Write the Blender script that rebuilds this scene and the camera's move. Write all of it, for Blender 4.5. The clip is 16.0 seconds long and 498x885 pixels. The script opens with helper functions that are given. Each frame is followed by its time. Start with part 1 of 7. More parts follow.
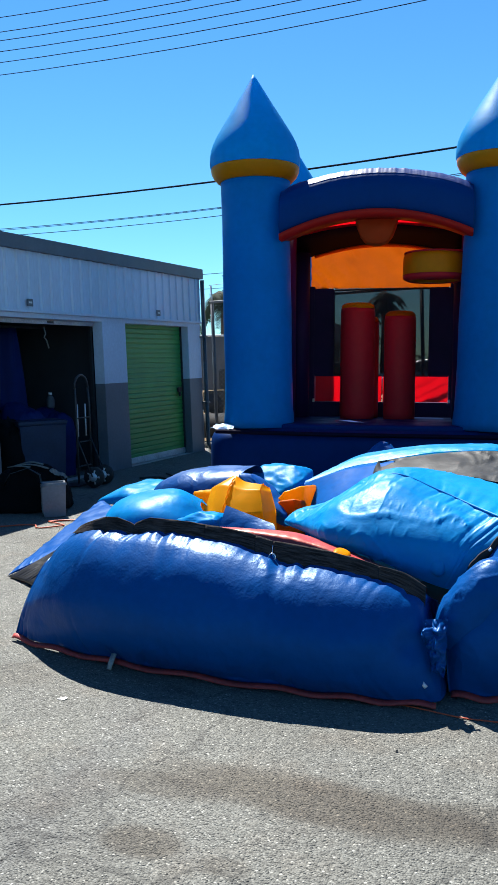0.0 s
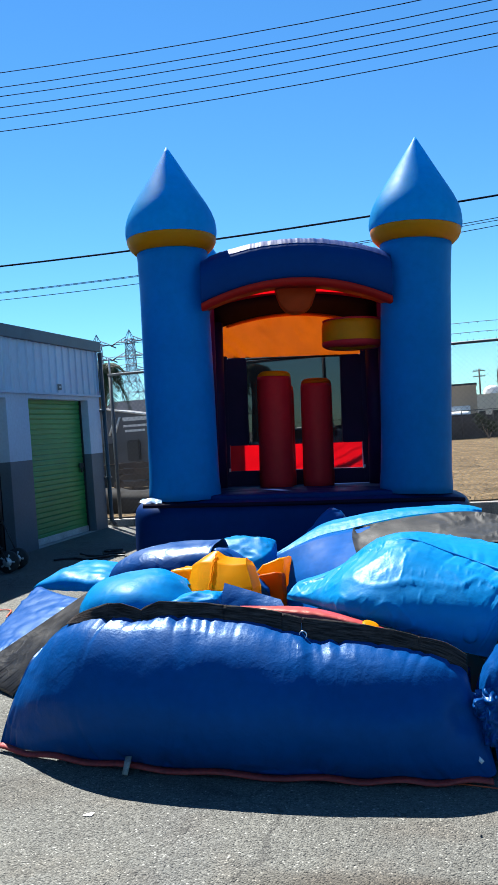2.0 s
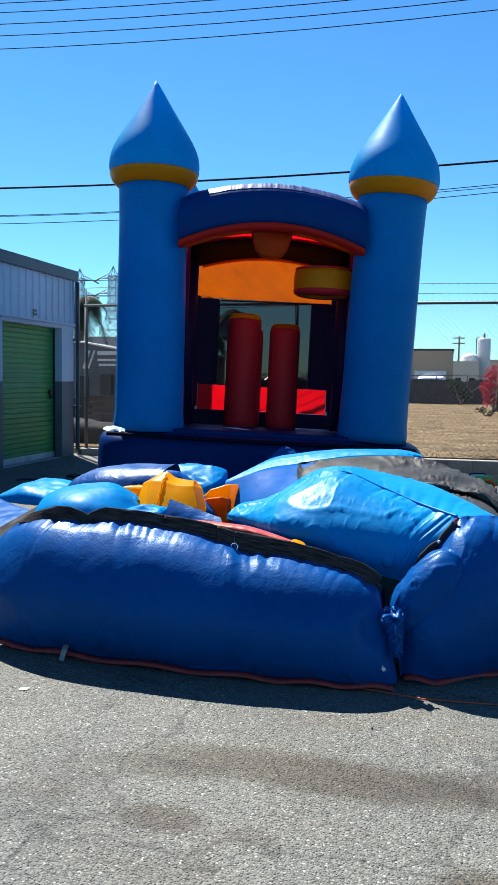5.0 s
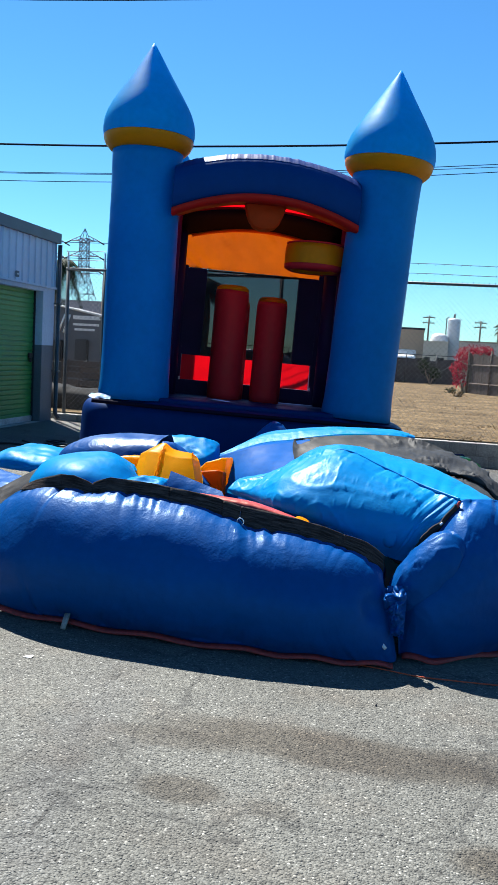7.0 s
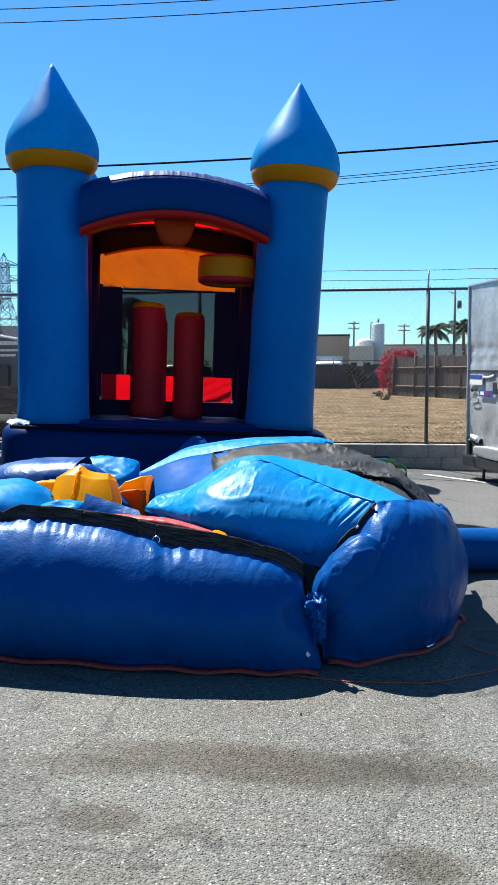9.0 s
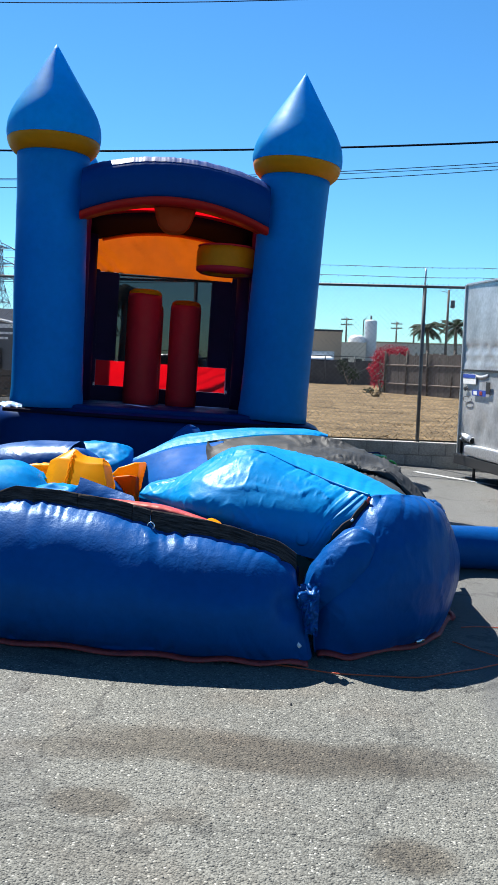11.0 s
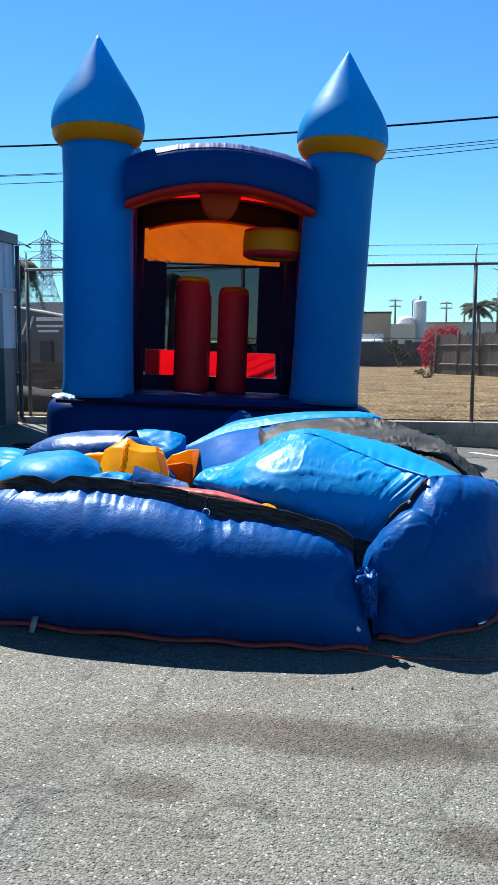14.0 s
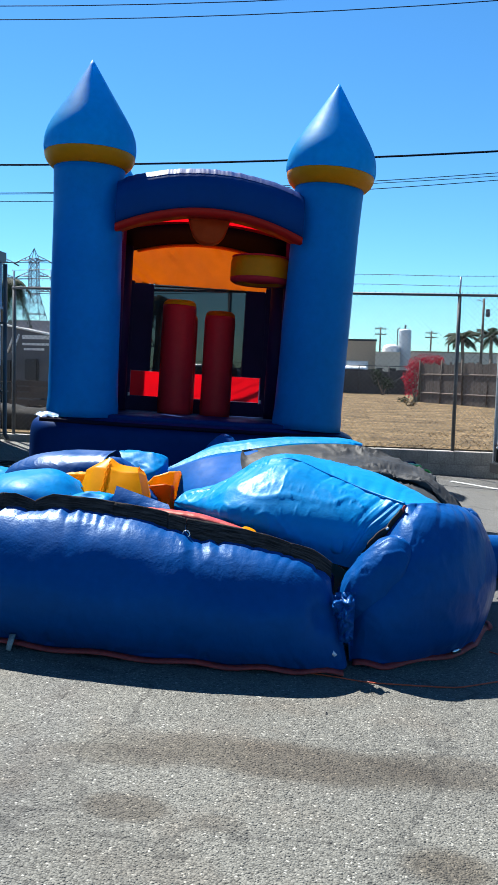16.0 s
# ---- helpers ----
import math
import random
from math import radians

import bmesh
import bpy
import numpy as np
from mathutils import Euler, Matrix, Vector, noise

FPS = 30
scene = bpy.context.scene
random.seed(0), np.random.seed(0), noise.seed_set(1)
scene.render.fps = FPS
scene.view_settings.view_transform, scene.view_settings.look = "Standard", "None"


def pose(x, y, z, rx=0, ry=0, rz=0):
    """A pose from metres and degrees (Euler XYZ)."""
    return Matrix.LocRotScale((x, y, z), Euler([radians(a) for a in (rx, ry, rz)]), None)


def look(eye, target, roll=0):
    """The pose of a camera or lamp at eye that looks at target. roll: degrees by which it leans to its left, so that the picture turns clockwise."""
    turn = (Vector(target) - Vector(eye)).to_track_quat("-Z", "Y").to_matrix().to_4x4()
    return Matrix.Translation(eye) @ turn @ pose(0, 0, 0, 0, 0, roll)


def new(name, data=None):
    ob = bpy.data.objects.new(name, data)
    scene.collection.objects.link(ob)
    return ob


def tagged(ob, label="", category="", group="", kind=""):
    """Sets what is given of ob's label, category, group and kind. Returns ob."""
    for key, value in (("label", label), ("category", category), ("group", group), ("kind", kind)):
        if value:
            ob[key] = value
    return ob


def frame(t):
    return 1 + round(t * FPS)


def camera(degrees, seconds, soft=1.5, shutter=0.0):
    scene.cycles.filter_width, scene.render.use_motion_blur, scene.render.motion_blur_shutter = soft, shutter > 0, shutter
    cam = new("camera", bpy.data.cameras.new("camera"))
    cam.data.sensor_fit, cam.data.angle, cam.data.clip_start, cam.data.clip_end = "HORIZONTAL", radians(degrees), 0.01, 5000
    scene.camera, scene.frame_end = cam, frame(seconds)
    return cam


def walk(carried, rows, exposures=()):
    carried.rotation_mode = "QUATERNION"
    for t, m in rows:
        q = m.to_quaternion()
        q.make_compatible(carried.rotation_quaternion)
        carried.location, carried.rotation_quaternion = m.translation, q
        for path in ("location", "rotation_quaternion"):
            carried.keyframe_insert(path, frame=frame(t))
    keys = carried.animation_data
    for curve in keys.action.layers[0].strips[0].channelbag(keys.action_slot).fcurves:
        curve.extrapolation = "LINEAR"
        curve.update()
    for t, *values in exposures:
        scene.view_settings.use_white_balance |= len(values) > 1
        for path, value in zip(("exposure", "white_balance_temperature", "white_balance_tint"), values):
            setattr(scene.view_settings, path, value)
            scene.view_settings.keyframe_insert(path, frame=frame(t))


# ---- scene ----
cam = camera(31.8, 16.0, soft=1.5)
PATH = [
    (0, (1.394, 0.509, 1.4), (0.588, 2.331, 1.226), -2.1),
    (0.5, (1.128, 0.534, 1.422), (0.287, 2.344, 1.287), -2.4),
    (1, (0.949, 0.637, 1.419), (0.171, 2.478, 1.362), -2.2),
    (1.5, (0.816, 0.591, 1.477), (0.084, 2.452, 1.474), -1.9),
    (2, (0.567, 0.483, 1.418), (0.073, 2.421, 1.391), -4.1),
    (2.5, (0.617, 0.395, 1.412), (0.132, 2.334, 1.359), -2.0),
    (3, (0.789, 0.219, 1.402), (0.277, 2.151, 1.475), -0.4),
    (3.5, (0.821, 0.183, 1.361), (0.438, 2.144, 1.448), -2.1),
    (4, (0.78, 0.257, 1.324), (0.393, 2.219, 1.337), -0.4),
    (4.5, (0.78, 0.273, 1.296), (0.351, 2.224, 1.189), 0.2),
    (4.7, (0.785, 0.23, 1.296), (0.351, 2.179, 1.171), 0.4),
    (6.8, (0.58, 0.151, 1.317), (0.142, 2.091, 1.101), 3.1),
    (7, (0.555, 0.154, 1.314), (0.197, 2.111, 1.107), 3.2),
    (7.5, (0.551, 0.158, 1.303), (0.264, 2.13, 1.14), 1.5),
    (8, (0.647, 0.171, 1.31), (0.362, 2.144, 1.145), 1.4),
    (8.5, (0.676, 0.206, 1.309), (0.407, 2.181, 1.142), 0.5),
    (9, (0.678, 0.193, 1.316), (0.464, 2.174, 1.144), -0.2),
    (9.2, (0.668, 0.205, 1.314), (0.472, 2.188, 1.143), -0.2),
    (11.3, (0.609, 0.193, 1.297), (0.417, 2.174, 1.107), 2.1),
    (11.5, (0.592, 0.164, 1.314), (0.359, 2.142, 1.136), 1.5),
    (12, (0.568, 0.234, 1.306), (0.146, 2.182, 1.15), 1.2),
    (12.5, (0.578, 0.233, 1.303), (0.143, 2.178, 1.142), 1.6),
    (13, (0.589, 0.226, 1.311), (0.199, 2.182, 1.16), 1.7),
    (13.5, (0.579, 0.256, 1.27), (0.207, 2.213, 1.087), 1.2),
    (14, (0.611, 0.228, 1.284), (0.31, 2.193, 1.062), 0.0),
    (14.5, (0.615, 0.189, 1.28), (0.346, 2.159, 1.069), 0.0),
    (15, (0.614, 0.159, 1.285), (0.35, 2.133, 1.097), 1.1),
    (15.5, (0.604, 0.142, 1.29), (0.343, 2.116, 1.111), 2.2),
    (16, (0.624, 0.182, 1.29), (0.36, 2.157, 1.122), 1.6),
]
# the film camera lifts its exposure for a moment
EXPOSURES = [(0.0, 1.50), (1.0, 1.50), (2.5, 1.48), (3.0, 1.64), (3.5, 1.48), (16.0, 1.48)]
walk(cam, [(t, look(eye, target, roll)) for t, eye, target, roll in PATH], exposures=EXPOSURES)

# ---- light ----
SUN_WAY = Vector((0.45, -0.55, -1.0)).normalized()
world = bpy.data.worlds.new("world")
scene.world = world
world.use_nodes = True
wn = world.node_tree
sky = wn.nodes.new("ShaderNodeTexSky")
sky.sky_type = "NISHITA"
sky.sun_disc = False
sky.sun_elevation = radians(54.6)
sky.sun_rotation = radians(320.7)
sky.air_density = 1.0
sky.dust_density = 0.0
sky.ozone_density = 3.0
vivid = wn.nodes.new("ShaderNodeHueSaturation")
vivid.inputs["Saturation"].default_value = 1.15
tint = wn.nodes.new("ShaderNodeMix")
tint.data_type, tint.blend_type = "RGBA", "MULTIPLY"
tint.inputs["Factor"].default_value = 1.0
tint.inputs["B"].default_value = (0.55, 0.945, 1.14, 1)
wn.links.new(sky.outputs["Color"], vivid.inputs["Color"])
wn.links.new(vivid.outputs["Color"], tint.inputs["A"])
wn.nodes["Background"].inputs["Strength"].default_value = 0.052
wn.links.new(tint.outputs["Result"], wn.nodes["Background"].inputs["Color"])
sun_data = bpy.data.lights.new("sun", "SUN")
sun_data.energy = 5.0
sun_data.angle = radians(0.5)
sun_data.color = (1.0, 0.985, 0.94)
sun = new("sun", sun_data)
sun.matrix_basis = Matrix.Translation((-20, 25, 45)) @ SUN_WAY.to_track_quat("-Z", "Y").to_matrix().to_4x4()


# ---- materials ----
def mat(name, color, rough=0.5, metal=0.0, grain=0.0, grain_scale=40.0, bump=0.0, bump_scale=60.0, spots=0.0, spot_scale=3.0,
        coat=0.0, spec=0.5, per_object=0.0, translucent=0.0, stretch=None):
    m = bpy.data.materials.new(name)
    m.use_nodes = True
    nt = m.node_tree
    b = nt.nodes["Principled BSDF"]
    b.inputs["Roughness"].default_value = rough
    b.inputs["Metallic"].default_value = metal
    b.inputs["Specular IOR Level"].default_value = spec
    b.inputs["Coat Weight"].default_value = coat
    b.inputs["Coat Roughness"].default_value = 0.12
    geo = nt.nodes.new("ShaderNodeTexCoord")
    src = geo.outputs["Object"]
    if stretch:
        mp = nt.nodes.new("ShaderNodeMapping")
        mp.inputs["Scale"].default_value = stretch
        nt.links.new(src, mp.inputs["Vector"])
        src = mp.outputs["Vector"]
    value = None

    def noise_tex(scale, detail=4.0):
        n = nt.nodes.new("ShaderNodeTexNoise")
        n.inputs["Scale"].default_value = scale
        n.inputs["Detail"].default_value = detail
        nt.links.new(src, n.inputs["Vector"])
        return n.outputs["Fac"]

    def spread(fac, amount):
        r = nt.nodes.new("ShaderNodeMapRange")
        r.inputs["From Min"].default_value, r.inputs["From Max"].default_value = 0.3, 0.7
        r.inputs["To Min"].default_value, r.inputs["To Max"].default_value = 1 - amount, 1 + amount
        nt.links.new(fac, r.inputs["Value"])
        return r.outputs["Result"]

    def times(a, bb):
        if a is None:
            return bb
        k = nt.nodes.new("ShaderNodeMath")
        k.operation = "MULTIPLY"
        nt.links.new(a, k.inputs[0])
        nt.links.new(bb, k.inputs[1])
        return k.outputs[0]

    if grain:
        value = times(value, spread(noise_tex(grain_scale), grain))
    if spots:
        value = times(value, spread(noise_tex(spot_scale, 6.0), spots))
    if per_object:
        info = nt.nodes.new("ShaderNodeObjectInfo")
        r = nt.nodes.new("ShaderNodeMapRange")
        r.inputs["To Min"].default_value, r.inputs["To Max"].default_value = 1 - per_object, 1 + per_object
        nt.links.new(info.outputs["Random"], r.inputs["Value"])
        value = times(value, r.outputs["Result"])
    if value is not None:
        hsv = nt.nodes.new("ShaderNodeHueSaturation")
        hsv.inputs["Color"].default_value = (*color, 1)
        nt.links.new(value, hsv.inputs["Value"])
        tint = hsv.outputs["Color"]
        nt.links.new(tint, b.inputs["Base Color"])
    else:
        b.inputs["Base Color"].default_value = (*color, 1)
        tint = None
    if bump:
        bn = nt.nodes.new("ShaderNodeBump")
        bn.inputs["Strength"].default_value = bump
        bn.inputs["Distance"].default_value = 0.01
        nt.links.new(noise_tex(bump_scale, 5.0), bn.inputs["Height"])
        nt.links.new(bn.outputs["Normal"], b.inputs["Normal"])
    if translucent:
        tr = nt.nodes.new("ShaderNodeBsdfTranslucent")
        if tint:
            nt.links.new(tint, tr.inputs["Color"])
        else:
            tr.inputs["Color"].default_value = (*color, 1)
        mx = nt.nodes.new("ShaderNodeMixShader")
        mx.inputs["Fac"].default_value = translucent
        nt.links.new(b.outputs[0], mx.inputs[1])
        nt.links.new(tr.outputs[0], mx.inputs[2])
        nt.links.new(mx.outputs[0], nt.nodes["Material Output"].inputs["Surface"])
    return m


def vinyl(name, color, rough=0.28, crease=0.35, scale=9.0, fine=0.08, spec=0.35, glow=0.0, white=0.0, ridged=False, stretch=None):
    """Inflatable PVC: smooth gloss over soft creases and a fine weave."""
    m = mat(name, color, rough=rough, grain=0.05, grain_scale=14, spots=0.07, spot_scale=1.7, coat=0.0, spec=spec, translucent=glow)
    nt = m.node_tree
    b = nt.nodes["Principled BSDF"]
    top = max(color)
    sr, sg, sb = (max(white, 0.45 + 0.55 * c / top) for c in color)
    b.inputs["Specular Tint"].default_value = (sr, max(sg, 0.88 * max(sr, sb)), sb, 1)
    tc = nt.nodes.new("ShaderNodeTexCoord")
    big = nt.nodes.new("ShaderNodeTexNoise")
    big.noise_type = "RIDGED_MULTIFRACTAL" if ridged else "FBM"
    big.inputs["Scale"].default_value = scale
    big.inputs["Detail"].default_value = 3.5
    big.inputs["Distortion"].default_value = 0.25
    small = nt.nodes.new("ShaderNodeTexNoise")
    small.inputs["Scale"].default_value = 48
    small.inputs["Detail"].default_value = 3
    mp = nt.nodes.new("ShaderNodeMapping")
    mp.inputs["Scale"].default_value = stretch or (1, 1, 1)
    nt.links.new(tc.outputs["Object"], mp.inputs["Vector"])
    for n in (big, small):
        nt.links.new(mp.outputs["Vector"], n.inputs["Vector"])
    one = nt.nodes.new("ShaderNodeBump")
    one.inputs["Strength"].default_value = crease
    one.inputs["Distance"].default_value = 0.03
    two = nt.nodes.new("ShaderNodeBump")
    two.inputs["Strength"].default_value = fine
    two.inputs["Distance"].default_value = 0.006
    nt.links.new(big.outputs["Fac"], one.inputs["Height"])
    nt.links.new(small.outputs["Fac"], two.inputs["Height"])
    nt.links.new(one.outputs["Normal"], two.inputs["Normal"])
    nt.links.new(two.outputs["Normal"], b.inputs["Normal"])
    scuff = nt.nodes.new("ShaderNodeMapRange")
    scuff.inputs["From Min"].default_value, scuff.inputs["From Max"].default_value = 0.35, 0.7
    scuff.inputs["To Min"].default_value, scuff.inputs["To Max"].default_value = rough - 0.06, rough + 0.14
    nt.links.new(big.outputs["Fac"], scuff.inputs["Value"])
    nt.links.new(scuff.outputs["Result"], b.inputs["Roughness"])
    return m


def pvc(name, color, rough=0.42, spec=0.5, lines=0.5, line_scale=5.0, fine=0.35, glow=0.0, sheen=(1, 1, 1)):
    """Slack PVC sheet: a dull sheen, sparse sharp creases in patches and a fine leathery grain."""
    m = mat(name, color, rough=rough, grain=0.06, grain_scale=22, spots=0.10, spot_scale=1.6, spec=spec, translucent=glow)
    nt = m.node_tree
    b = nt.nodes["Principled BSDF"]
    b.inputs["Specular Tint"].default_value = (*sheen, 1)
    tc = nt.nodes.new("ShaderNodeTexCoord")

    def tex(scale, detail, distort=0.0):
        n = nt.nodes.new("ShaderNodeTexNoise")
        n.inputs["Scale"].default_value, n.inputs["Detail"].default_value, n.inputs["Distortion"].default_value = scale, detail, distort
        nt.links.new(tc.outputs["Object"], n.inputs["Vector"])
        return n.outputs["Fac"]

    def ranged(v, a, bb, lo, hi):
        r = nt.nodes.new("ShaderNodeMapRange")
        for key, x in (("From Min", a), ("From Max", bb), ("To Min", lo), ("To Max", hi)):
            r.inputs[key].default_value = x
        nt.links.new(v, r.inputs["Value"])
        return r.outputs["Result"]

    def calc(op, a, bb):
        k = nt.nodes.new("ShaderNodeMath")
        k.operation = op
        for n, v in enumerate((a, bb)):
            if isinstance(v, (int, float)):
                k.inputs[n].default_value = v
            else:
                nt.links.new(v, k.inputs[n])
        return k.outputs[0]

    def creases(scale):
        return ranged(calc("ABSOLUTE", calc("SUBTRACT", tex(scale, 2.0, 0.7), 0.5), 0.0), 0.0, 0.07, 1.0, 0.0)

    patch = ranged(tex(2.3, 3.0), 0.46, 0.62, 0.0, 1.0)
    folds = calc("MULTIPLY", calc("ADD", creases(line_scale), calc("MULTIPLY", creases(line_scale * 2.6), 0.45)), patch)
    soft = tex(3.0, 3.0)
    grain = calc("ADD", tex(70.0, 5.0), calc("MULTIPLY", tex(26.0, 4.0, 0.6), 0.8))
    prev = None
    for height, strength, reach in ((soft, 0.45, 0.03), (folds, lines, 0.004), (grain, fine, 0.0035)):
        bn = nt.nodes.new("ShaderNodeBump")
        bn.inputs["Strength"].default_value, bn.inputs["Distance"].default_value = strength, reach
        nt.links.new(height, bn.inputs["Height"])
        if prev:
            nt.links.new(prev.outputs["Normal"], bn.inputs["Normal"])
        prev = bn
    nt.links.new(prev.outputs["Normal"], b.inputs["Normal"])
    nt.links.new(ranged(tex(6.0, 4.0), 0.3, 0.7, rough - 0.07, rough + 0.09), b.inputs["Roughness"])
    return m


def webbing(name, color):
    """Woven tape: ribs along its length, rows of stitching and lint, laid by the tape's own length and width."""
    m = mat(name, color, 0.9, spec=0.10)
    nt = m.node_tree
    b = nt.nodes["Principled BSDF"]
    uv = nt.nodes.new("ShaderNodeUVMap")
    mp = nt.nodes.new("ShaderNodeMapping")
    mp.inputs["Scale"].default_value = (9.0, 11.0, 1.0)
    rib = nt.nodes.new("ShaderNodeTexNoise")
    rib.inputs["Scale"].default_value, rib.inputs["Detail"].default_value, rib.inputs["Roughness"].default_value = 1.0, 5.0, 0.7
    nt.links.new(uv.outputs["UV"], mp.inputs["Vector"])
    nt.links.new(mp.outputs["Vector"], rib.inputs["Vector"])
    tone = nt.nodes.new("ShaderNodeValToRGB")
    tone.color_ramp.elements[0].position, tone.color_ramp.elements[1].position = 0.40, 0.72
    tone.color_ramp.elements[0].color = (*(c * 0.55 for c in color), 1)
    tone.color_ramp.elements[1].color = (*(c * 3.2 for c in color), 1)
    nt.links.new(rib.outputs["Fac"], tone.inputs["Fac"])
    nt.links.new(tone.outputs["Color"], b.inputs["Base Color"])
    bump = nt.nodes.new("ShaderNodeBump")
    bump.inputs["Strength"].default_value, bump.inputs["Distance"].default_value = 0.9, 0.004
    nt.links.new(rib.outputs["Fac"], bump.inputs["Height"])
    nt.links.new(bump.outputs["Normal"], b.inputs["Normal"])
    return m


ROYAL = pvc("royal_blue_vinyl", (0.0001, 0.052, 0.205), rough=0.38, spec=0.16, lines=0.25, line_scale=3.2, fine=0.36, sheen=(0.22, 0.66, 1.0))
SKYB = pvc("sky_blue_vinyl", (0.0003, 0.225, 0.55), rough=0.42, spec=0.09, lines=0.15, line_scale=4.0, fine=0.15, glow=0.30, sheen=(0.45, 0.85, 1.0))
TOPB = pvc("glossy_sky_blue_vinyl", (0.0005, 0.22, 0.54), rough=0.40, spec=0.16, lines=0.25, line_scale=3.0, fine=0.25, glow=0.22, sheen=(0.45, 0.85, 1.0))
PERI = pvc("faded_blue_vinyl", (0.002, 0.070, 0.29), rough=0.36, spec=0.28, lines=0.1, fine=0.15, glow=0.15, sheen=(0.35, 0.75, 1.0))
PANELB = pvc("light_faded_blue_vinyl", (0.002, 0.125, 0.47), rough=0.5, spec=0.03, lines=0.05, fine=0.08, glow=0.45, sheen=(0.5, 0.8, 1.0))
NAVYV = pvc("dark_navy_vinyl", (0.0003, 0.045, 0.185), rough=0.36, spec=0.26, lines=0.3, line_scale=4.0, fine=0.15, sheen=(0.40, 0.72, 1.0))
TOWERB = vinyl("tower_blue_vinyl", (0.0003, 0.20, 0.52), rough=0.40, crease=0.05, scale=4, fine=0.02, spec=0.16, glow=0.35)
NAVY = vinyl("navy_vinyl", (0.0001, 0.018, 0.100), rough=0.45, crease=0.08, scale=4, fine=0.03, spec=0.08)
ARCHB = vinyl("arch_blue_vinyl", (0.0001, 0.030, 0.14), rough=0.42, crease=0.10, scale=6, fine=0.03, spec=0.12)
# arch vinyl again, with whiter gloss only where the sun glares on the top
ARCHGLARE = vinyl("arch_glare_vinyl", (0.0003, 0.022, 0.13), rough=0.46, crease=0.12, scale=7, fine=0.05, spec=0.17, white=1.0)
# the tower vinyl in a lighter blue, for the sun on the onion tops
CAPB = vinyl("sunlit_tower_vinyl", (0.001, 0.30, 0.64), rough=0.47, crease=0.03, scale=4, fine=0.02, spec=0.15, glow=0.45)
BAND = vinyl("orange_yellow_vinyl", (0.72, 0.235, 0.001), rough=0.40, crease=0.06, glow=0.35)
YEL = vinyl("yellow_vinyl", (0.90, 0.40, 0.001), rough=0.40, crease=0.12, scale=6, spec=0.25, glow=0.55, ridged=True)
ORA = vinyl("orange_vinyl", (0.70, 0.135, 0.002), rough=0.38, crease=0.12, spec=0.15, glow=0.45)
REDV = vinyl("red_vinyl", (0.42, 0.012, 0.010), rough=0.42, crease=0.10, scale=5, spec=0.14)
DRED = vinyl("maroon_vinyl", (0.50, 0.016, 0.026), rough=0.45, crease=0.08, scale=5, spec=0.12)
PINKR = vinyl("faded_red_vinyl", (0.36, 0.036, 0.040), rough=0.45)
BLACKV = pvc("black_vinyl", (0.010, 0.010, 0.011), rough=0.36, spec=0.5, lines=0.4, line_scale=4.0)
GREYT = pvc("grey_tarpaulin", (0.034, 0.035, 0.036), rough=0.55, spec=0.09, lines=0.35, line_scale=3.0, fine=0.3)
TONGUE = vinyl("orange_red_vinyl", (0.42, 0.040, 0.008), rough=0.45, crease=0.08, scale=5, spec=0.12)
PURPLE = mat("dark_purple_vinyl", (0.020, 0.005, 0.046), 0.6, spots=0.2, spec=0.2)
VELCRO = webbing("black_hook_tape", (0.026, 0.0215, 0.0205))
BLACK_CLOTH = mat("black_canvas", (0.0045, 0.0045, 0.0055), 0.9, spec=0.08, grain=0.3, grain_scale=60, bump=0.5, bump_scale=30)
ORANGE_THIN = mat("thin_orange_fabric", (0.62, 0.115, 0.002), 0.5, spots=0.08, spot_scale=5, translucent=0.24)
RED_THIN = mat("thin_red_fabric", (0.62, 0.002, 0.006), 0.5, spots=0.1, translucent=0.5)
PALE = mat("pale_worn_vinyl", (0.62, 0.66, 0.72), 0.35, grain=0.3, grain_scale=18)
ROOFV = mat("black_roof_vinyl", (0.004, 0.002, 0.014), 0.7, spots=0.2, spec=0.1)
GLINT = mat("sun_glint_blue_vinyl", (0.26, 0.38, 0.55), 0.22, grain=0.4, grain_scale=14, spots=0.3, spot_scale=9)
STRAP_RED = mat("red_edging_strap", (0.27, 0.022, 0.02), 0.6, grain=0.3, grain_scale=50, bump=0.4, bump_scale=90)
TAG = mat("grey_webbing", (0.26, 0.26, 0.25), 0.7, grain=0.25, grain_scale=80)
CHROME = mat("bright_steel", (0.7, 0.7, 0.72), 0.25, 1.0)
GALV = mat("galvanised_steel", (0.075, 0.08, 0.085), 0.55, 0.3, grain=0.2, grain_scale=30, spots=0.2)
GALVB = mat("bright_galvanised_steel", (0.55, 0.56, 0.57), 0.45, 0.4, grain=0.15)
WIRE = mat("fence_wire", (0.050, 0.053, 0.056), 0.6, 0.0, grain=0.2)
CABLE = mat("black_cable", (0.004, 0.010, 0.020), 0.9, spec=0.03, grain=0.2)
BLACK = mat("black_plastic", (0.008, 0.008, 0.009), 0.5, grain=0.2, spots=0.2)
RUBBER = mat("black_rubber", (0.02, 0.02, 0.02), 0.8, grain=0.3)
STEEL_D = mat("dark_painted_steel", (0.03, 0.03, 0.032), 0.45, 0.2, grain=0.2)
WHITE_WALL = mat("white_painted_wall", (0.53, 0.59, 0.67), 0.6, grain=0.06, grain_scale=25, spots=0.08, spot_scale=1.2, bump=0.1)
GREY_WALL = mat("grey_painted_wall", (0.135, 0.14, 0.155), 0.6, grain=0.08, grain_scale=30, spots=0.14, spot_scale=1.4, bump=0.12)
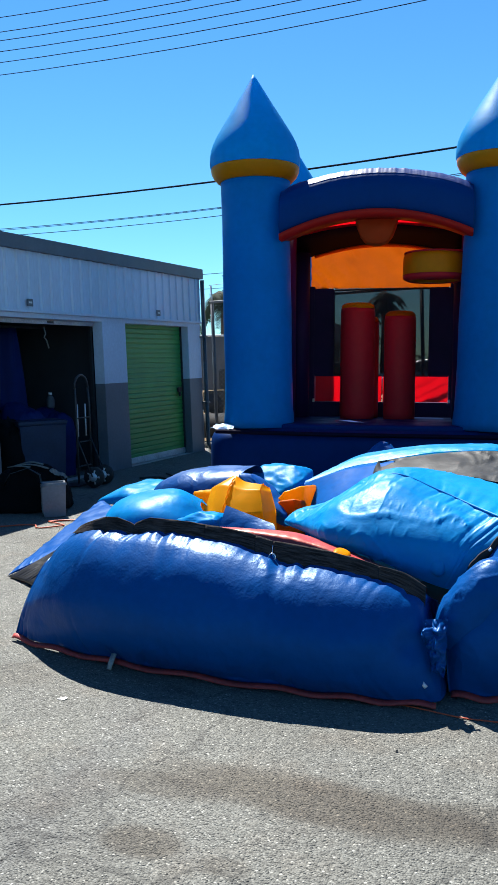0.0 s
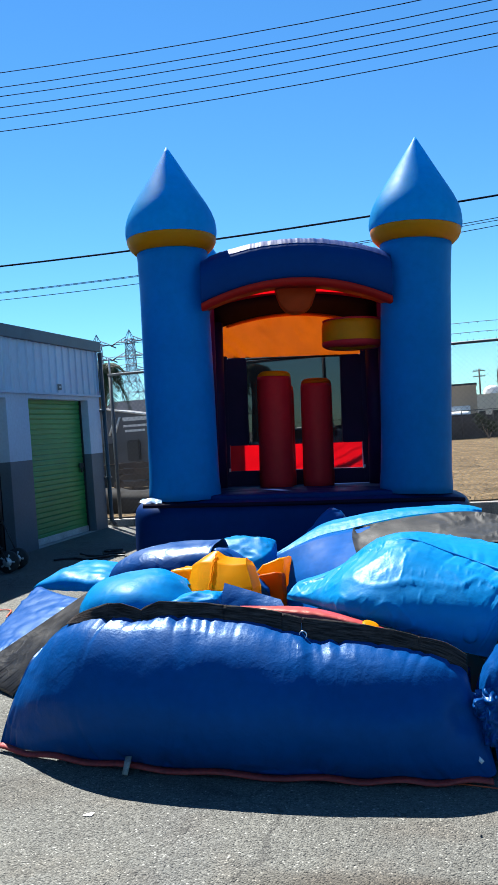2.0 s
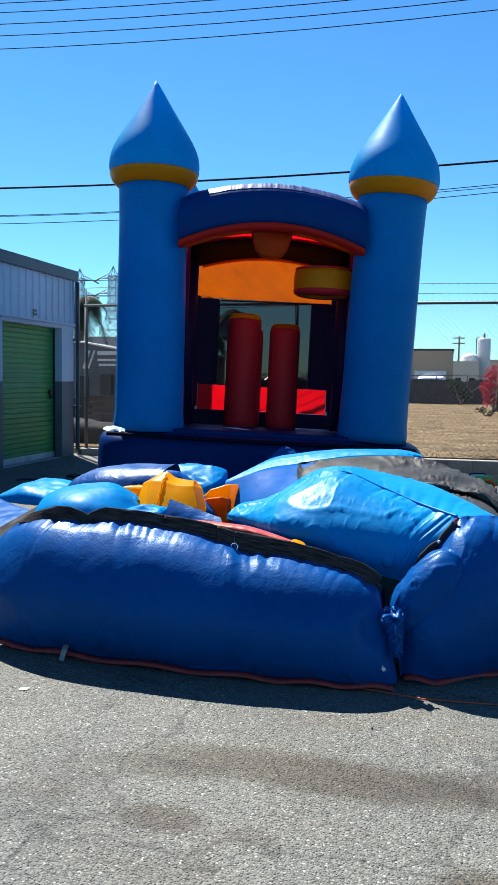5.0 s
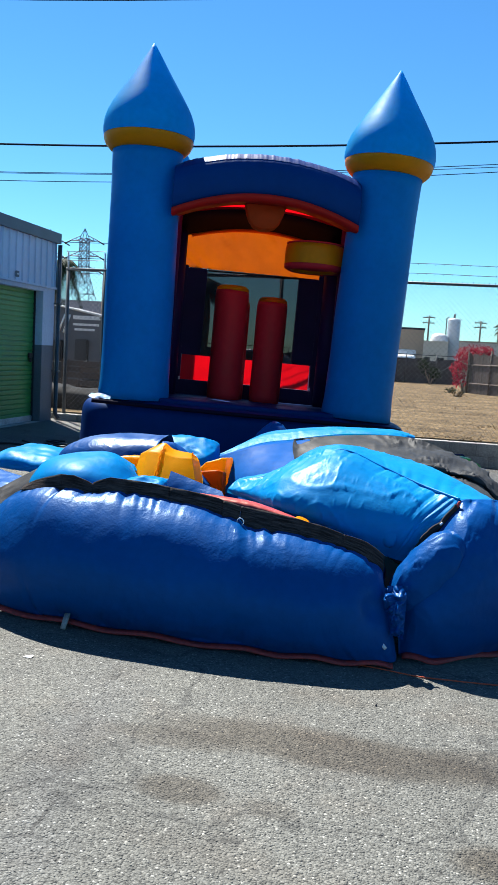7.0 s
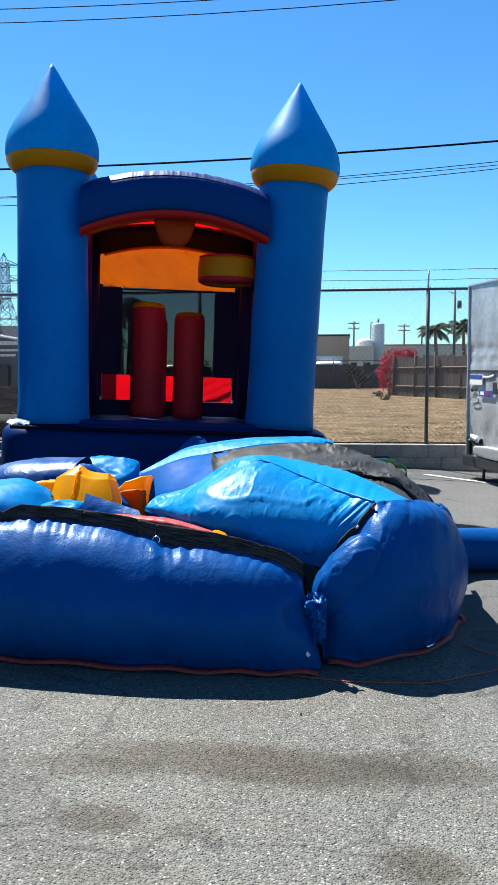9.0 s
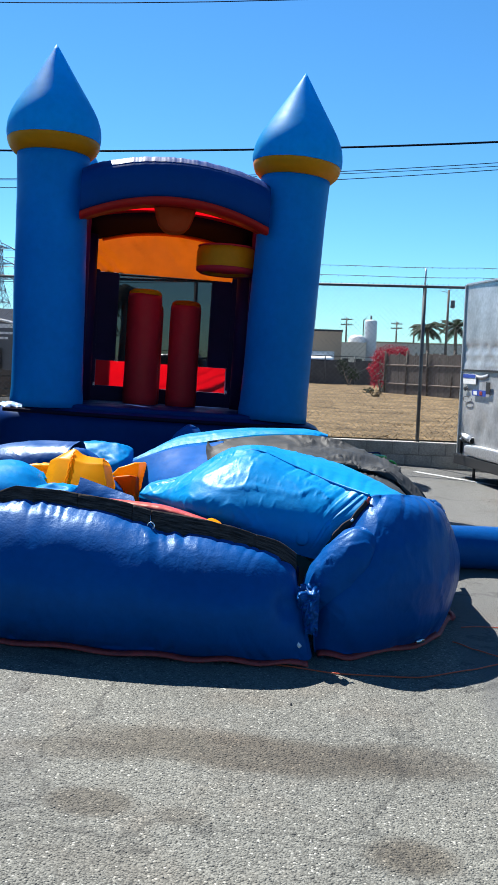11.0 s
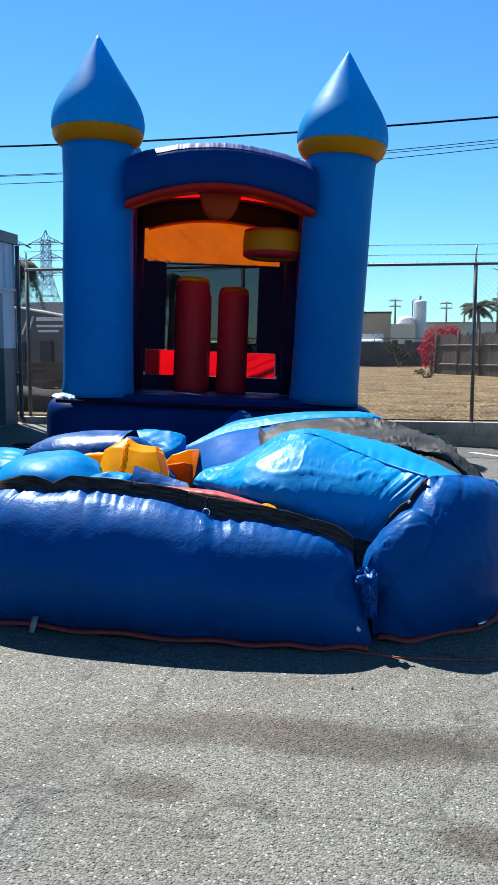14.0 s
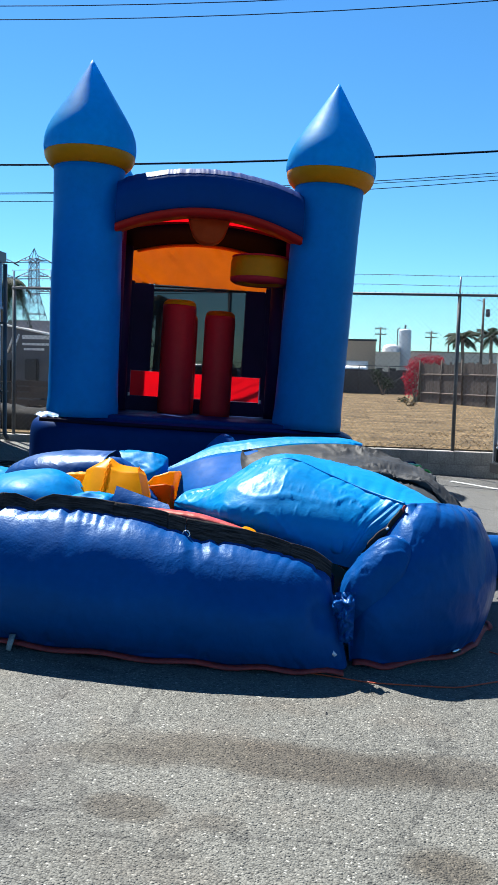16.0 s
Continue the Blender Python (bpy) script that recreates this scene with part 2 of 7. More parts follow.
CORRUG = mat("white_corrugated_sheet", (0.52, 0.58, 0.66), 0.45, grain=0.06, spots=0.10, spot_scale=1.1, stretch=(1, 1, 0.25))
FASCIA = mat("grey_fascia", (0.10, 0.105, 0.118), 0.5, grain=0.08, spots=0.12)
GREEN = mat("green_door_paint", (0.038, 0.245, 0.052), 0.42, grain=0.08, spots=0.12, spot_scale=2.0)
DOORBAR = mat("worn_aluminium", (0.50, 0.51, 0.52), 0.45, 0.5, grain=0.2, spots=0.2)
# near-black base colour carries the deep shade inside the storage unit
INSIDE = mat("shade_dark_inner_wall", (0.022, 0.024, 0.030), 0.85, spots=0.2)
CONCRETE = mat("concrete", (0.33, 0.32, 0.30), 0.85, grain=0.2, grain_scale=60, spots=0.2, bump=0.3)
BLOCK = mat("grey_concrete_block", (0.235, 0.228, 0.208), 0.9, grain=0.25, grain_scale=55, spots=0.2, spot_scale=5, bump=0.6, bump_scale=90, per_object=0.12)
MORTAR = mat("mortar", (0.17, 0.16, 0.15), 0.95, grain=0.2, bump=0.4)
TARP_BLUE = mat("blue_tarpaulin", (0.002, 0.012, 0.080), 0.6, spec=0.12, spots=0.2, bump=0.5, bump_scale=12)
TOTE = mat("blue_grey_plastic", (0.013, 0.026, 0.060), 0.5, spec=0.2, grain=0.1, spots=0.2)
CLEAR = mat("cloudy_plastic", (0.22, 0.24, 0.27), 0.3, grain=0.08, translucent=0.3)
CLOTH = mat("pale_cloth", (0.16, 0.15, 0.135), 0.9, grain=0.2, bump=0.6)
CORD = mat("orange_cord", (0.50, 0.06, 0.015), 0.5, grain=0.15)
LINE = mat("worn_white_road_paint", (0.42, 0.42, 0.40), 0.7, grain=0.35, grain_scale=60, spots=0.2)
TRAILER = mat("dented_aluminium_skin", (0.50, 0.51, 0.53), 0.40, 0.55, grain=0.12, grain_scale=20, spots=0.28, spot_scale=2.2, bump=0.6, bump_scale=5)
TRIM = mat("aluminium_trim", (0.5, 0.5, 0.51), 0.4, 0.6, grain=0.2)
STICKER_B = mat("blue_sticker", (0.02, 0.06, 0.35), 0.5)
STICKER_W = mat("white_sticker", (0.75, 0.75, 0.74), 0.5, grain=0.1)
GREEN_PL = mat("green_plastic", (0.015, 0.30, 0.05), 0.4, spots=0.1)
DRY = mat("dry_straw", (0.120, 0.084, 0.045), 0.9, spec=0.05, grain=0.8, grain_scale=11, spots=0.5, spot_scale=1.1)
DARKMESH = mat("dark_screen_fabric", (0.030, 0.031, 0.035), 0.8, grain=0.2, spots=0.3, spot_scale=2)
BOARD = mat("weathered_fence_board", (0.060, 0.043, 0.036), 0.85, grain=0.25, grain_scale=12, spots=0.25, stretch=(6, 6, 0.6), per_object=0.25)
CRATE_WOOD = mat("dark_crate_wood", (0.045, 0.034, 0.028), 0.85, grain=0.3, per_object=0.3)
POST_WOOD = mat("dark_fence_post", (0.06, 0.04, 0.03), 0.85, grain=0.3)
BROWN_WALL = mat("brown_stucco", (0.34, 0.25, 0.175), 0.85, grain=0.1, spots=0.1, spot_scale=0.3)
CREAM_WALL = mat("cream_stucco", (0.56, 0.49, 0.39), 0.85, grain=0.1, spots=0.1, spot_scale=0.3)
WHITE_FAR = mat("white_paint", (0.60, 0.61, 0.62), 0.5, grain=0.05, spots=0.06, spot_scale=0.5)
DARK_GLASS = mat("dark_window_glass", (0.02, 0.022, 0.025), 0.1, grain=0.1)
ROOF_D = mat("dark_roofing", (0.016, 0.022, 0.036), 0.9, spec=0.05, grain=0.2, spots=0.15)
POLE_WOOD = mat("utility_pole_wood", (0.10, 0.075, 0.06), 0.85, grain=0.25, stretch=(5, 5, 0.4))
PYLON = mat("pylon_steel", (0.13, 0.165, 0.22), 0.7, 0.0, grain=0.1)
TRUNK = mat("palm_trunk", (0.16, 0.12, 0.09), 0.9, grain=0.3, bump=0.6, stretch=(1, 1, 5))
LEAF = mat("green_leaves", (0.018, 0.030, 0.016), 0.7, spec=0.1, grain=0.35, grain_scale=5, translucent=0.25)
LEAF_D = mat("dark_green_leaves", (0.017, 0.032, 0.014), 0.7, spec=0.1, grain=0.35, grain_scale=4, translucent=0.2)
FLOWER = mat("crimson_bracts", (0.36, 0.012, 0.035), 0.7, spec=0.1, grain=0.3, grain_scale=6, translucent=0.3)
CARPAINT = mat("silver_car_paint", (0.35, 0.36, 0.38), 0.25, 0.5, grain=0.04)
GREYPANEL = mat("grey_faded_panel", (0.075, 0.075, 0.08), 0.6, grain=0.12, spots=0.25, spot_scale=1.2)
LETTER = mat("off_white_lettering", (0.62, 0.60, 0.56), 0.6, grain=0.2)


def net_material(name, color, cover):
    """Fine netting that lets part of the light through."""
    m = mat(name, color, 0.8)
    nt = m.node_tree
    t = nt.nodes.new("ShaderNodeBsdfTransparent")
    mx = nt.nodes.new("ShaderNodeMixShader")
    mx.inputs["Fac"].default_value = cover
    nt.links.new(t.outputs[0], mx.inputs[1])
    nt.links.new(nt.nodes["Principled BSDF"].outputs[0], mx.inputs[2])
    nt.links.new(mx.outputs[0], nt.nodes["Material Output"].inputs["Surface"])
    return m


NET = net_material("black_safety_net", (0.012, 0.016, 0.026), 0.74)


def asphalt():
    m = bpy.data.materials.new("worn_asphalt")
    m.use_nodes = True
    nt = m.node_tree
    b = nt.nodes["Principled BSDF"]
    b.inputs["Roughness"].default_value = 0.85
    tc = nt.nodes.new("ShaderNodeTexCoord")
    pos = tc.outputs["Object"]

    def node(kind, **kw):
        n = nt.nodes.new(kind)
        for key, v in kw.items():
            n.inputs[key].default_value = v
        return n

    def link(a, bb):
        nt.links.new(a, bb)

    def ramp(fac, pts):
        r = nt.nodes.new("ShaderNodeValToRGB")
        while len(r.color_ramp.elements) < len(pts):
            r.color_ramp.elements.new(0.5)
        for e, (p, c) in zip(r.color_ramp.elements, pts):
            e.position, e.color = p, (*c, 1)
        link(fac, r.inputs["Fac"])
        return r.outputs["Color"]

    def mix(kind, fac, a, bb):
        x = nt.nodes.new("ShaderNodeMix")
        x.data_type, x.blend_type = "RGBA", kind
        if isinstance(fac, float):
            x.inputs["Factor"].default_value = fac
        else:
            link(fac, x.inputs["Factor"])
        for v, s in ((a, x.inputs["A"]), (bb, x.inputs["B"])):
            if isinstance(v, tuple):
                s.default_value = (*v, 1)
            else:
                link(v, s)
        return x.outputs["Result"]

    stones = node("ShaderNodeTexVoronoi", Scale=128.0)
    link(pos, stones.inputs["Vector"])
    sep = nt.nodes.new("ShaderNodeSeparateColor")
    link(stones.outputs["Color"], sep.inputs["Color"])
    base = ramp(sep.outputs["Red"], [(0.0, (0.076, 0.076, 0.070)), (0.40, (0.113, 0.113, 0.104)), (0.86, (0.146, 0.146, 0.135)), (0.96, (0.18, 0.179, 0.167)), (1.0, (0.34, 0.338, 0.318))])
    gaps = ramp(stones.outputs["Distance"], [(0.0, (1, 1, 1)), (0.45, (1, 1, 1)), (0.90, (0.55, 0.55, 0.54))])
    base = mix("MULTIPLY", 1.0, base, gaps)
    cloud = node("ShaderNodeTexNoise", Scale=1.1, Detail=7.0)
    link(pos, cloud.inputs["Vector"])
    base = mix("MULTIPLY", 1.0, base, ramp(cloud.outputs["Fac"], [(0.28, (0.74, 0.725, 0.68)), (0.5, (0.99, 0.98, 0.93)), (0.72, (1.18, 1.16, 1.08))]))
    pits = node("ShaderNodeTexNoise", Scale=58.0, Detail=4.0)
    link(pos, pits.inputs["Vector"])
    base = mix("MULTIPLY", 1.0, base, ramp(pits.outputs["Fac"], [(0.30, (0.34, 0.34, 0.33)), (0.41, (0.96, 0.96, 0.95)), (0.75, (1.12, 1.12, 1.11))]))
    # smoother, darker paving towards the parked trailer
    smooth = node("ShaderNodeTexNoise", Scale=180.0, Detail=3.0)
    link(pos, smooth.inputs["Vector"])
    newer = ramp(smooth.outputs["Fac"], [(0.3, (0.070, 0.070, 0.066)), (0.7, (0.104, 0.103, 0.097))])
    newer = mix("MULTIPLY", 1.0, newer, ramp(cloud.outputs["Fac"], [(0.3, (0.85, 0.85, 0.85)), (0.7, (1.1, 1.1, 1.1))]))
    xyz = nt.nodes.new("ShaderNodeSeparateXYZ")
    wob = node("ShaderNodeTexNoise", Scale=3.0, Detail=3.0)
    link(pos, wob.inputs["Vector"])
    link(pos, xyz.inputs[0])

    def calc(op, a, bb):
        k = nt.nodes.new("ShaderNodeMath")
        k.operation = op
        for n, v in enumerate((a, bb)):
            if isinstance(v, (int, float)):
                k.inputs[n].default_value = v
            else:
                link(v, k.inputs[n])
        return k.outputs[0]

    edge = calc("ADD", calc("SUBTRACT", xyz.outputs["X"], 1.36), calc("MULTIPLY", calc("SUBTRACT", wob.outputs["Fac"], 0.5), 0.12))
    side = nt.nodes.new("ShaderNodeMapRange")
    side.inputs["From Min"].default_value, side.inputs["From Max"].default_value = -0.02, 0.10
    link(edge, side.inputs["Value"])
    base = mix("MIX", side.outputs["Result"], base, newer)
    # oil and damp stains: x, y, half width, half depth, strength
    for sx, sy, hw, hd, k in STAINS:
        dx = calc("DIVIDE", calc("SUBTRACT", xyz.outputs["X"], sx), hw)
        dy = calc("DIVIDE", calc("SUBTRACT", xyz.outputs["Y"], sy), hd)
        r = calc("ADD", calc("ADD", calc("MULTIPLY", dx, dx), calc("MULTIPLY", dy, dy)), calc("MULTIPLY", calc("SUBTRACT", cloud.outputs["Fac"], 0.5), 1.6))
        f = nt.nodes.new("ShaderNodeMapRange")
        f.interpolation_type = "SMOOTHSTEP"
        f.inputs["From Min"].default_value, f.inputs["From Max"].default_value = 1.35, 0.25
        f.inputs["To Min"].default_value, f.inputs["To Max"].default_value = 0.0, k
        link(r, f.inputs["Value"])
        base = mix("MULTIPLY", f.outputs["Result"], base, (0.45, 0.375, 0.295))
    # a long ragged crack with broken grit beside it
    along = calc("ADD", calc("MULTIPLY", calc("SUBTRACT", xyz.outputs["Y"], 3.2), 0.14), calc("ADD", xyz.outputs["X"], 0.585))
    ragged = node("ShaderNodeTexNoise", Scale=5.5, Detail=7.0)
    link(pos, ragged.inputs["Vector"])
    off = calc("ABSOLUTE", calc("ADD", along, calc("MULTIPLY", calc("SUBTRACT", ragged.outputs["Fac"], 0.5), 0.36)), 0.0)
    gate = ramp(wob.outputs["Fac"], [(0.46, (0, 0, 0)), (0.62, (0.9, 0.9, 0.9))])
    line = ramp(off, [(0.0, (0.34, 0.33, 0.32)), (0.004, (0.45, 0.44, 0.43)), (0.010, (1, 1, 1))])
    base = mix("MULTIPLY", gate, base, line)
    base = mix("MULTIPLY", 1.0, base, ramp(off, [(0.0, (0.88, 0.89, 0.93)), (0.22, (1, 1, 1))]))
    # rusty tint in faint patches
    rust = node("ShaderNodeTexNoise", Scale=2.6, Detail=5.0)
    link(pos, rust.inputs["Vector"])
    base = mix("MULTIPLY", 1.0, base, ramp(rust.outputs["Fac"], [(0.52, (1, 1, 1)), (0.72, (0.92, 0.85, 0.80))]))
    # fine cracks
    warp = node("ShaderNodeTexNoise", Scale=2.0, Detail=4.0)
    link(pos, warp.inputs["Vector"])
    vadd = nt.nodes.new("ShaderNodeVectorMath")
    vadd.operation = "ADD"
    link(pos, vadd.inputs[0])
    link(warp.outputs["Color"], vadd.inputs[1])
    crack = nt.nodes.new("ShaderNodeTexVoronoi")
    crack.feature = "DISTANCE_TO_EDGE"
    crack.inputs["Scale"].default_value = 0.55
    link(vadd.outputs[0], crack.inputs["Vector"])
    base = mix("MULTIPLY", 0.75, base, ramp(crack.outputs["Distance"], [(0.0, (0.5, 0.5, 0.5)), (0.006, (0.6, 0.6, 0.6)), (0.012, (1, 1, 1))]))
    link(base, b.inputs["Base Color"])
    bump = node("ShaderNodeBump", Strength=1.0, Distance=0.010)
    link(calc("MULTIPLY", sep.outputs["Green"], calc("SUBTRACT", 1.0, stones.outputs["Distance"])), bump.inputs["Height"])
    link(bump.outputs["Normal"], b.inputs["Normal"])
    return m


STAINS = [(0.30, 3.42, 0.75, 0.17, 0.85), (-0.25, 3.30, 0.30, 0.10, 0.6), (1.0, 3.50, 0.32, 0.14, 0.6), (-0.12, 2.93, 0.16, 0.10, 0.75), (0.94, 2.82, 0.17, 0.12, 0.85),
          (-1.55, 4.0, 0.28, 0.16, 0.35), (0.2, 2.9, 0.1, 0.06, 0.4)]
ASPHALT = asphalt()


# ---- helpers of this scene ----
def part(name, bm, material, parent=None, label="", smooth=True):
    """One mesh object from a bmesh, under a thing or a part; its mesh is laid out in the thing's own axes."""
    me = bpy.data.meshes.new(name)
    if isinstance(bm, tuple):
        me.from_pydata(bm[0], [], bm[1])
    else:
        bmesh.ops.recalc_face_normals(bm, faces=bm.faces)
        bm.to_mesh(me)
        bm.free()
    if smooth:
        me.polygons.foreach_set("use_smooth", [True] * len(me.polygons))
    me.materials.append(material)
    ob = new(name, me)
    if parent:
        ob.parent = parent
    if label:
        ob["label"] = label
    return ob


def thing(name, m, label, category, group="", kind=""):
    ob = new(name)
    ob.empty_display_size = 0.2
    ob.matrix_basis = m
    return tagged(ob, label, category, group, kind)


def box(x0, x1, y0, y1, z0, z1, r=0.0, bm=None):
    """A box, its edges chamfered by r."""
    own = bm is None
    bm = bm or bmesh.new()
    made = bmesh.ops.create_cube(bm, size=1, matrix=Matrix.LocRotScale(((x0 + x1) / 2, (y0 + y1) / 2, (z0 + z1) / 2), None, (x1 - x0, y1 - y0, z1 - z0)))
    if r:
        es = list({e for v in made["verts"] for e in v.link_edges})
        bmesh.ops.bevel(bm, geom=es, offset=r, segments=2, affect="EDGES")
    return bm


def tube(points, r, sides=8, bm=None, closed=False):
    """A round bar along points; r is one radius or one for each point."""
    bm = bm or bmesh.new()
    pts = [Vector(p) for p in points]
    n = len(pts)
    rs = r if isinstance(r, (list, tuple)) else [r] * n
    rings, up = [], Vector((0, 0, 1))
    side = None
    for i, p in enumerate(pts):
        a = pts[(i - 1) % n] if closed or i else p
        b = pts[(i + 1) % n] if closed or i < n - 1 else p
        d = (b - a).normalized()
        if side is None:
            side = d.cross(up if abs(d.z) < 0.9 else Vector((1, 0, 0))).normalized()
        side = (side - d * side.dot(d)).normalized()
        other = d.cross(side)
        rings.append([bm.verts.new(p + (side * math.cos(2 * math.pi * k / sides) + other * math.sin(2 * math.pi * k / sides)) * rs[i]) for k in range(sides)])
    for i in range(n if closed else n - 1):
        a, b = rings[i], rings[(i + 1) % n]
        for k in range(sides):
            bm.faces.new((a[k], a[(k + 1) % sides], b[(k + 1) % sides], b[k]))
    if not closed:
        bm.faces.new(rings[0][::-1])
        bm.faces.new(rings[-1])
    return bm


def lathe(profile, sides=32, bm=None, at=(0, 0, 0), wob=0.0):
    """A turned shape from (radius, height) pairs."""
    bm = bm or bmesh.new()
    rings = []
    for r, z in profile:
        ring = []
        for k in range(sides):
            a = 2 * math.pi * k / sides
            rr = r * (1 + wob * noise.noise(Vector((math.cos(a) * 1.3, math.sin(a) * 1.3, z * 1.1 + at[0]))))
            ring.append(bm.verts.new((at[0] + rr * math.cos(a), at[1] + rr * math.sin(a), at[2] + z)))
        rings.append(ring)
    for a, b in zip(rings, rings[1:]):
        for k in range(sides):
            bm.faces.new((a[k], a[(k + 1) % sides], b[(k + 1) % sides], b[k]))
    bm.faces.new(rings[0][::-1])
    bm.faces.new(rings[-1])
    return bm


def puffbox(x0, x1, y0, y1, z0, z1, p=6.0, cuts=14, ripple=0.0):
    """An inflated box with rounded edges and slightly bulging sides."""
    bm = bmesh.new()
    bmesh.ops.create_cube(bm, size=2)
    bmesh.ops.subdivide_edges(bm, edges=bm.edges[:], cuts=cuts, use_grid_fill=True)
    c, h = Vector(((x0 + x1) / 2, (y0 + y1) / 2, (z0 + z1) / 2)), ((x1 - x0) / 2, (y1 - y0) / 2, (z1 - z0) / 2)
    for v in bm.verts:
        u = v.co
        k = (abs(u.x) ** p + abs(u.y) ** p + abs(u.z) ** p) ** (1 / p)
        u = u / k
        w = 1 + ripple * noise.noise(Vector((u.x * h[0] * 3, u.y * h[1] * 3, u.z * h[2] * 3)) + c)
        v.co = c + Vector((u.x * h[0] * w, u.y * h[1] * w, u.z * h[2] * w))
    return bm


def slope(x, y=0.0):
    """Height of the paved lot, which falls away from the storage building."""
    return -0.036 * (min(max(x, -9.0), 14.0) + 5.3)


def catmull(pts, n, closed=True):
    out, m = [], len(pts)
    for i in range(n):
        f = i / n * m if closed else i / (n - 1) * (m - 1.0001)
        k, t = int(f), f - int(f)
        q = [Vector(pts[(k + j) % m] if closed else pts[min(max(k + j, 0), m - 1)]) for j in (-1, 0, 1, 2)]
        out.append(0.5 * ((2 * q[1]) + (q[2] - q[0]) * t + (2 * q[0] - 5 * q[1] + 4 * q[2] - q[3]) * t * t + (3 * q[1] - q[0] - 3 * q[2] + q[3]) * t ** 3))
    return out


def cushion(outline, spine, e=0.75, n=120, rows=26, under=0.35, pull=0.012, dents=0.02, seed=0.0, floor=None, soft_x=None):
    """An air-filled bag on the ground: outline in plan (x, y), a spine of (x, y, height over the ground) points that it rises to."""
    bm = bmesh.new()
    ring = catmull([(x, y, 0) for x, y in outline], n)
    sp = [Vector(s) for s in spine]

    def near(p):
        best = None
        for a, b in zip(sp, sp[1:]):
            ab = Vector((b.x - a.x, b.y - a.y))
            t = min(max((Vector((p.x - a.x, p.y - a.y)).dot(ab)) / max(ab.length_squared, 1e-9), 0), 1)
            q = a.lerp(b, t)
            d = (q.x - p.x) ** 2 + (q.y - p.y) ** 2
            if best is None or d < best[0]:
                best = (d, q)
        return best[1]

    grid = []
    for i, p in enumerate(ring):
        c = near(p)
        col = []
        out = Vector((p.x - c.x, p.y - c.y, 0))
        e0, under0 = e, under
        if soft_x is not None:
            # one end tapers down to its corner on the ground instead of standing upright
            w0 = min(max((soft_x - p.x) / 0.35, 0), 1) ** 0.7
            e, under = e0 * (1 - w0) + 0.95 * w0, under0 * (1 - w0) + 0.12 * w0
        for j in range(rows):
            a = -under + (math.pi / 2 + under) * j / (rows - 1)
            r = max(math.cos(a), 0.0) ** e
            low = -math.sin(under) ** e
            z = c.z * (math.copysign(abs(math.sin(a)) ** e, a) - low) / (1 - low)
            q = Vector((c.x + out.x * r, c.y + out.y * r, 0))
            g = slope(q.x) if floor is None else floor
            q.z = g + max(z, 0) + 0.004
            s = j / (rows - 1)
            # creases drawn in towards the seam at the top, and soft dents all over
            w = noise.noise(Vector((p.x * 17 + p.y * 13 + seed * 7, s * 1.6, seed)))
            w = (abs(w) * 2 - 0.55) * pull * (math.exp(-((s - 0.88) / 0.2) ** 2) + 0.45 * math.exp(-((s - 0.1) / 0.12) ** 2))
            d = noise.fractal(Vector((q.x * 2.3 + seed, q.y * 2.3, q.z * 2.8)), 1.0, 2.0, 3) * dents
            nrm = Vector((out.x, out.y, 0)).normalized() * math.cos(a) + Vector((0, 0, 1)) * math.sin(a)
            if s > 0.02:
                q = q + nrm * (w + d) * (1 - s ** 14)
            q.z = max(q.z, (slope(q.x) if floor is None else floor) + 0.003)
            col.append(bm.verts.new(q))
        grid.append(col)
        e, under = e0, under0
    for i in range(n):
        a, b = grid[i], grid[(i + 1) % n]
        for j in range(rows - 1):
            bm.faces.new((a[j], b[j], b[j + 1], a[j + 1]))
    bmesh.ops.remove_doubles(bm, verts=bm.verts, dist=0.0004)
    return bm


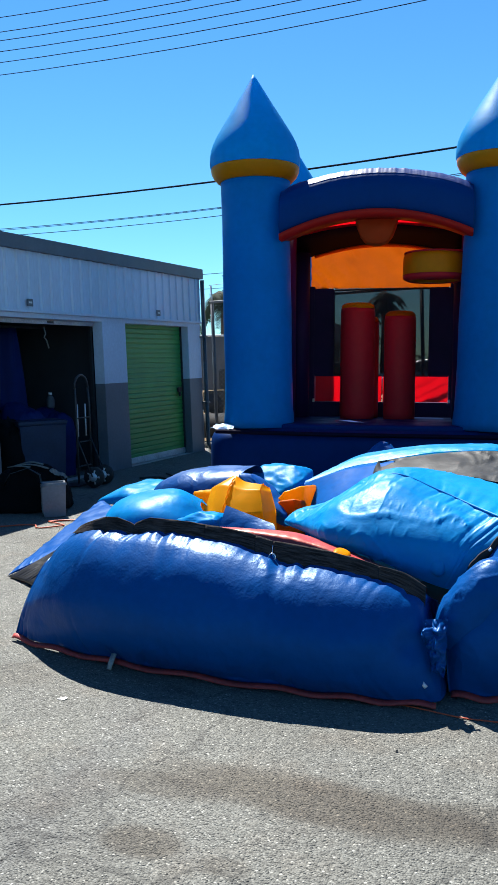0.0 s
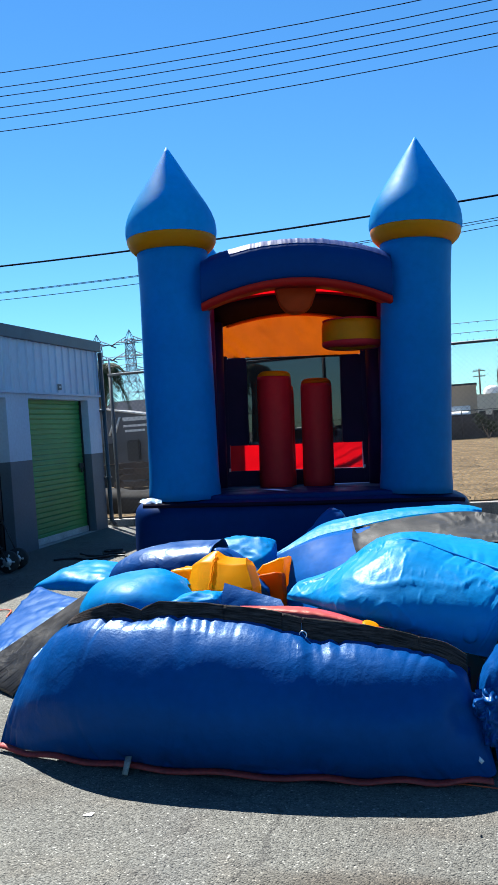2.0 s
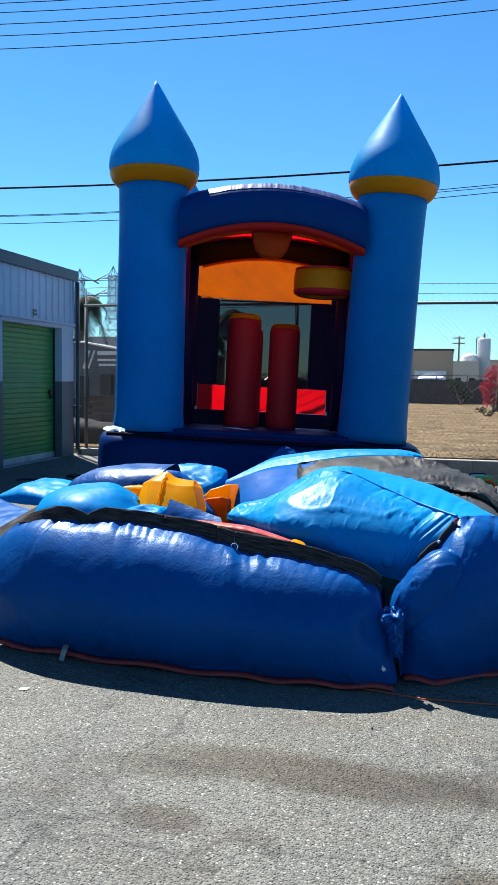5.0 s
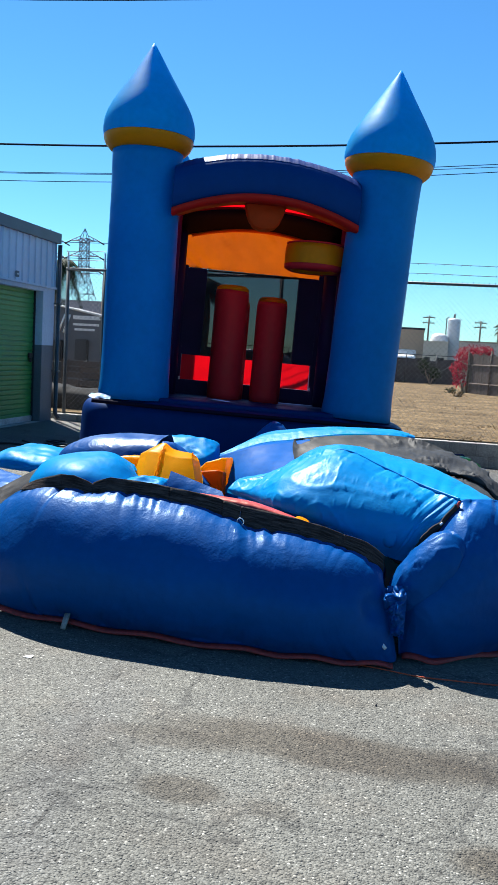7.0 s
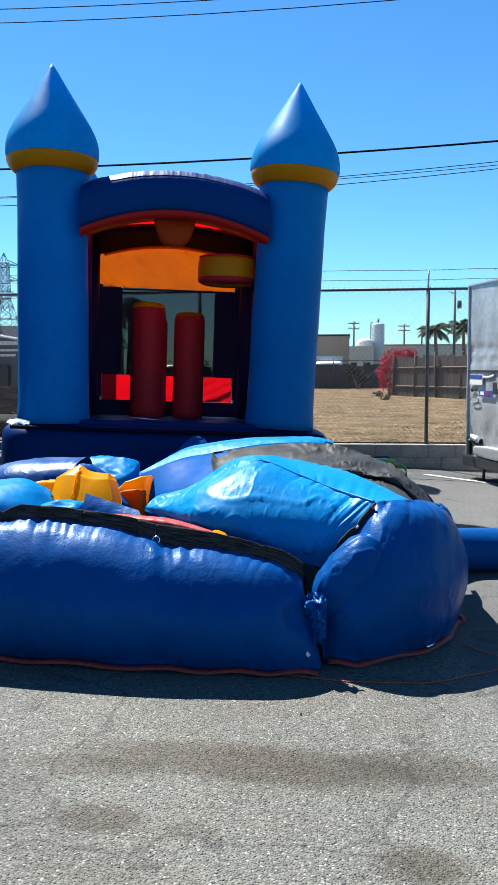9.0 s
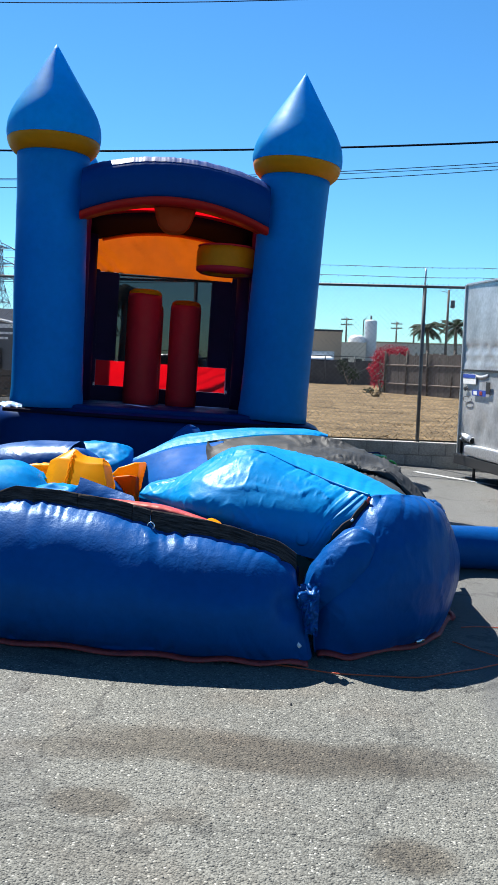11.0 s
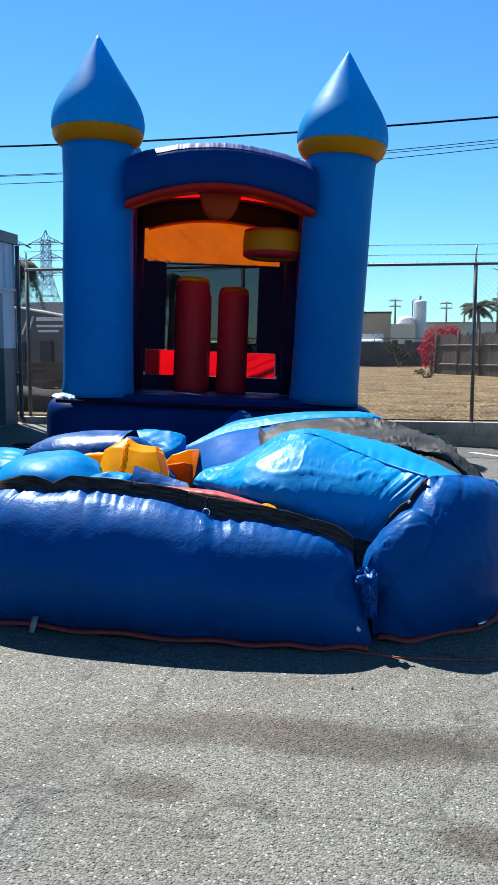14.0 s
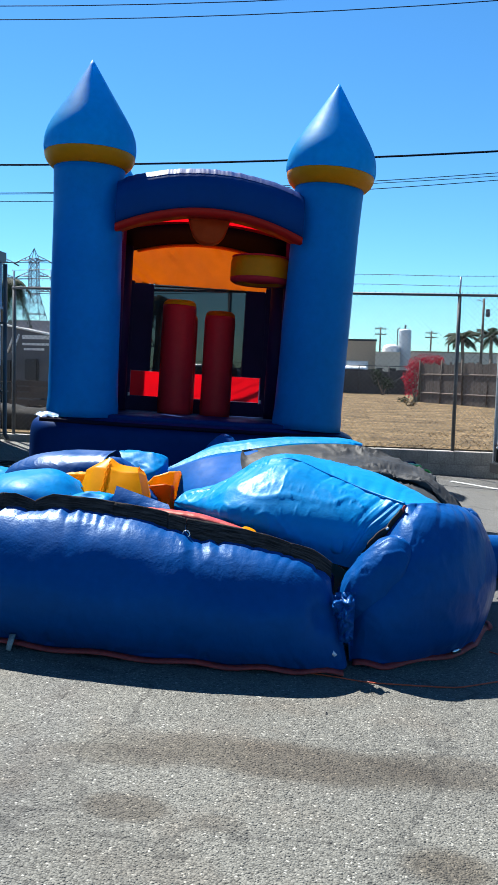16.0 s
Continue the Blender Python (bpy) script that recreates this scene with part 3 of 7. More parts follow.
def pillow(corners, up, down=0.03, n=40, pull=0.012, dents=0.012, seed=0.0, fat=0.5, sag=0.0):
    """An air-filled bag sewn from two sheets between four corners; up and down are the bulges over and under the seam."""
    a, b, c, d = (Vector(k) for k in corners)
    nrm = ((b - a).cross(d - a) + (c - b).cross(c - d)).normalized()
    if nrm.z < 0:
        nrm = -nrm
    bm = bmesh.new()
    sheets = []
    for sign, h in ((1, up), (-1, down)):
        rows = []
        for i in range(n + 1):
            row = []
            for j in range(n + 1):
                s, t = i / n, j / n
                # sides draw in between the corners
                s2 = s + 0.05 * math.sin(math.pi * t) * (0.5 - s) * (1 - 4 * s * (1 - s))
                t2 = t + 0.05 * math.sin(math.pi * s) * (0.5 - t) * (1 - 4 * t * (1 - t))
                p = a.lerp(b, s2).lerp(d.lerp(c, s2), t2)
                k = (max(4 * s * (1 - s), 0) * max(4 * t * (1 - t), 0)) ** fat
                p = p + nrm * sign * h * k
                edge = min(s, 1 - s, t, 1 - t)
                along = s if min(t, 1 - t) < min(s, 1 - s) else t
                w = noise.noise(Vector((along * 16 + seed, edge * 3, seed * 3 + sign)))
                p = p + nrm * sign * ((abs(w) * 2 - 0.5) * pull * math.exp(-(edge / 0.16) ** 2) * min(edge * 25, 1))
                q = p * 3.2 + Vector((seed, 0, seed))
                p = p + nrm * sign * ((abs(noise.noise(q)) + 0.5 * abs(noise.noise(q * 2.3)) - 0.35) * 1.8 * dents * min(edge * 6, 1))
                p.z -= sag * math.sin(math.pi * s) * math.sin(math.pi * t)
                row.append(p)
            rows.append(row)
        sheets.append(rows)
    top = [[bm.verts.new(p) for p in row] for row in sheets[0]]
    low = [[top[i][j] if i in (0, n) or j in (0, n) else bm.verts.new(sheets[1][i][j]) for j in range(n + 1)] for i in range(n + 1)]
    for i in range(n):
        for j in range(n):
            bm.faces.new((top[i][j], top[i + 1][j], top[i + 1][j + 1], top[i][j + 1]))
            f = (low[i][j], low[i][j + 1], low[i + 1][j + 1], low[i + 1][j])
            if len({v.index if v.index >= 0 else id(v) for v in f}) == 4 and not all(v in (top[i][j], top[i + 1][j], top[i + 1][j + 1], top[i][j + 1]) for v in f):
                try:
                    bm.faces.new(f)
                except ValueError:
                    pass
    for v in bm.verts:
        v.co.z = max(v.co.z, slope(v.co.x) + 0.004)
    return bm


def sheet(rails, nu=160, per=8, sharp=(), gather=(), pleats=0.014, reach=0.11, dents=0.012, crinkle=0.004, seed=0.0, pitch=12.0, dent_at=()):
    """An air-filled skin drawn over rails that run side by side; it creases at the sharp rails and is gathered at the gather rails."""
    cols = [catmull(r, nu, False) for r in rails]
    cuts = [0, *sorted(sharp), len(rails) - 1]
    grid = []
    for i in range(nu):
        line = []
        for a, b in zip(cuts, cuts[1:]):
            if b > a:
                run = catmull([cols[r][i] for r in range(a, b + 1)], (b - a) * per + 1, False)
                line += run if not line else run[1:]
        grid.append(line)
    nv = len(grid[0])
    mid = sum((p for line in grid for p in line), Vector()) / (nu * nv)
    normals = [[(grid[min(i + 1, nu - 1)][j] - grid[max(i - 1, 0)][j]).cross(grid[i][min(j + 1, nv - 1)] - grid[i][max(j - 1, 0)]).normalized() for j in range(nv)] for i in range(nu)]
    if sum(normals[i][j].dot(grid[i][j] - mid) for i in range(0, nu, 5) for j in range(0, nv, 3)) < 0:
        normals = [[-q for q in line] for line in normals]
    rows = [g * per for g in gather]
    run = 0.0
    bm = bmesh.new()
    verts = []
    for i in range(nu):
        j0 = rows[0] if rows else nv // 2
        run += (grid[i][j0] - grid[max(i - 1, 0)][j0]).length
        far = [0.0]
        for j in range(1, nv):
            far.append(far[-1] + (grid[i][j] - grid[i][j - 1]).length)
        much = min(max(0.65 + 0.9 * noise.noise(Vector((run * 2.7, seed, 2.5))), 0.15), 1.2)
        long = reach * (0.45 + 1.6 * abs(noise.noise(Vector((run * 4.1, 7.7, seed)))))
        slant = 0.7 * noise.noise(Vector((run * 1.9, seed, 6.5)))
        line = []
        for j in range(nv):
            p, nrm = grid[i][j].copy(), normals[i][j]
            push = dents * noise.noise(p * 2.6 + Vector((seed, 0, seed))) + 0.4 * dents * noise.noise(p * 6.1 + Vector((0, seed, 1)))
            mask = max(0.0, noise.noise(p * 2.4 + Vector((3 + seed, 1, 2))) + 0.18)
            ridge = max(0.0, 1 - 5 * abs(noise.noise(p * 5.3 + Vector((seed, 5, 0)))))
            ridge2 = max(0.0, 1 - 5 * abs(noise.noise(p * 11.0 + Vector((1, seed, 3)))))
            push += crinkle * mask * (ridge * ridge + 0.5 * ridge2 * ridge2) * 1.6
            for r in rows:
                d = abs(far[j] - far[r])
                at = run + slant * min(d, 0.3)
                g = abs(noise.noise(Vector((at * pitch + seed * 3.1, seed, 0.5))))
                g2 = abs(noise.noise(Vector((at * pitch * 2.3, seed * 2, 4.5))))
                push -= (1.0 - 3.4 * min(g, 0.3) - 0.8 * min(g2, 0.3)) * much * pleats * math.exp(-(d / long) ** 1.4) * min(1, d / 0.02)
            for dx, dy, dz, wide, deep in dent_at:
                push -= deep * math.exp(-(((p.x - dx) ** 2 + (p.y - dy) ** 2 + (p.z - dz) ** 2) / wide ** 2))
            edge = min(1.0, i / 3, (nu - 1 - i) / 3, j / 2, (nv - 1 - j) / 2)
            p += nrm * push * edge
            p.z = max(p.z, slope(p.x) + 0.003)
            line.append(bm.verts.new(p))
        verts.append(line)
    for i in range(nu - 1):
        for j in range(nv - 1):
            bm.faces.new((verts[i][j], verts[i + 1][j], verts[i + 1][j + 1], verts[i][j + 1]))
    return bm


def lump(centre, along, across, long, wide, deep, p=2.3, rough=0.006, seed=0.0, cuts=22):
    """A plump rounded bag end: long, wide and deep are its half lengths along two given ways and the third."""
    a = Vector(along).normalized()
    b = Vector(across)
    b = (b - a * b.dot(a)).normalized()
    c = a.cross(b)
    bm = bmesh.new()
    bmesh.ops.create_cube(bm, size=2)
    bmesh.ops.subdivide_edges(bm, edges=bm.edges[:], cuts=cuts, use_grid_fill=True)
    for v in bm.verts:
        u = v.co / (abs(v.co.x) ** p + abs(v.co.y) ** p + abs(v.co.z) ** p) ** (1 / p)
        q = Vector(centre) + a * u.x * long + b * u.y * wide + c * u.z * deep
        ridge = max(0.0, 1 - 4 * abs(noise.noise(q * 9 + Vector((seed, 0, 0)))))
        v.co = q + (a * u.x + b * u.y + c * u.z).normalized() * (rough * ridge * ridge + rough * noise.noise(q * 3 + Vector((0, seed, 0))))
    return bm


def block(corners, cuts=10, soft=3, rough=0.012, rough_scale=9.0, seed=0.0, puff=0.0):
    """A slack, faceted bag: the hull of a few corners, its edges softened and its sheet creased."""
    bm = bmesh.new()
    for k in corners:
        bm.verts.new(k)
    out = bmesh.ops.convex_hull(bm, input=bm.verts[:])
    bmesh.ops.delete(bm, geom=[g for g in out["geom_interior"] if isinstance(g, bmesh.types.BMVert)], context="VERTS")
    bmesh.ops.subdivide_edges(bm, edges=bm.edges[:], cuts=cuts, use_grid_fill=True)
    for _ in range(soft):
        bmesh.ops.smooth_vert(bm, verts=bm.verts[:], factor=0.5, use_axis_x=True, use_axis_y=True, use_axis_z=True)
    bm.normal_update()
    mid = sum((v.co for v in bm.verts), Vector()) / len(bm.verts)
    for v in bm.verts:
        q = v.co * rough_scale + Vector((seed, 2 * seed, 0))
        k = 0.35 - abs(noise.noise(q)) - 0.6 * abs(noise.noise(q * 2.3 + Vector((3, 1, seed))))
        v.co += v.normal * (rough * k + puff * (1 - min(1, (v.co - mid).length / 0.5)))
    return bm


def crumple(corners, depth=0.05, n=26, seed=0.0, rough_scale=9.0):
    """A loose, sharply crumpled piece of sheet between four corners."""
    a, b, c, d = (Vector(k) for k in corners)
    nrm = (b - a).cross(d - a).normalized()
    bm = bmesh.new()
    grid = []
    for i in range(n + 1):
        row = []
        for j in range(n + 1):
            s, t = i / n, j / n
            p = a.lerp(b, s).lerp(d.lerp(c, s), t)
            q = p * rough_scale + Vector((seed, seed * 2, 0))
            k = abs(noise.noise(q)) + 0.5 * abs(noise.noise(q * 2.1 + Vector((3, 1, 0))))
            row.append(bm.verts.new(p + nrm * (depth * (1.1 * k - 0.3)) + nrm * depth * 0.8 * math.sin(math.pi * s) * math.sin(math.pi * t)))
        grid.append(row)
    for i in range(n):
        for j in range(n):
            bm.faces.new((grid[i][j], grid[i + 1][j], grid[i + 1][j + 1], grid[i][j + 1]))
    return bm


def ribbon(points, width, thick=0.012, bm=None, flat=None):
    """A band of cloth or paint along points, width across, lying to the side given by flat."""
    bm = bm or bmesh.new()
    pts = [Vector(p) for p in points]
    prev = None
    for i, p in enumerate(pts):
        d = (pts[min(i + 1, len(pts) - 1)] - pts[max(i - 1, 0)]).normalized()
        up = Vector(flat) if flat else Vector((0, 0, 1))
        s = d.cross(up).normalized() * width / 2
        u = s.cross(d).normalized() * thick / 2
        now = [bm.verts.new(p + k) for k in (s + u, s - u, -s - u, -s + u)]
        if prev:
            for k in range(4):
                bm.faces.new((prev[k], prev[(k + 1) % 4], now[(k + 1) % 4], now[k]))
        else:
            bm.faces.new(now[::-1])
        prev = now
    bm.faces.new(prev)
    return bm


def bars(segments, r, sides=3):
    """Many straight thin bars as one mesh, quickly."""
    vs, fs = [], []
    for a, b in segments:
        a, b = Vector(a), Vector(b)
        d = (b - a).normalized()
        s = d.cross(Vector((0, 0, 1)) if abs(d.z) < 0.9 else Vector((1, 0, 0))).normalized()
        o = d.cross(s)
        k0 = len(vs)
        for p in (a, b):
            for k in range(sides):
                w = 2 * math.pi * k / sides
                vs.append(tuple(p + (s * math.cos(w) + o * math.sin(w)) * r))
        for k in range(sides):
            fs.append((k0 + k, k0 + (k + 1) % sides, k0 + sides + (k + 1) % sides, k0 + sides + k))
    return vs, fs


# ---- ground ----
def ground_height(x, y):
    if y < 14.1:
        return slope(x)
    return 0.09 - 0.0065 * (min(y, 70) - 14.1)


def build_ground():
    xs = sorted({-400, -200, -100, -60, -40, -25, -15, -9, -5.3, 0, 5, 9, 14, 20, 30, 45, 70, 120, 220, 420, *[v * 1.5 for v in range(-6, 8)]})
    ys = [-300, -120, -50, -20, -8, -3, 0, 2, 4, 6, 8, 10, 12, 14.09, 14.11, 18, 25, 35, 50, 70, 110, 200, 400, 900]
    vs = [(x, y, ground_height(x, y)) for y in ys for x in xs]
    nx = len(xs)
    fs = [(j * nx + i, j * nx + i + 1, (j + 1) * nx + i + 1, (j + 1) * nx + i) for j in range(len(ys) - 1) for i in range(nx - 1)]
    g = part("ground", (vs, fs), ASPHALT, smooth=False)
    tagged(g, "worn grey asphalt lot with pale stones and oil stains", "ground", kind="structure")
    vs = [(x, y, ground_height(x, y) + 0.03 + 0.03 * noise.noise(Vector((x * 0.7, y * 0.7, 0)))) for y in [14.25 + 0.9 * k for k in range(62)] for x in [-40 + 1.2 * k for k in range(68)]]
    fs = [(j * 68 + i, j * 68 + i + 1, (j + 1) * 68 + i + 1, (j + 1) * 68 + i) for j in range(61) for i in range(67)]
    f = part("field", (vs, fs), DRY)
    tagged(f, "vacant lot of dry straw-coloured mown grass behind the fence", "field", kind="structure")


build_ground()


def build_line():
    a, b = Vector((1.87, 13.06, 0)), Vector((4.6, 10.75, 0))
    pts = [a.lerp(b, k / 8) for k in range(9)]
    ln = part("parking_line", ribbon([(p.x, p.y, slope(p.x) + 0.006) for p in pts], 0.10, 0.004), LINE, smooth=False)
    tagged(ln, "worn white painted parking line on the asphalt", "road marking", kind="structure")


build_line()


# ---- storage building ----
WX = -5.3


def build_storage():
    b = thing("storage_building", Matrix.Translation((WX, 11, 0)), "low white and grey self-storage building with a corrugated upper wall", "building", kind="structure")
    oy = 11.0

    def wall_box(name, x0, x1, y0, y1, z0, z1, m, label="", r=0.004):
        return part(name, box(x0, x1, y0 - oy, y1 - oy, z0, z1, r), m, b, label, smooth=False)

    # piers, dark below and white above
    for y0, y1 in ((0.5, 8.55), (10.80, 11.40), (13.33, 13.78)):
        wall_box("pier_base", -0.16, 0.0, y0, y1, -0.25, 1.23, GREY_WALL, "dark grey painted lower wall")
        wall_box("pier", -0.16, 0.0, y0, y1, 1.23, 2.08, WHITE_WALL, "white painted upper wall")
    wall_box("lintel", -0.30, 0.0, 0.5, 13.78, 2.08, 2.14, WHITE_WALL)
    # ribbed cladding over the doors
    bm = bmesh.new()
    prof, y = [], 0.5
    while y < 13.76:
        prof += [(y, 0.0), (y + 0.150, 0.0), (y + 0.165, 0.022), (y + 0.205, 0.022)]
        y += 0.22
    prof = [(min(a, 13.78), h) for a, h in prof]
    low = [bm.verts.new((h - 0.005, a - oy, 2.17)) for a, h in prof]
    top = [bm.verts.new((h - 0.005, a - oy, 2.90)) for a, h in prof]
    for k in range(len(prof) - 1):
        bm.faces.new((low[k], low[k + 1], top[k + 1], top[k]))
    part("cladding", bm, CORRUG, b, "white ribbed metal cladding", smooth=False)
    wall_box("cladding_back", -0.30, -0.012, 0.5, 13.78, 2.14, 2.90, WHITE_WALL)
    wall_box("drip_trim", -0.02, 0.045, 0.5, 13.79, 2.14, 2.172, WHITE_WALL)
    wall_box("fascia", -0.25, 0.06, 0.4, 13.85, 2.88, 3.045, FASCIA, "dark grey metal roof fascia")
    wall_box("roof", -7.0, -0.2, 0.4, 13.85, 2.96, 3.03, FASCIA)
    wall_box("end_wall", -7.0, -0.30, 13.60, 13.78, -0.3, 2.95, WHITE_WALL)
    wall_box("end_wall", -7.0, -0.30, 0.5, 0.7, -0.3, 2.95, WHITE_WALL)
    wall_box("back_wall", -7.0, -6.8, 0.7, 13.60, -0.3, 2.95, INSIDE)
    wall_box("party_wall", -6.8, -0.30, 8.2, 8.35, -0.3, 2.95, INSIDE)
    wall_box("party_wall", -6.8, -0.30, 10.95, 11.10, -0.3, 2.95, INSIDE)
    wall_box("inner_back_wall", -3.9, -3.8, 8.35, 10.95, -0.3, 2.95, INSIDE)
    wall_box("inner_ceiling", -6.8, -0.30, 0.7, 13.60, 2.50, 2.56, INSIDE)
    wall_box("slab", -6.8, 0.0, 0.7, 13.60, -0.3, 0.006, CONCRETE)
    # downpipe at the corner
    part("downpipe", tube([(0.06, 2.80, 2.86), (0.06, 2.80, 0.12), (0.12, 2.80, 0.03)], 0.035, 10), GALV, b)
    for z in (0.8, 1.9):
        wall_box("pipe_clip", 0.0, 0.10, 13.74, 13.86, z, z + 0.03, GALV)
    # unit number plates, lettering shown as plain bars
    for y in (9.22, 12.35):
        pl = wall_box("number_plate", 0.012, 0.026, y - 0.055, y + 0.055, 2.215, 2.305, FASCIA, "small dark unit number plate")
        part("plate_bar", box(0.026, 0.030, y - 0.03 - oy, y + 0.03 - oy, 2.25, 2.272), LETTER, pl, smooth=False)
    return b


build_storage()


def shutter(name, y0, y1, z0, z1, x, material, label):
    """A ribbed roll-up door in its opening."""
    d = thing(name, Matrix.Translation((x, (y0 + y1) / 2, 0)), label, "roll-up door", kind="structure")
    h = (y1 - y0) / 2
    bm = bmesh.new()
    n = max(int((z1 - z0) / 0.0094), 2)
    rows = []
    for k in range(n + 1):
        z = z0 + (z1 - z0) * k / n
        ph = (z % 0.075) / 0.075
        dx = 0.012 * min(1.0, 2.2 * math.sin(math.pi * ph))
        rows.append([bm.verts.new((dx + 0.002 * noise.noise(Vector((yy * 2, z * 2, 0))), yy, z)) for yy in (-h, -h / 3, h / 3, h)])
    for a, c in zip(rows, rows[1:]):
        for k in range(3):
            bm.faces.new((a[k], a[k + 1], c[k + 1], c[k]))
    part("curtain", bm, material, d, smooth=False)
    return d


gd = shutter("door_1", 11.40, 13.33, 0.09, 2.08, WX - 0.16, GREEN, "closed green ribbed roll-up storage door")
part("bottom_bar", box(-0.01, 0.035, -0.95, 0.95, 0.008, 0.10, 0.008), DOORBAR, gd, "worn aluminium bottom bar", smooth=False)
lt = part("latch", box(0.02, 0.05, 0.76, 0.90, 1.02, 1.10, 0.01), STEEL_D, gd, "dark steel slide latch", smooth=False)
part("padlock", puffbox(0.03, 0.06, 0.79, 0.84, 0.95, 1.02, 4, 4), BLACK, lt)
part("side_track", box(0.0, 0.04, 0.945, 0.962, 0.0, 2.08), STEEL_D, gd, smooth=False)
part("side_track", box(0.0, 0.04, -0.962, -0.945, 0.0, 2.08), STEEL_D, gd, smooth=False)
od = shutter("door_2", 8.55, 10.80, 2.06, 2.12, WX - 0.16, DOORBAR, "roll-up storage door rolled right up")
part("bottom_bar", box(-0.01, 0.04, -1.115, 1.115, 2.025, 2.075, 0.008), DOORBAR, od, smooth=False)
part("side_track", box(-0.05, -0.01, 1.085, 1.12, 0.0, 2.06), STEEL_D, od, smooth=False)
part("side_track", box(-0.06, -0.01, -1.12, -1.085, 0.0, 2.06), STEEL_D, od, smooth=False)
part("pull_rope", tube([(0.02, 0.0, 1.99), (0.03, 0.02, 1.9), (0.03, -0.02, 1.86), (0.03, 0.03, 1.82), (0.03, 0.07, 1.72)], 0.008, 6), CLOTH, od)
part("lock_plate", box(0.04, 0.046, 0.05, 0.18, 2.035, 2.065), STEEL_D, od, smooth=False)


# ---- block wall and chain-link fence ----
def build_blockwall():
    w = thing("block_wall", Matrix.Translation((3, 14.0, 0)), "low grey concrete block retaining wall under the fence", "wall", kind="structure")
    part("core", box(-8.2, 9.0, -0.085, 0.085, -0.9, 0.098), MORTAR, w, smooth=False)
    me = None
    for row in range(4):
        for k in range(44):
            x = -8.1 + 0.405 * k + (0.2 if row % 2 else 0.0)
            z1 = 0.105 - 0.2 * row
            if z1 < slope(x + 3) - 0.02 or x > 8.6:
                continue
            if me is None:
                ob = part("block", box(-0.197, 0.197, -0.10, 0.10, -0.193, 0.0, 0.006), BLOCK, w, smooth=False)
                me = ob.data
            else:
                ob = new("block", me)
                ob.parent = w
            ob.location = (x, random.uniform(-0.004, 0.004), z1)


def build_fence():
    f = thing("chain_link_fence", Matrix.Translation((0, 14.02, 0)), "galvanised chain-link fence topped with barbed wire", "fence")
    x0, x1, z0, z1 = -5.22, 11.5, 0.13, 2.50
    segs, step = [], 0.082
    h = z1 - z0
    k = x0 - h
    while k < x1:
        for s in (1, -1):
            a, b = (k, z0), (k + h, z1)
            t0, t1 = max(0, (x0 - a[0]) / h), min(1, (x1 - a[0]) / h)
            if t1 > t0:
                pa, pb = (a[0] + h * t0, z0 + h * t0), (a[0] + h * t1, z0 + h * t1)
                if s < 0:
                    pa, pb = (pa[0], z0 + z1 - pa[1]), (pb[0], z0 + z1 - pb[1])
                segs.append(((pa[0], 0.003 * s, pa[1]), (pb[0], 0.003 * s, pb[1])))
        k += step
    me = part("wire_mesh", bars(segs, 0.0021), WIRE, f, "woven diamond wire mesh", smooth=False)
    tagged(me, kind="stuff")
    part("top_rail", tube([(x0, 0.01, 2.505), (x1, 0.01, 2.505)], 0.022, 8), GALV, f)
    for x in (-5.19, -4.55, -1.6, 1.97, 5.0, 8.2):
        post = part("post", tube([(x, 0.03, -0.1 if x < -4 else 0.05), (x, 0.03, 2.52)], 0.03, 10), GALV, f)
        part("wire_arm", tube([(x, 0.03, 2.50), (x + 0.004, 0.0, 2.78)], 0.016, 6), GALVB, post, "bright galvanised barbed wire arm")
    for z, off in ((2.64, 0.0), (2.79, 0.006)):
        pts = [(x0 + 0.5 * n, off, z + 0.012 * math.sin(n * 1.7) + 0.006 * (n % 3)) for n in range(int((x1 - x0) / 0.5) + 1)]
        wire = part("barbed_wire", tube(pts, 0.004, 4), WIRE, f)
        barbs = [((x, off, z - 0.012), (x + 0.012, off + 0.01, z + 0.016)) for x in np.arange(x0, x1, 0.13)]
        tagged(part("barbs", bars(barbs, 0.003), WIRE, wire, smooth=False), kind="stuff")
    tips = [((x, 0.0, 2.50), (x + random.uniform(-0.01, 0.01), 0.0, 2.55)) for x in np.arange(x0, x1, 0.082)]
    tagged(part("mesh_tips", bars(tips, 0.003), WIRE, f, smooth=False), kind="stuff")


build_fence()


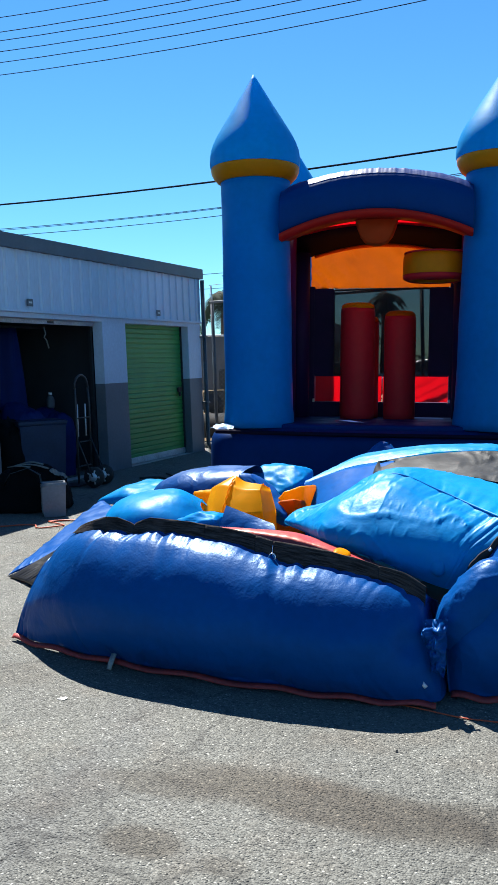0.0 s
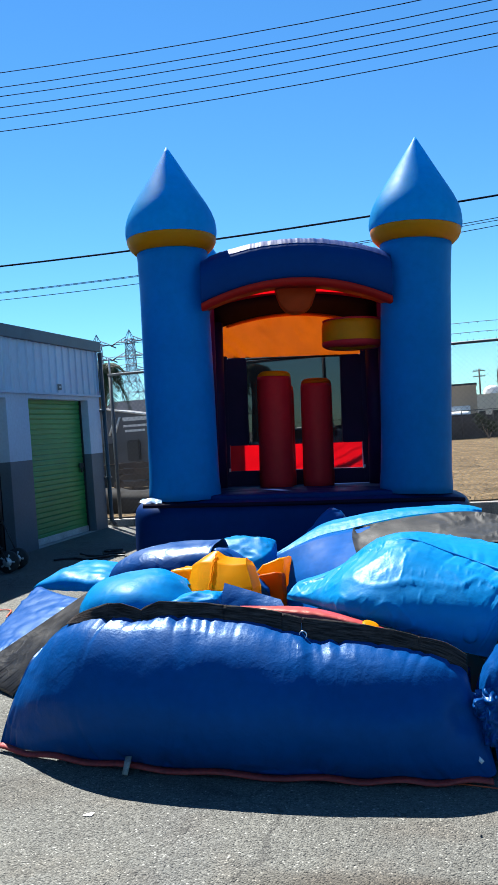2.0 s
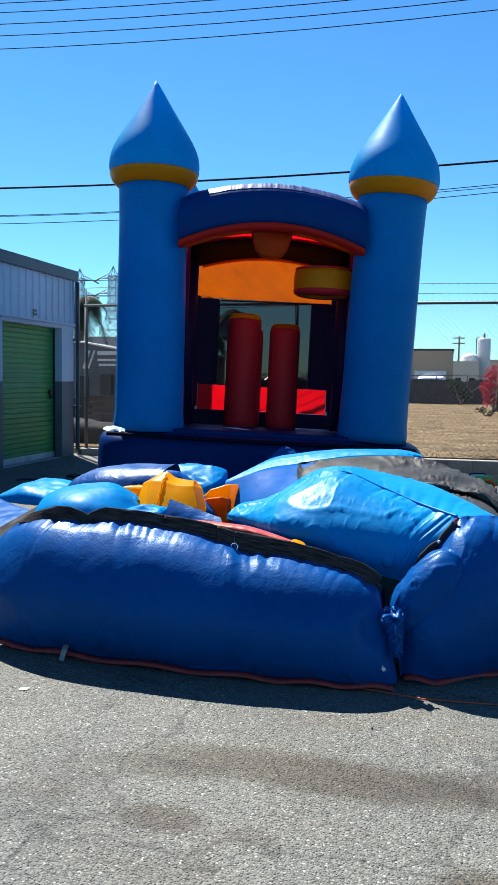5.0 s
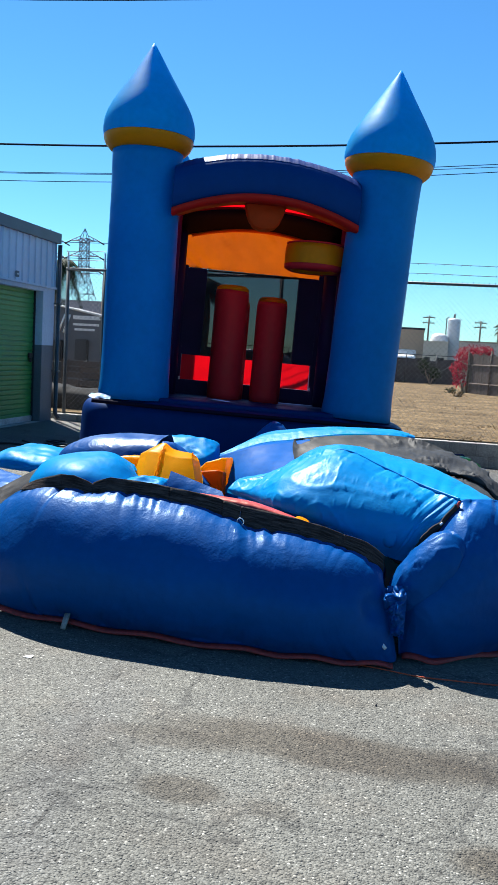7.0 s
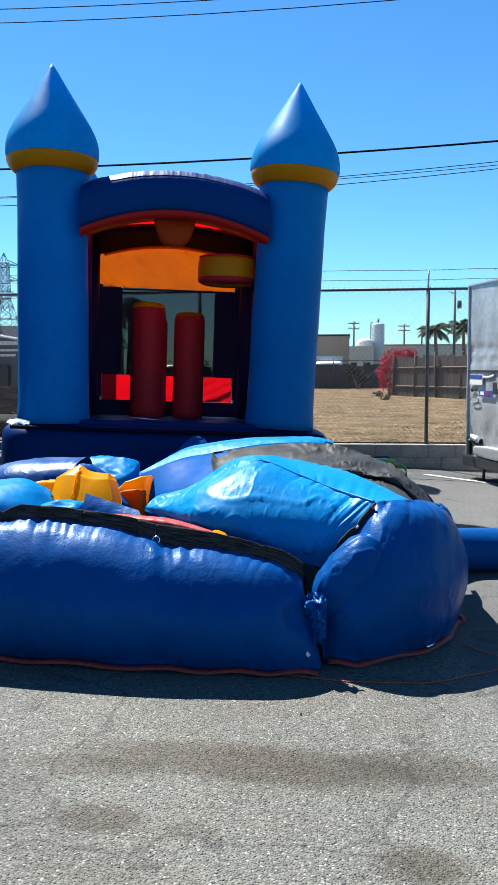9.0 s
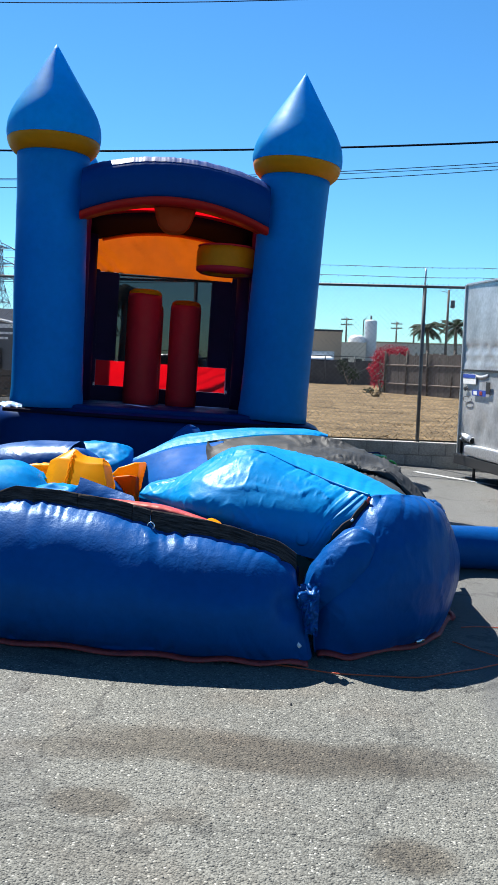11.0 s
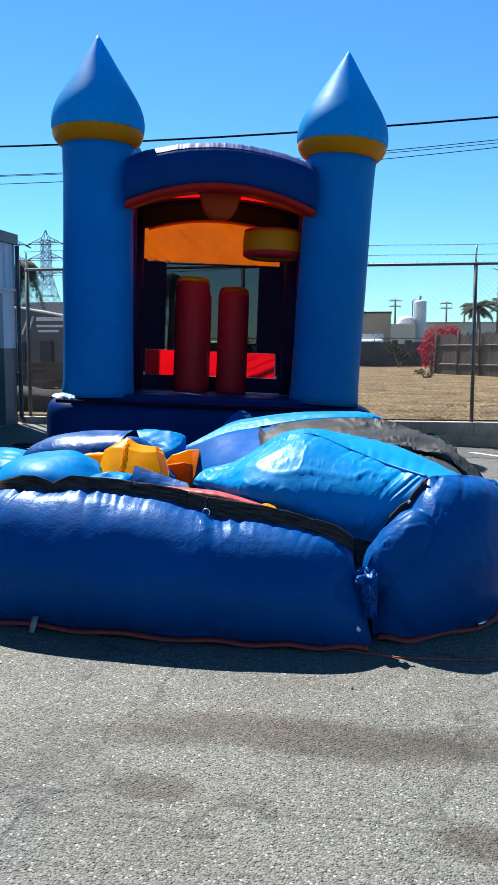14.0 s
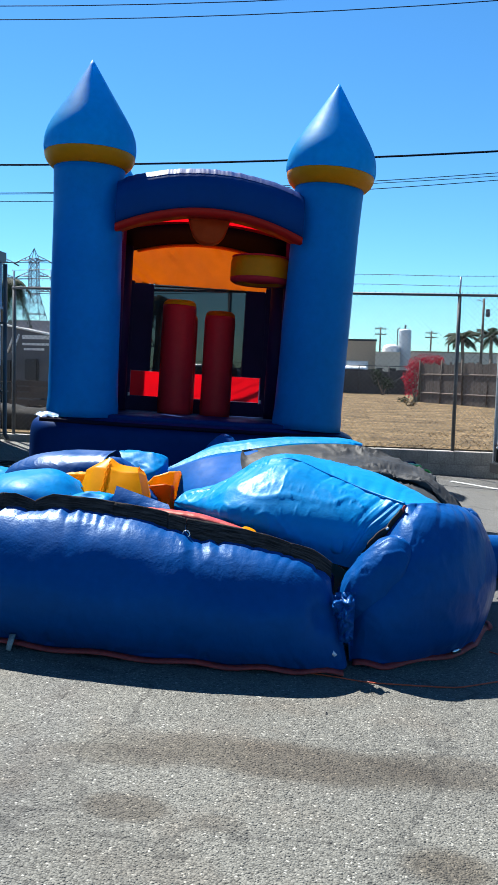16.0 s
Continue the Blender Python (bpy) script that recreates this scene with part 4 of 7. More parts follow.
# ---- standing bounce house ----
def build_castle():
    m = pose(-1.356, 10.173, -0.128, -1.09, 2.185, 12.78)
    c = thing("bounce_house", m, "inflated blue castle bounce house with four onion-topped towers", "bounce house")
    # base cushion that the towers stand on
    base = part("base", puffbox(-1.955, 1.94, -0.50, 3.60, -0.03, 0.815, 6.5, 24, 0.004), NAVY, c, "navy inflated base cushion")
    # black tube along the seam stands in for shade under the base's top edge
    part("front_seam", tube([(-1.74, -0.47, 0.735), (-0.8, -0.498, 0.725), (0.0, -0.503, 0.72), (0.8, -0.498, 0.72), (1.60, -0.49, 0.715), (1.72, -0.46, 0.70)], 0.024, 8), ROOFV, base)
    # the sun's glint on the creased corner, put in as a pale sheet
    part("corner_patch", crumple([(-1.80, -0.46, 0.765), (-1.54, -0.485, 0.765), (-1.54, -0.38, 0.80), (-1.76, -0.30, 0.81)], 0.022, 20, 3.0, 12.0), GLINT, base, "creased corner vinyl, its sun glint put in as pale blue")
    part("floor_mat", puffbox(-1.2, 1.2, -0.30, 1.9, 0.72, 0.825, 10, 8), NAVY, c)
    shaft = [(0.405, 0.77), (0.408, 0.86), (0.396, 1.0), (0.391, 1.5), (0.395, 2.0), (0.391, 2.6), (0.390, 3.1), (0.396, 3.48), (0.400, 3.575)]
    ring = [(0.398, 3.56), (0.430, 3.573), (0.476, 3.620), (0.500, 3.668), (0.508, 3.712), (0.505, 3.722)]
    cap = [(0.502, 3.717), (0.514, 3.740), (0.518, 3.79), (0.514, 3.86), (0.503, 3.92), (0.477, 3.995), (0.432, 4.085), (0.366, 4.195), (0.294, 4.31), (0.222, 4.425), (0.155, 4.535), (0.092, 4.64), (0.042, 4.72), (0.010, 4.775)]
    for tx, ty, lean in ((-1.325, 0.0, -1.3), (1.285, 0.0, 1.7), (-1.36, 3.15, -0.6), (1.56, 3.1, 0.8)):
        sh = part("tower", lathe(shaft, 48, wob=0.012, at=(0, 0, 0)), TOWERB, c, "sky blue inflated corner tower")
        sh.matrix_basis = Matrix.Translation((tx, ty, 0)) @ Matrix.Translation((0, 0, 0.86)) @ pose(0, 0, 0, 0, lean, 0) @ Matrix.Translation((0, 0, -0.86))
        part("tower_band", lathe(ring, 48), BAND, sh, "yellow band under the tower top")
        bm = lathe(cap, 64)
        for v in bm.verts:
            a = math.atan2(v.co.y, v.co.x)
            k = math.exp(-((v.co.z - 3.77) / 0.06) ** 2)
            v.co.x += math.cos(a) * 0.006 * k * math.sin(a * 31 + 3 * math.sin(a * 7))
            v.co.y += math.sin(a) * 0.006 * k * math.sin(a * 31 + 3 * math.sin(a * 7))
        part("tower_top", bm, CAPB, sh, "pointed sky blue onion top")
    # arched beam across the entrance
    bm, lining = bmesh.new(), bmesh.new()
    rings, lrings = [], []
    for k in range(281):
        x = -1.045 + 2.08 * k / 280
        q = 1 - (x / 1.04) ** 2
        zb, zt = 2.885 + 0.242 * q, 3.42 + 0.19 * q + 0.02 * min(1, q * 4)
        ring_ = []
        for j in range(28):
            a = 2 * math.pi * j / 28
            cy, cz = math.cos(a), math.sin(a)
            ex = 1.12 if cz > 0 else 0.5
            yy = -0.20 + 0.235 * math.copysign(abs(cy) ** ex, cy)
            zz = (zb + zt) / 2 + 0.04 + ((zt - zb) / 2 - 0.04 * math.copysign(1, cz)) * math.copysign(abs(cz) ** ex, cz)
            crinkle = max(cz, 0) ** 1.5 * (0.008 * noise.noise(Vector((x * 15, cz * 0.8, 4.2))) + 0.003 * noise.noise(Vector((x * 41, cz, 1.7))))
            ring_.append(bm.verts.new((x, yy, zz + crinkle)))
        rings.append(ring_)
        lrings.append([lining.verts.new((x, yy, zb + dz)) for yy, dz in ((-0.425, 0.035), (-0.40, -0.028), (0.0, -0.012), (0.02, 0.10))])
    # second skin over the arch's upper faces, added to carry the sun's glare
    crown = bmesh.new()
    for a, b in zip(rings, rings[1:]):
        for j in range(28):
            bm.faces.new((a[j], a[(j + 1) % 28], b[(j + 1) % 28], b[j]))
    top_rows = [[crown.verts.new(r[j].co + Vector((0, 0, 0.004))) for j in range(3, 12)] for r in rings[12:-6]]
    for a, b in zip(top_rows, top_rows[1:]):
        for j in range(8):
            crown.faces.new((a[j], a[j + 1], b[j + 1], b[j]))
    bm.faces.new(rings[0])
    bm.faces.new(rings[-1][::-1])
    arch = part("entrance_arch", bm, ARCHB, c, "dark blue inflated entrance arch")
    for a, b in zip(lrings, lrings[1:]):
        for j in range(4):
            lining.faces.new((a[j], a[(j + 1) % 4], b[(j + 1) % 4], b[j]))
    lining.faces.new(lrings[0])
    lining.faces.new(lrings[-1][::-1])
    part("arch_top_panel", crown, ARCHGLARE, arch, "puckered skin added over the arch top to carry the sun's glare")
    part("arch_lining", lining, REDV, arch, "red lower edge of the arch")
    part("arch_top_seam", tube([(-1.04 + 0.104 * k, 0.0, 3.425 + 0.19 * (1 - (-1 + 0.1 * k) ** 2) + 0.012) for k in range(21)], 0.02, 6), REDV, arch)
    # tongue hanging behind the arch
    prof = [(0.245, 3.20), (0.24, 3.12), (0.215, 3.02), (0.18, 2.93), (0.125, 2.865), (0.05, 2.84)]
    bm = bmesh.new()
    cols = []
    edge = [(-x, z) for x, z in prof] + [(x, z) for x, z in prof[::-1]]
    for yy, k in ((0.02, 0.86), (-0.05, 1.0), (0.10, 1.0), (0.17, 0.86)):
        cols.append([bm.verts.new((x * k, yy, 3.20 + (z - 3.20) * (0.93 + 0.07 * k))) for x, z in edge])
    bm.faces.new(cols[0])
    loops = [cols[0], cols[1], cols[2], cols[3]]
    for v in cols[0]:
        v.co.y = -0.08
    for a, b in zip(loops, loops[1:]):
        for j in range(len(edge)):
            bm.faces.new((a[j], a[(j + 1) % len(edge)], b[(j + 1) % len(edge)], b[j]))
    bm.faces.new(cols[3][::-1])
    part("hanging_tongue", bm, TONGUE, c, "dark red padded tongue under the arch")
    # roof with a thin red front strip
    rf = bmesh.new()
    rr = []
    for k in range(21):
        x = -1.15 + 2.3 * k / 20
        q = 1 - (x / 1.15) ** 2
        back = 2.93 + 0.145 * max(0, 1 - (x / 0.88) ** 2)
        rr.append([rf.verts.new(p) for p in ((x, 0.58, 3.15 + 0.10 * q), (x, 1.1, 3.12 + 0.10 * q), (x, 1.52, back + 0.02), (x, 1.52, back - 0.01), (x, 1.1, 3.08 + 0.10 * q), (x, 0.58, 3.12 + 0.10 * q))])
    for a, b in zip(rr, rr[1:]):
        for j in range(6):
            rf.faces.new((a[j], a[(j + 1) % 6], b[(j + 1) % 6], b[j]))
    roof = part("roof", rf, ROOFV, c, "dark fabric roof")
    st = bmesh.new()
    rr = []
    for k in range(25):
        x = -1.0 + 2.0 * k / 24
        low = 3.025 + 0.135 * (1 - (x / 1.0) ** 2)
        rr.append([st.verts.new(p) for p in ((x, 0.0, 3.50), (x, 0.28, 3.30), (x, 0.57, low))])
    for a, b in zip(rr, rr[1:]):
        for j in range(2):
            st.faces.new((a[j], a[j + 1], b[j + 1], b[j]))
    part("roof_strip", st, RED_THIN, roof, "thin red roof panel that lets the sun through")
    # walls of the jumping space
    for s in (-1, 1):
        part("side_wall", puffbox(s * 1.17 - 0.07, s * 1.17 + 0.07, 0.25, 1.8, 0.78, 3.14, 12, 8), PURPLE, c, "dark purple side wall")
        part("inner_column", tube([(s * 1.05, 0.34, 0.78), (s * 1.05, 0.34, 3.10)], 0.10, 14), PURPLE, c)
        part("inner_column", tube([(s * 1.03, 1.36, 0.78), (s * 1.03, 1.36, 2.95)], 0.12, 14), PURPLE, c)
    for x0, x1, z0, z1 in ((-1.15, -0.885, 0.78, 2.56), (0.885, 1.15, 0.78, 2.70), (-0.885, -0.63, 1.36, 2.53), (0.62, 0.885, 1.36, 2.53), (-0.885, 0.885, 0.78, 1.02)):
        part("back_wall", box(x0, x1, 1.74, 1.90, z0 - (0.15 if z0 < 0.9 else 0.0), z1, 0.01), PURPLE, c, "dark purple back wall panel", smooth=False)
    win = part("net_window", box(-0.63, 0.62, 1.80, 1.805, 1.36, 2.58), NET, c, "black safety-net window", smooth=False)
    part("window_rope", tube([(-0.62, 1.75, 2.505), (0.0, 1.75, 2.515), (0.62, 1.75, 2.515)], 0.012, 6), BLACK, win)
    for xa, xb in ((-1.02, -0.03), (-0.01, 1.02)):
        bm = bmesh.new()
        grid = [[bm.verts.new((xa + (xb - xa) * i / 12, 2.80 + 0.05 * abs(noise.noise(Vector((i * 0.45 + xa, j * 0.5 + i * 0.2, 0)))), 0.80 + 0.57 * j / 6)) for j in range(7)] for i in range(13)]
        for i in range(12):
            for j in range(6):
                bm.faces.new((grid[i][j], grid[i + 1][j], grid[i + 1][j + 1], grid[i][j + 1]))
        part("red_panel", bm, RED_THIN, c, "thin red panel low on the back wall")
        xt = -0.89 if xa < -0.5 else 0.89
        part("panel_tie", box(xt - 0.012, xt + 0.012, 1.69, 1.71, 1.015, 1.06), PALE, c, smooth=False)
    bm = bmesh.new()
    grid = []
    for i in range(61):
        x = -0.93 + 1.86 * i / 60
        zt = 2.95 + 0.135 * (1 - (x / 0.95) ** 2)
        grid.append([bm.verts.new((x + 0.02 * (j / 10 - 0.5), 1.75 - 0.17 * j / 10 + 0.085 * abs(noise.noise(Vector((x * 6 + j * 0.34, j * 0.06, 2)))) - 0.045 * abs(noise.noise(Vector((x * 14 + j * 0.5, 3, j * 0.1)))), 2.53 + (zt - 2.53) * j / 10)) for j in range(11)])
    for a, b in zip(grid, grid[1:]):
        for j in range(10):
            bm.faces.new((a[j], b[j], b[j + 1], a[j + 1]))
    flap = part("orange_flap", bm, ORANGE_THIN, c, "orange fabric flap over the back window")
    part("flap_cushion", tube([(-0.88 + 0.088 * k, 1.545, 2.95 + 0.135 * (1 - (-1 + 0.1 * k) ** 2)) for k in range(21)], 0.05, 10), ORA, flap)
    # padded pillars to dodge
    for px, py, r, top, tm in ((-0.272, 1.20, 0.217, 2.27, YEL), (0.258, 1.22, 0.196, 2.165, ORA), (-0.145, 1.52, 0.125, 2.12, ORA)):
        pil = part("pillar", lathe([(r * 0.98, 0.80), (r * 1.02, 0.9), (r, 1.3), (r * 1.01, 1.8), (r, top - 0.10), (r * 0.97, top - 0.05)], 32, at=(px, py, 0), wob=0.02), DRED, c, "dark red padded pillar")
        part("pillar_top", lathe([(r * 0.975, top - 0.055), (r * 0.93, top - 0.015), (r * 0.75, top + 0.012), (r * 0.3, top + 0.022)], 32, at=(px, py, 0)), tm, pil, "rounded yellow-orange pillar top")
    # inflated basketball ring
    bm = bmesh.new()
    rows = []
    for k in range(40):
        a = 2 * math.pi * k / 40
        row = []
        for j in range(14):
            t = 2 * math.pi * j / 14
            rad = 0.285 + 0.07 * math.copysign(abs(math.cos(t)) ** 0.6, math.cos(t))
            zz = 2.615 + 0.155 * math.copysign(abs(math.sin(t)) ** 0.6, math.sin(t))
            row.append(bm.verts.new((0.65 + rad * math.cos(a), 0.30 + rad * math.sin(a), zz)))
        rows.append(row)
    for k in range(40):
        a, b = rows[k], rows[(k + 1) % 40]
        for j in range(14):
            bm.faces.new((a[j], b[j], b[(j + 1) % 14], a[(j + 1) % 14]))
    hoop = part("hoop", bm, BAND, c, "yellow inflated basketball ring")
    part("hoop_lining", lathe([(0.215, 2.50), (0.30, 2.452), (0.35, 2.48), (0.358, 2.52)], 40, at=(0.65, 0.30, 0)), DRED, hoop)
    part("hoop_seam", tube([(0.65 + 0.335 * math.cos(k * 0.3142), 0.30 + 0.335 * math.sin(k * 0.3142), 2.765) for k in range(20)], 0.012, 6, closed=True), DRED, hoop)
    part("hoop_mount", puffbox(0.93, 1.12, 0.18, 0.42, 2.47, 2.76, 5, 5), YEL, hoop)


build_castle()


# ---- half-inflated bounce house lying in front ----
def build_pile():
    d = thing("deflated_bounce_house", Matrix.Identity(4), "half-inflated bounce house lying folded on the asphalt", "bounce house")

    # long front bag: a plump roll, its rails running from the hem over the belly to the gathered top seam and down behind
    def at_ground(loop, h=0.022):
        return [(x, y, slope(x) + h) for x, y in loop]

    hem = at_ground([(-1.88, 4.47), (-1.66, 4.415), (-1.36, 4.365), (-1.0, 4.335), (-0.6, 4.325), (-0.2, 4.335), (0.1, 4.355), (0.36, 4.39), (0.53, 4.44), (0.575, 4.52), (0.55, 4.75)])
    seam = [(-1.72, 4.70, 0.345), (-1.52, 4.58, 0.488), (-1.30, 4.52, 0.548), (-0.95, 4.52, 0.538), (-0.56, 4.52, 0.510), (-0.175, 4.52, 0.442), (0.115, 4.53, 0.402), (0.30, 4.55, 0.346), (0.41, 4.58, 0.295), (0.47, 4.63, 0.236), (0.46, 4.80, 0.18)]
    plump = [0.0, 0.45, 0.85, 1.0, 1.0, 1.0, 0.95, 0.75, 0.35, 0.1, 0.0]
    rails = [hem]
    for out, back, up in ((0.09, 0.0, 0.20), (0.145, 0.08, 0.47), (0.11, 0.30, 0.76), (0.05, 0.56, 0.93)):
        rails.append([(h[0] + (q[0] - h[0]) * up, h[1] + (q[1] - h[1]) * back - out * k, h[2] + (q[2] - h[2]) * up) for h, q, k in zip(hem, seam, plump)])
    rails.append(seam)
    rails.append([(x + 0.01, y + 0.16, z - 0.05) for x, y, z in seam])
    rails.append([(x, y + 0.36, slope(x) + 0.02) for x, y, z in seam])
    part("front_bag", sheet(rails, 460, 12, (5,), (5, 0), 0.026, 0.13, 0.014, 0.004, 1.3, 9.0, ((0.41, 4.42, 0.07, 0.075, 0.045), (0.30, 4.25, 0.0, 0.10, 0.012))), ROYAL, d, "long royal blue air-filled side bag")
    # corner bag and the plump lobe in its fold
    hem = at_ground([(0.585, 4.60), (0.66, 4.585), (0.79, 4.615), (0.96, 4.75), (1.12, 4.90), (1.25, 5.08), (1.36, 5.45), (1.41, 5.9), (1.33, 6.3), (1.1, 6.5)])
    low = [(0.575, 4.60, -0.05), (0.66, 4.535, -0.04), (0.81, 4.545, -0.04), (1.00, 4.66, -0.05), (1.18, 4.82, -0.05), (1.31, 5.03, -0.05), (1.40, 5.42, -0.05), (1.45, 5.9, -0.06), (1.37, 6.35, -0.06), (1.1, 6.55, -0.06)]
    belly = [(0.585, 4.62, 0.10), (0.67, 4.53, 0.12), (0.83, 4.53, 0.14), (1.02, 4.64, 0.16), (1.20, 4.80, 0.16), (1.33, 5.02, 0.15), (1.41, 5.42, 0.14), (1.44, 5.9, 0.10), (1.36, 6.35, 0.08), (1.1, 6.55, 0.05)]
    upper = [(0.665, 4.78, 0.30), (0.76, 4.64, 0.33), (0.88, 4.62, 0.37), (1.03, 4.72, 0.39), (1.19, 4.87, 0.39), (1.30, 5.07, 0.37), (1.375, 5.42, 0.32), (1.39, 5.9, 0.25), (1.31, 6.3, 0.20), (1.1, 6.5, 0.18)]
    crest = [(0.77, 4.85, 0.475), (0.83, 4.77, 0.51), (0.92, 4.77, 0.53), (1.03, 4.85, 0.535), (1.15, 4.97, 0.525), (1.24, 5.14, 0.50), (1.31, 5.42, 0.44), (1.32, 5.85, 0.34), (1.25, 6.2, 0.27), (1.1, 6.4, 0.24)]
    seam = [(0.848, 4.885, 0.585), (0.875, 4.90, 0.592), (0.93, 4.93, 0.595), (1.01, 5.00, 0.592), (1.09, 5.10, 0.575), (1.16, 5.26, 0.545), (1.22, 5.5, 0.49), (1.22, 5.85, 0.40), (1.17, 6.1, 0.33), (1.05, 6.3, 0.28)]
    behind = [(0.82, 5.05, 0.42), (0.84, 5.08, 0.45), (0.87, 5.12, 0.48), (0.92, 5.2, 0.48), (0.97, 5.3, 0.48), (1.02, 5.4, 0.46), (1.05, 5.6, 0.42), (1.05, 5.85, 0.36), (1.0, 6.0, 0.3), (0.95, 6.2, 0.25)]
    part("corner_bag", sheet([hem, low, belly, upper, crest, seam, behind], 240, 12, (5,), (5, 0), 0.014, 0.20, 0.016, 0.009, 4.1, 8.0, ((0.866, 4.86, 0.50, 0.028, 0.022), (0.882, 4.80, 0.44, 0.034, 0.03), (0.897, 4.75, 0.39, 0.036, 0.03), (0.912, 4.70, 0.34, 0.036, 0.025), (0.93, 4.65, 0.28, 0.034, 0.015))), ROYAL, d, "royal blue corner bag")
    part("corner_lobe", lump((0.705, 4.685, 0.225), (0.58, 0.10, 0.81), (-0.81, 0.1, 0.58), 0.262, 0.136, 0.155, 2.25, 0.008, 8.1), ROYAL, d, "plump lobe of the corner bag")
    # crumpled sheet pinched between the two bags
    part("fold", crumple([(0.505, 4.49, 0.19), (0.535, 4.44, -0.04), (0.60, 4.44, -0.06), (0.605, 4.49, 0.20)], 0.060, 60, 2.6, 15.0), NAVYV, d, "crumpled royal blue fold")
    part("fold", crumple([(0.495, 4.49, 0.18), (0.50, 4.46, 0.08), (0.56, 4.43, 0.05), (0.565, 4.46, 0.16)], 0.040, 48, 5.6, 18.0), NAVYV, d, "crumpled royal blue fold")
    part("strap_tag", ribbon([(0.500, 4.405, -0.085), (0.520, 4.40, -0.105)], 0.018, 0.005, flat=(0, -1, 0.3)), PALE, d, "small white label")
    # large sky blue bag across the top
    bottom = [(-0.50, 5.27, 0.46), (-0.30, 5.12, 0.44), (-0.10, 4.93, 0.42), (0.146, 4.88, 0.375), (0.32, 4.87, 0.310), (0.46, 4.87, 0.258), (0.575, 4.865, 0.232)]
    under = [(-0.49, 5.24, 0.485), (-0.29, 5.06, 0.48), (-0.10, 4.86, 0.475), (0.15, 4.81, 0.440), (0.34, 4.80, 0.390), (0.51, 4.81, 0.350), (0.645, 4.835, 0.335)]
    face = [(-0.48, 5.25, 0.50), (-0.28, 5.08, 0.525), (-0.09, 4.89, 0.555), (0.16, 4.84, 0.555), (0.37, 4.82, 0.510), (0.56, 4.82, 0.460), (0.695, 4.835, 0.42)]
    brow = [(-0.47, 5.28, 0.515), (-0.26, 5.18, 0.575), (-0.05, 5.06, 0.655), (0.175, 5.02, 0.700), (0.39, 4.99, 0.642), (0.605, 4.93, 0.565), (0.775, 4.86, 0.495)]
    seam = [(-0.46, 5.32, 0.525), (-0.25, 5.30, 0.595), (-0.03, 5.28, 0.700), (0.182, 5.25, 0.767), (0.409, 5.22, 0.694), (0.641, 5.10, 0.622), (0.845, 4.895, 0.588)]
    ridge = [(-0.45, 5.42, 0.525), (-0.21, 5.50, 0.600), (0.0, 5.55, 0.735), (0.176, 5.60, 0.772), (0.45, 5.58, 0.724), (0.76, 5.50, 0.650), (1.05, 5.28, 0.545)]
    back = [(-0.40, 5.65, 0.48), (-0.15, 5.75, 0.55), (0.06, 5.85, 0.64), (0.25, 5.9, 0.66), (0.52, 5.88, 0.62), (0.80, 5.75, 0.56), (1.04, 5.5, 0.50)]
    drop = [(-0.35, 5.8, 0.3), (-0.1, 5.9, 0.3), (0.15, 6.0, 0.3), (0.35, 6.05, 0.3), (0.55, 6.0, 0.3), (0.8, 5.85, 0.3), (1.0, 5.7, 0.3)]
    part("top_bag", sheet([bottom, under, face, brow, seam, ridge, back, drop], 280, 12, (4,), (4,), 0.020, 0.19, 0.012, 0.012, 7.7, 11.0), TOPB, d, "large glossy sky blue bag")
    part("seam", tube(catmull([(x, y - 0.002, z + 0.006) for x, y, z in seam[2:]], 60, False), 0.006, 6), TOPB, d, "stitched seam")
    part("small_bag", lump((0.495, 4.835, 0.37), (1, 0, 0), (0, 0, 1), 0.048, 0.058, 0.04, 2.2, 0.004, 2.2, 10), TOPB, d, "small knotted air spout")
    # far bag: blue panel, pale rim and grey tarpaulin
    part("blue_panel", sheet([[(-0.78, 6.20, 0.14), (-0.50, 6.00, 0.24), (-0.12, 5.92, 0.36)], [(-0.80, 6.33, 0.36), (-0.52, 6.20, 0.45), (-0.13, 6.16, 0.53)], [(-0.818, 6.50, 0.530), (-0.521, 6.52, 0.630), (-0.16, 6.56, 0.695)], [(-0.80, 6.62, 0.53), (-0.52, 6.68, 0.63), (-0.16, 6.72, 0.68)]], 60, 10, (2,), (2,), 0.003, 0.06, 0.006, 0.001, 6.4), PANELB, d, "smooth faded blue panel")
    part("blue_panel", sheet([[(-0.82, 6.50, 0.12), (-0.86, 6.7, 0.12), (-0.86, 7.0, 0.12)], [(-0.835, 6.46, 0.34), (-0.87, 6.7, 0.36), (-0.87, 7.0, 0.36)], [(-0.818, 6.51, 0.528), (-0.84, 6.7, 0.53), (-0.84, 7.0, 0.52)]], 30, 8, (), (2,), 0.004, 0.06, 0.006, 0.001, 6.9), PANELB, d, "smooth faded blue panel")
    rim = [(-0.825, 6.50, 0.522), (-0.56, 6.69, 0.622), (-0.33, 6.74, 0.664), (-0.13, 6.76, 0.703), (0.12, 6.78, 0.737), (0.46, 6.82, 0.745), (0.60, 6.95, 0.715)]
    crown = [(-0.83, 6.56, 0.533), (-0.59, 6.86, 0.660), (-0.37, 6.90, 0.707), (-0.15, 6.92, 0.741), (0.07, 6.92, 0.757), (0.44, 6.94, 0.755), (0.60, 6.97, 0.722)]
    rear = [(x, y + 0.22, z - 0.05) for x, y, z in crown]
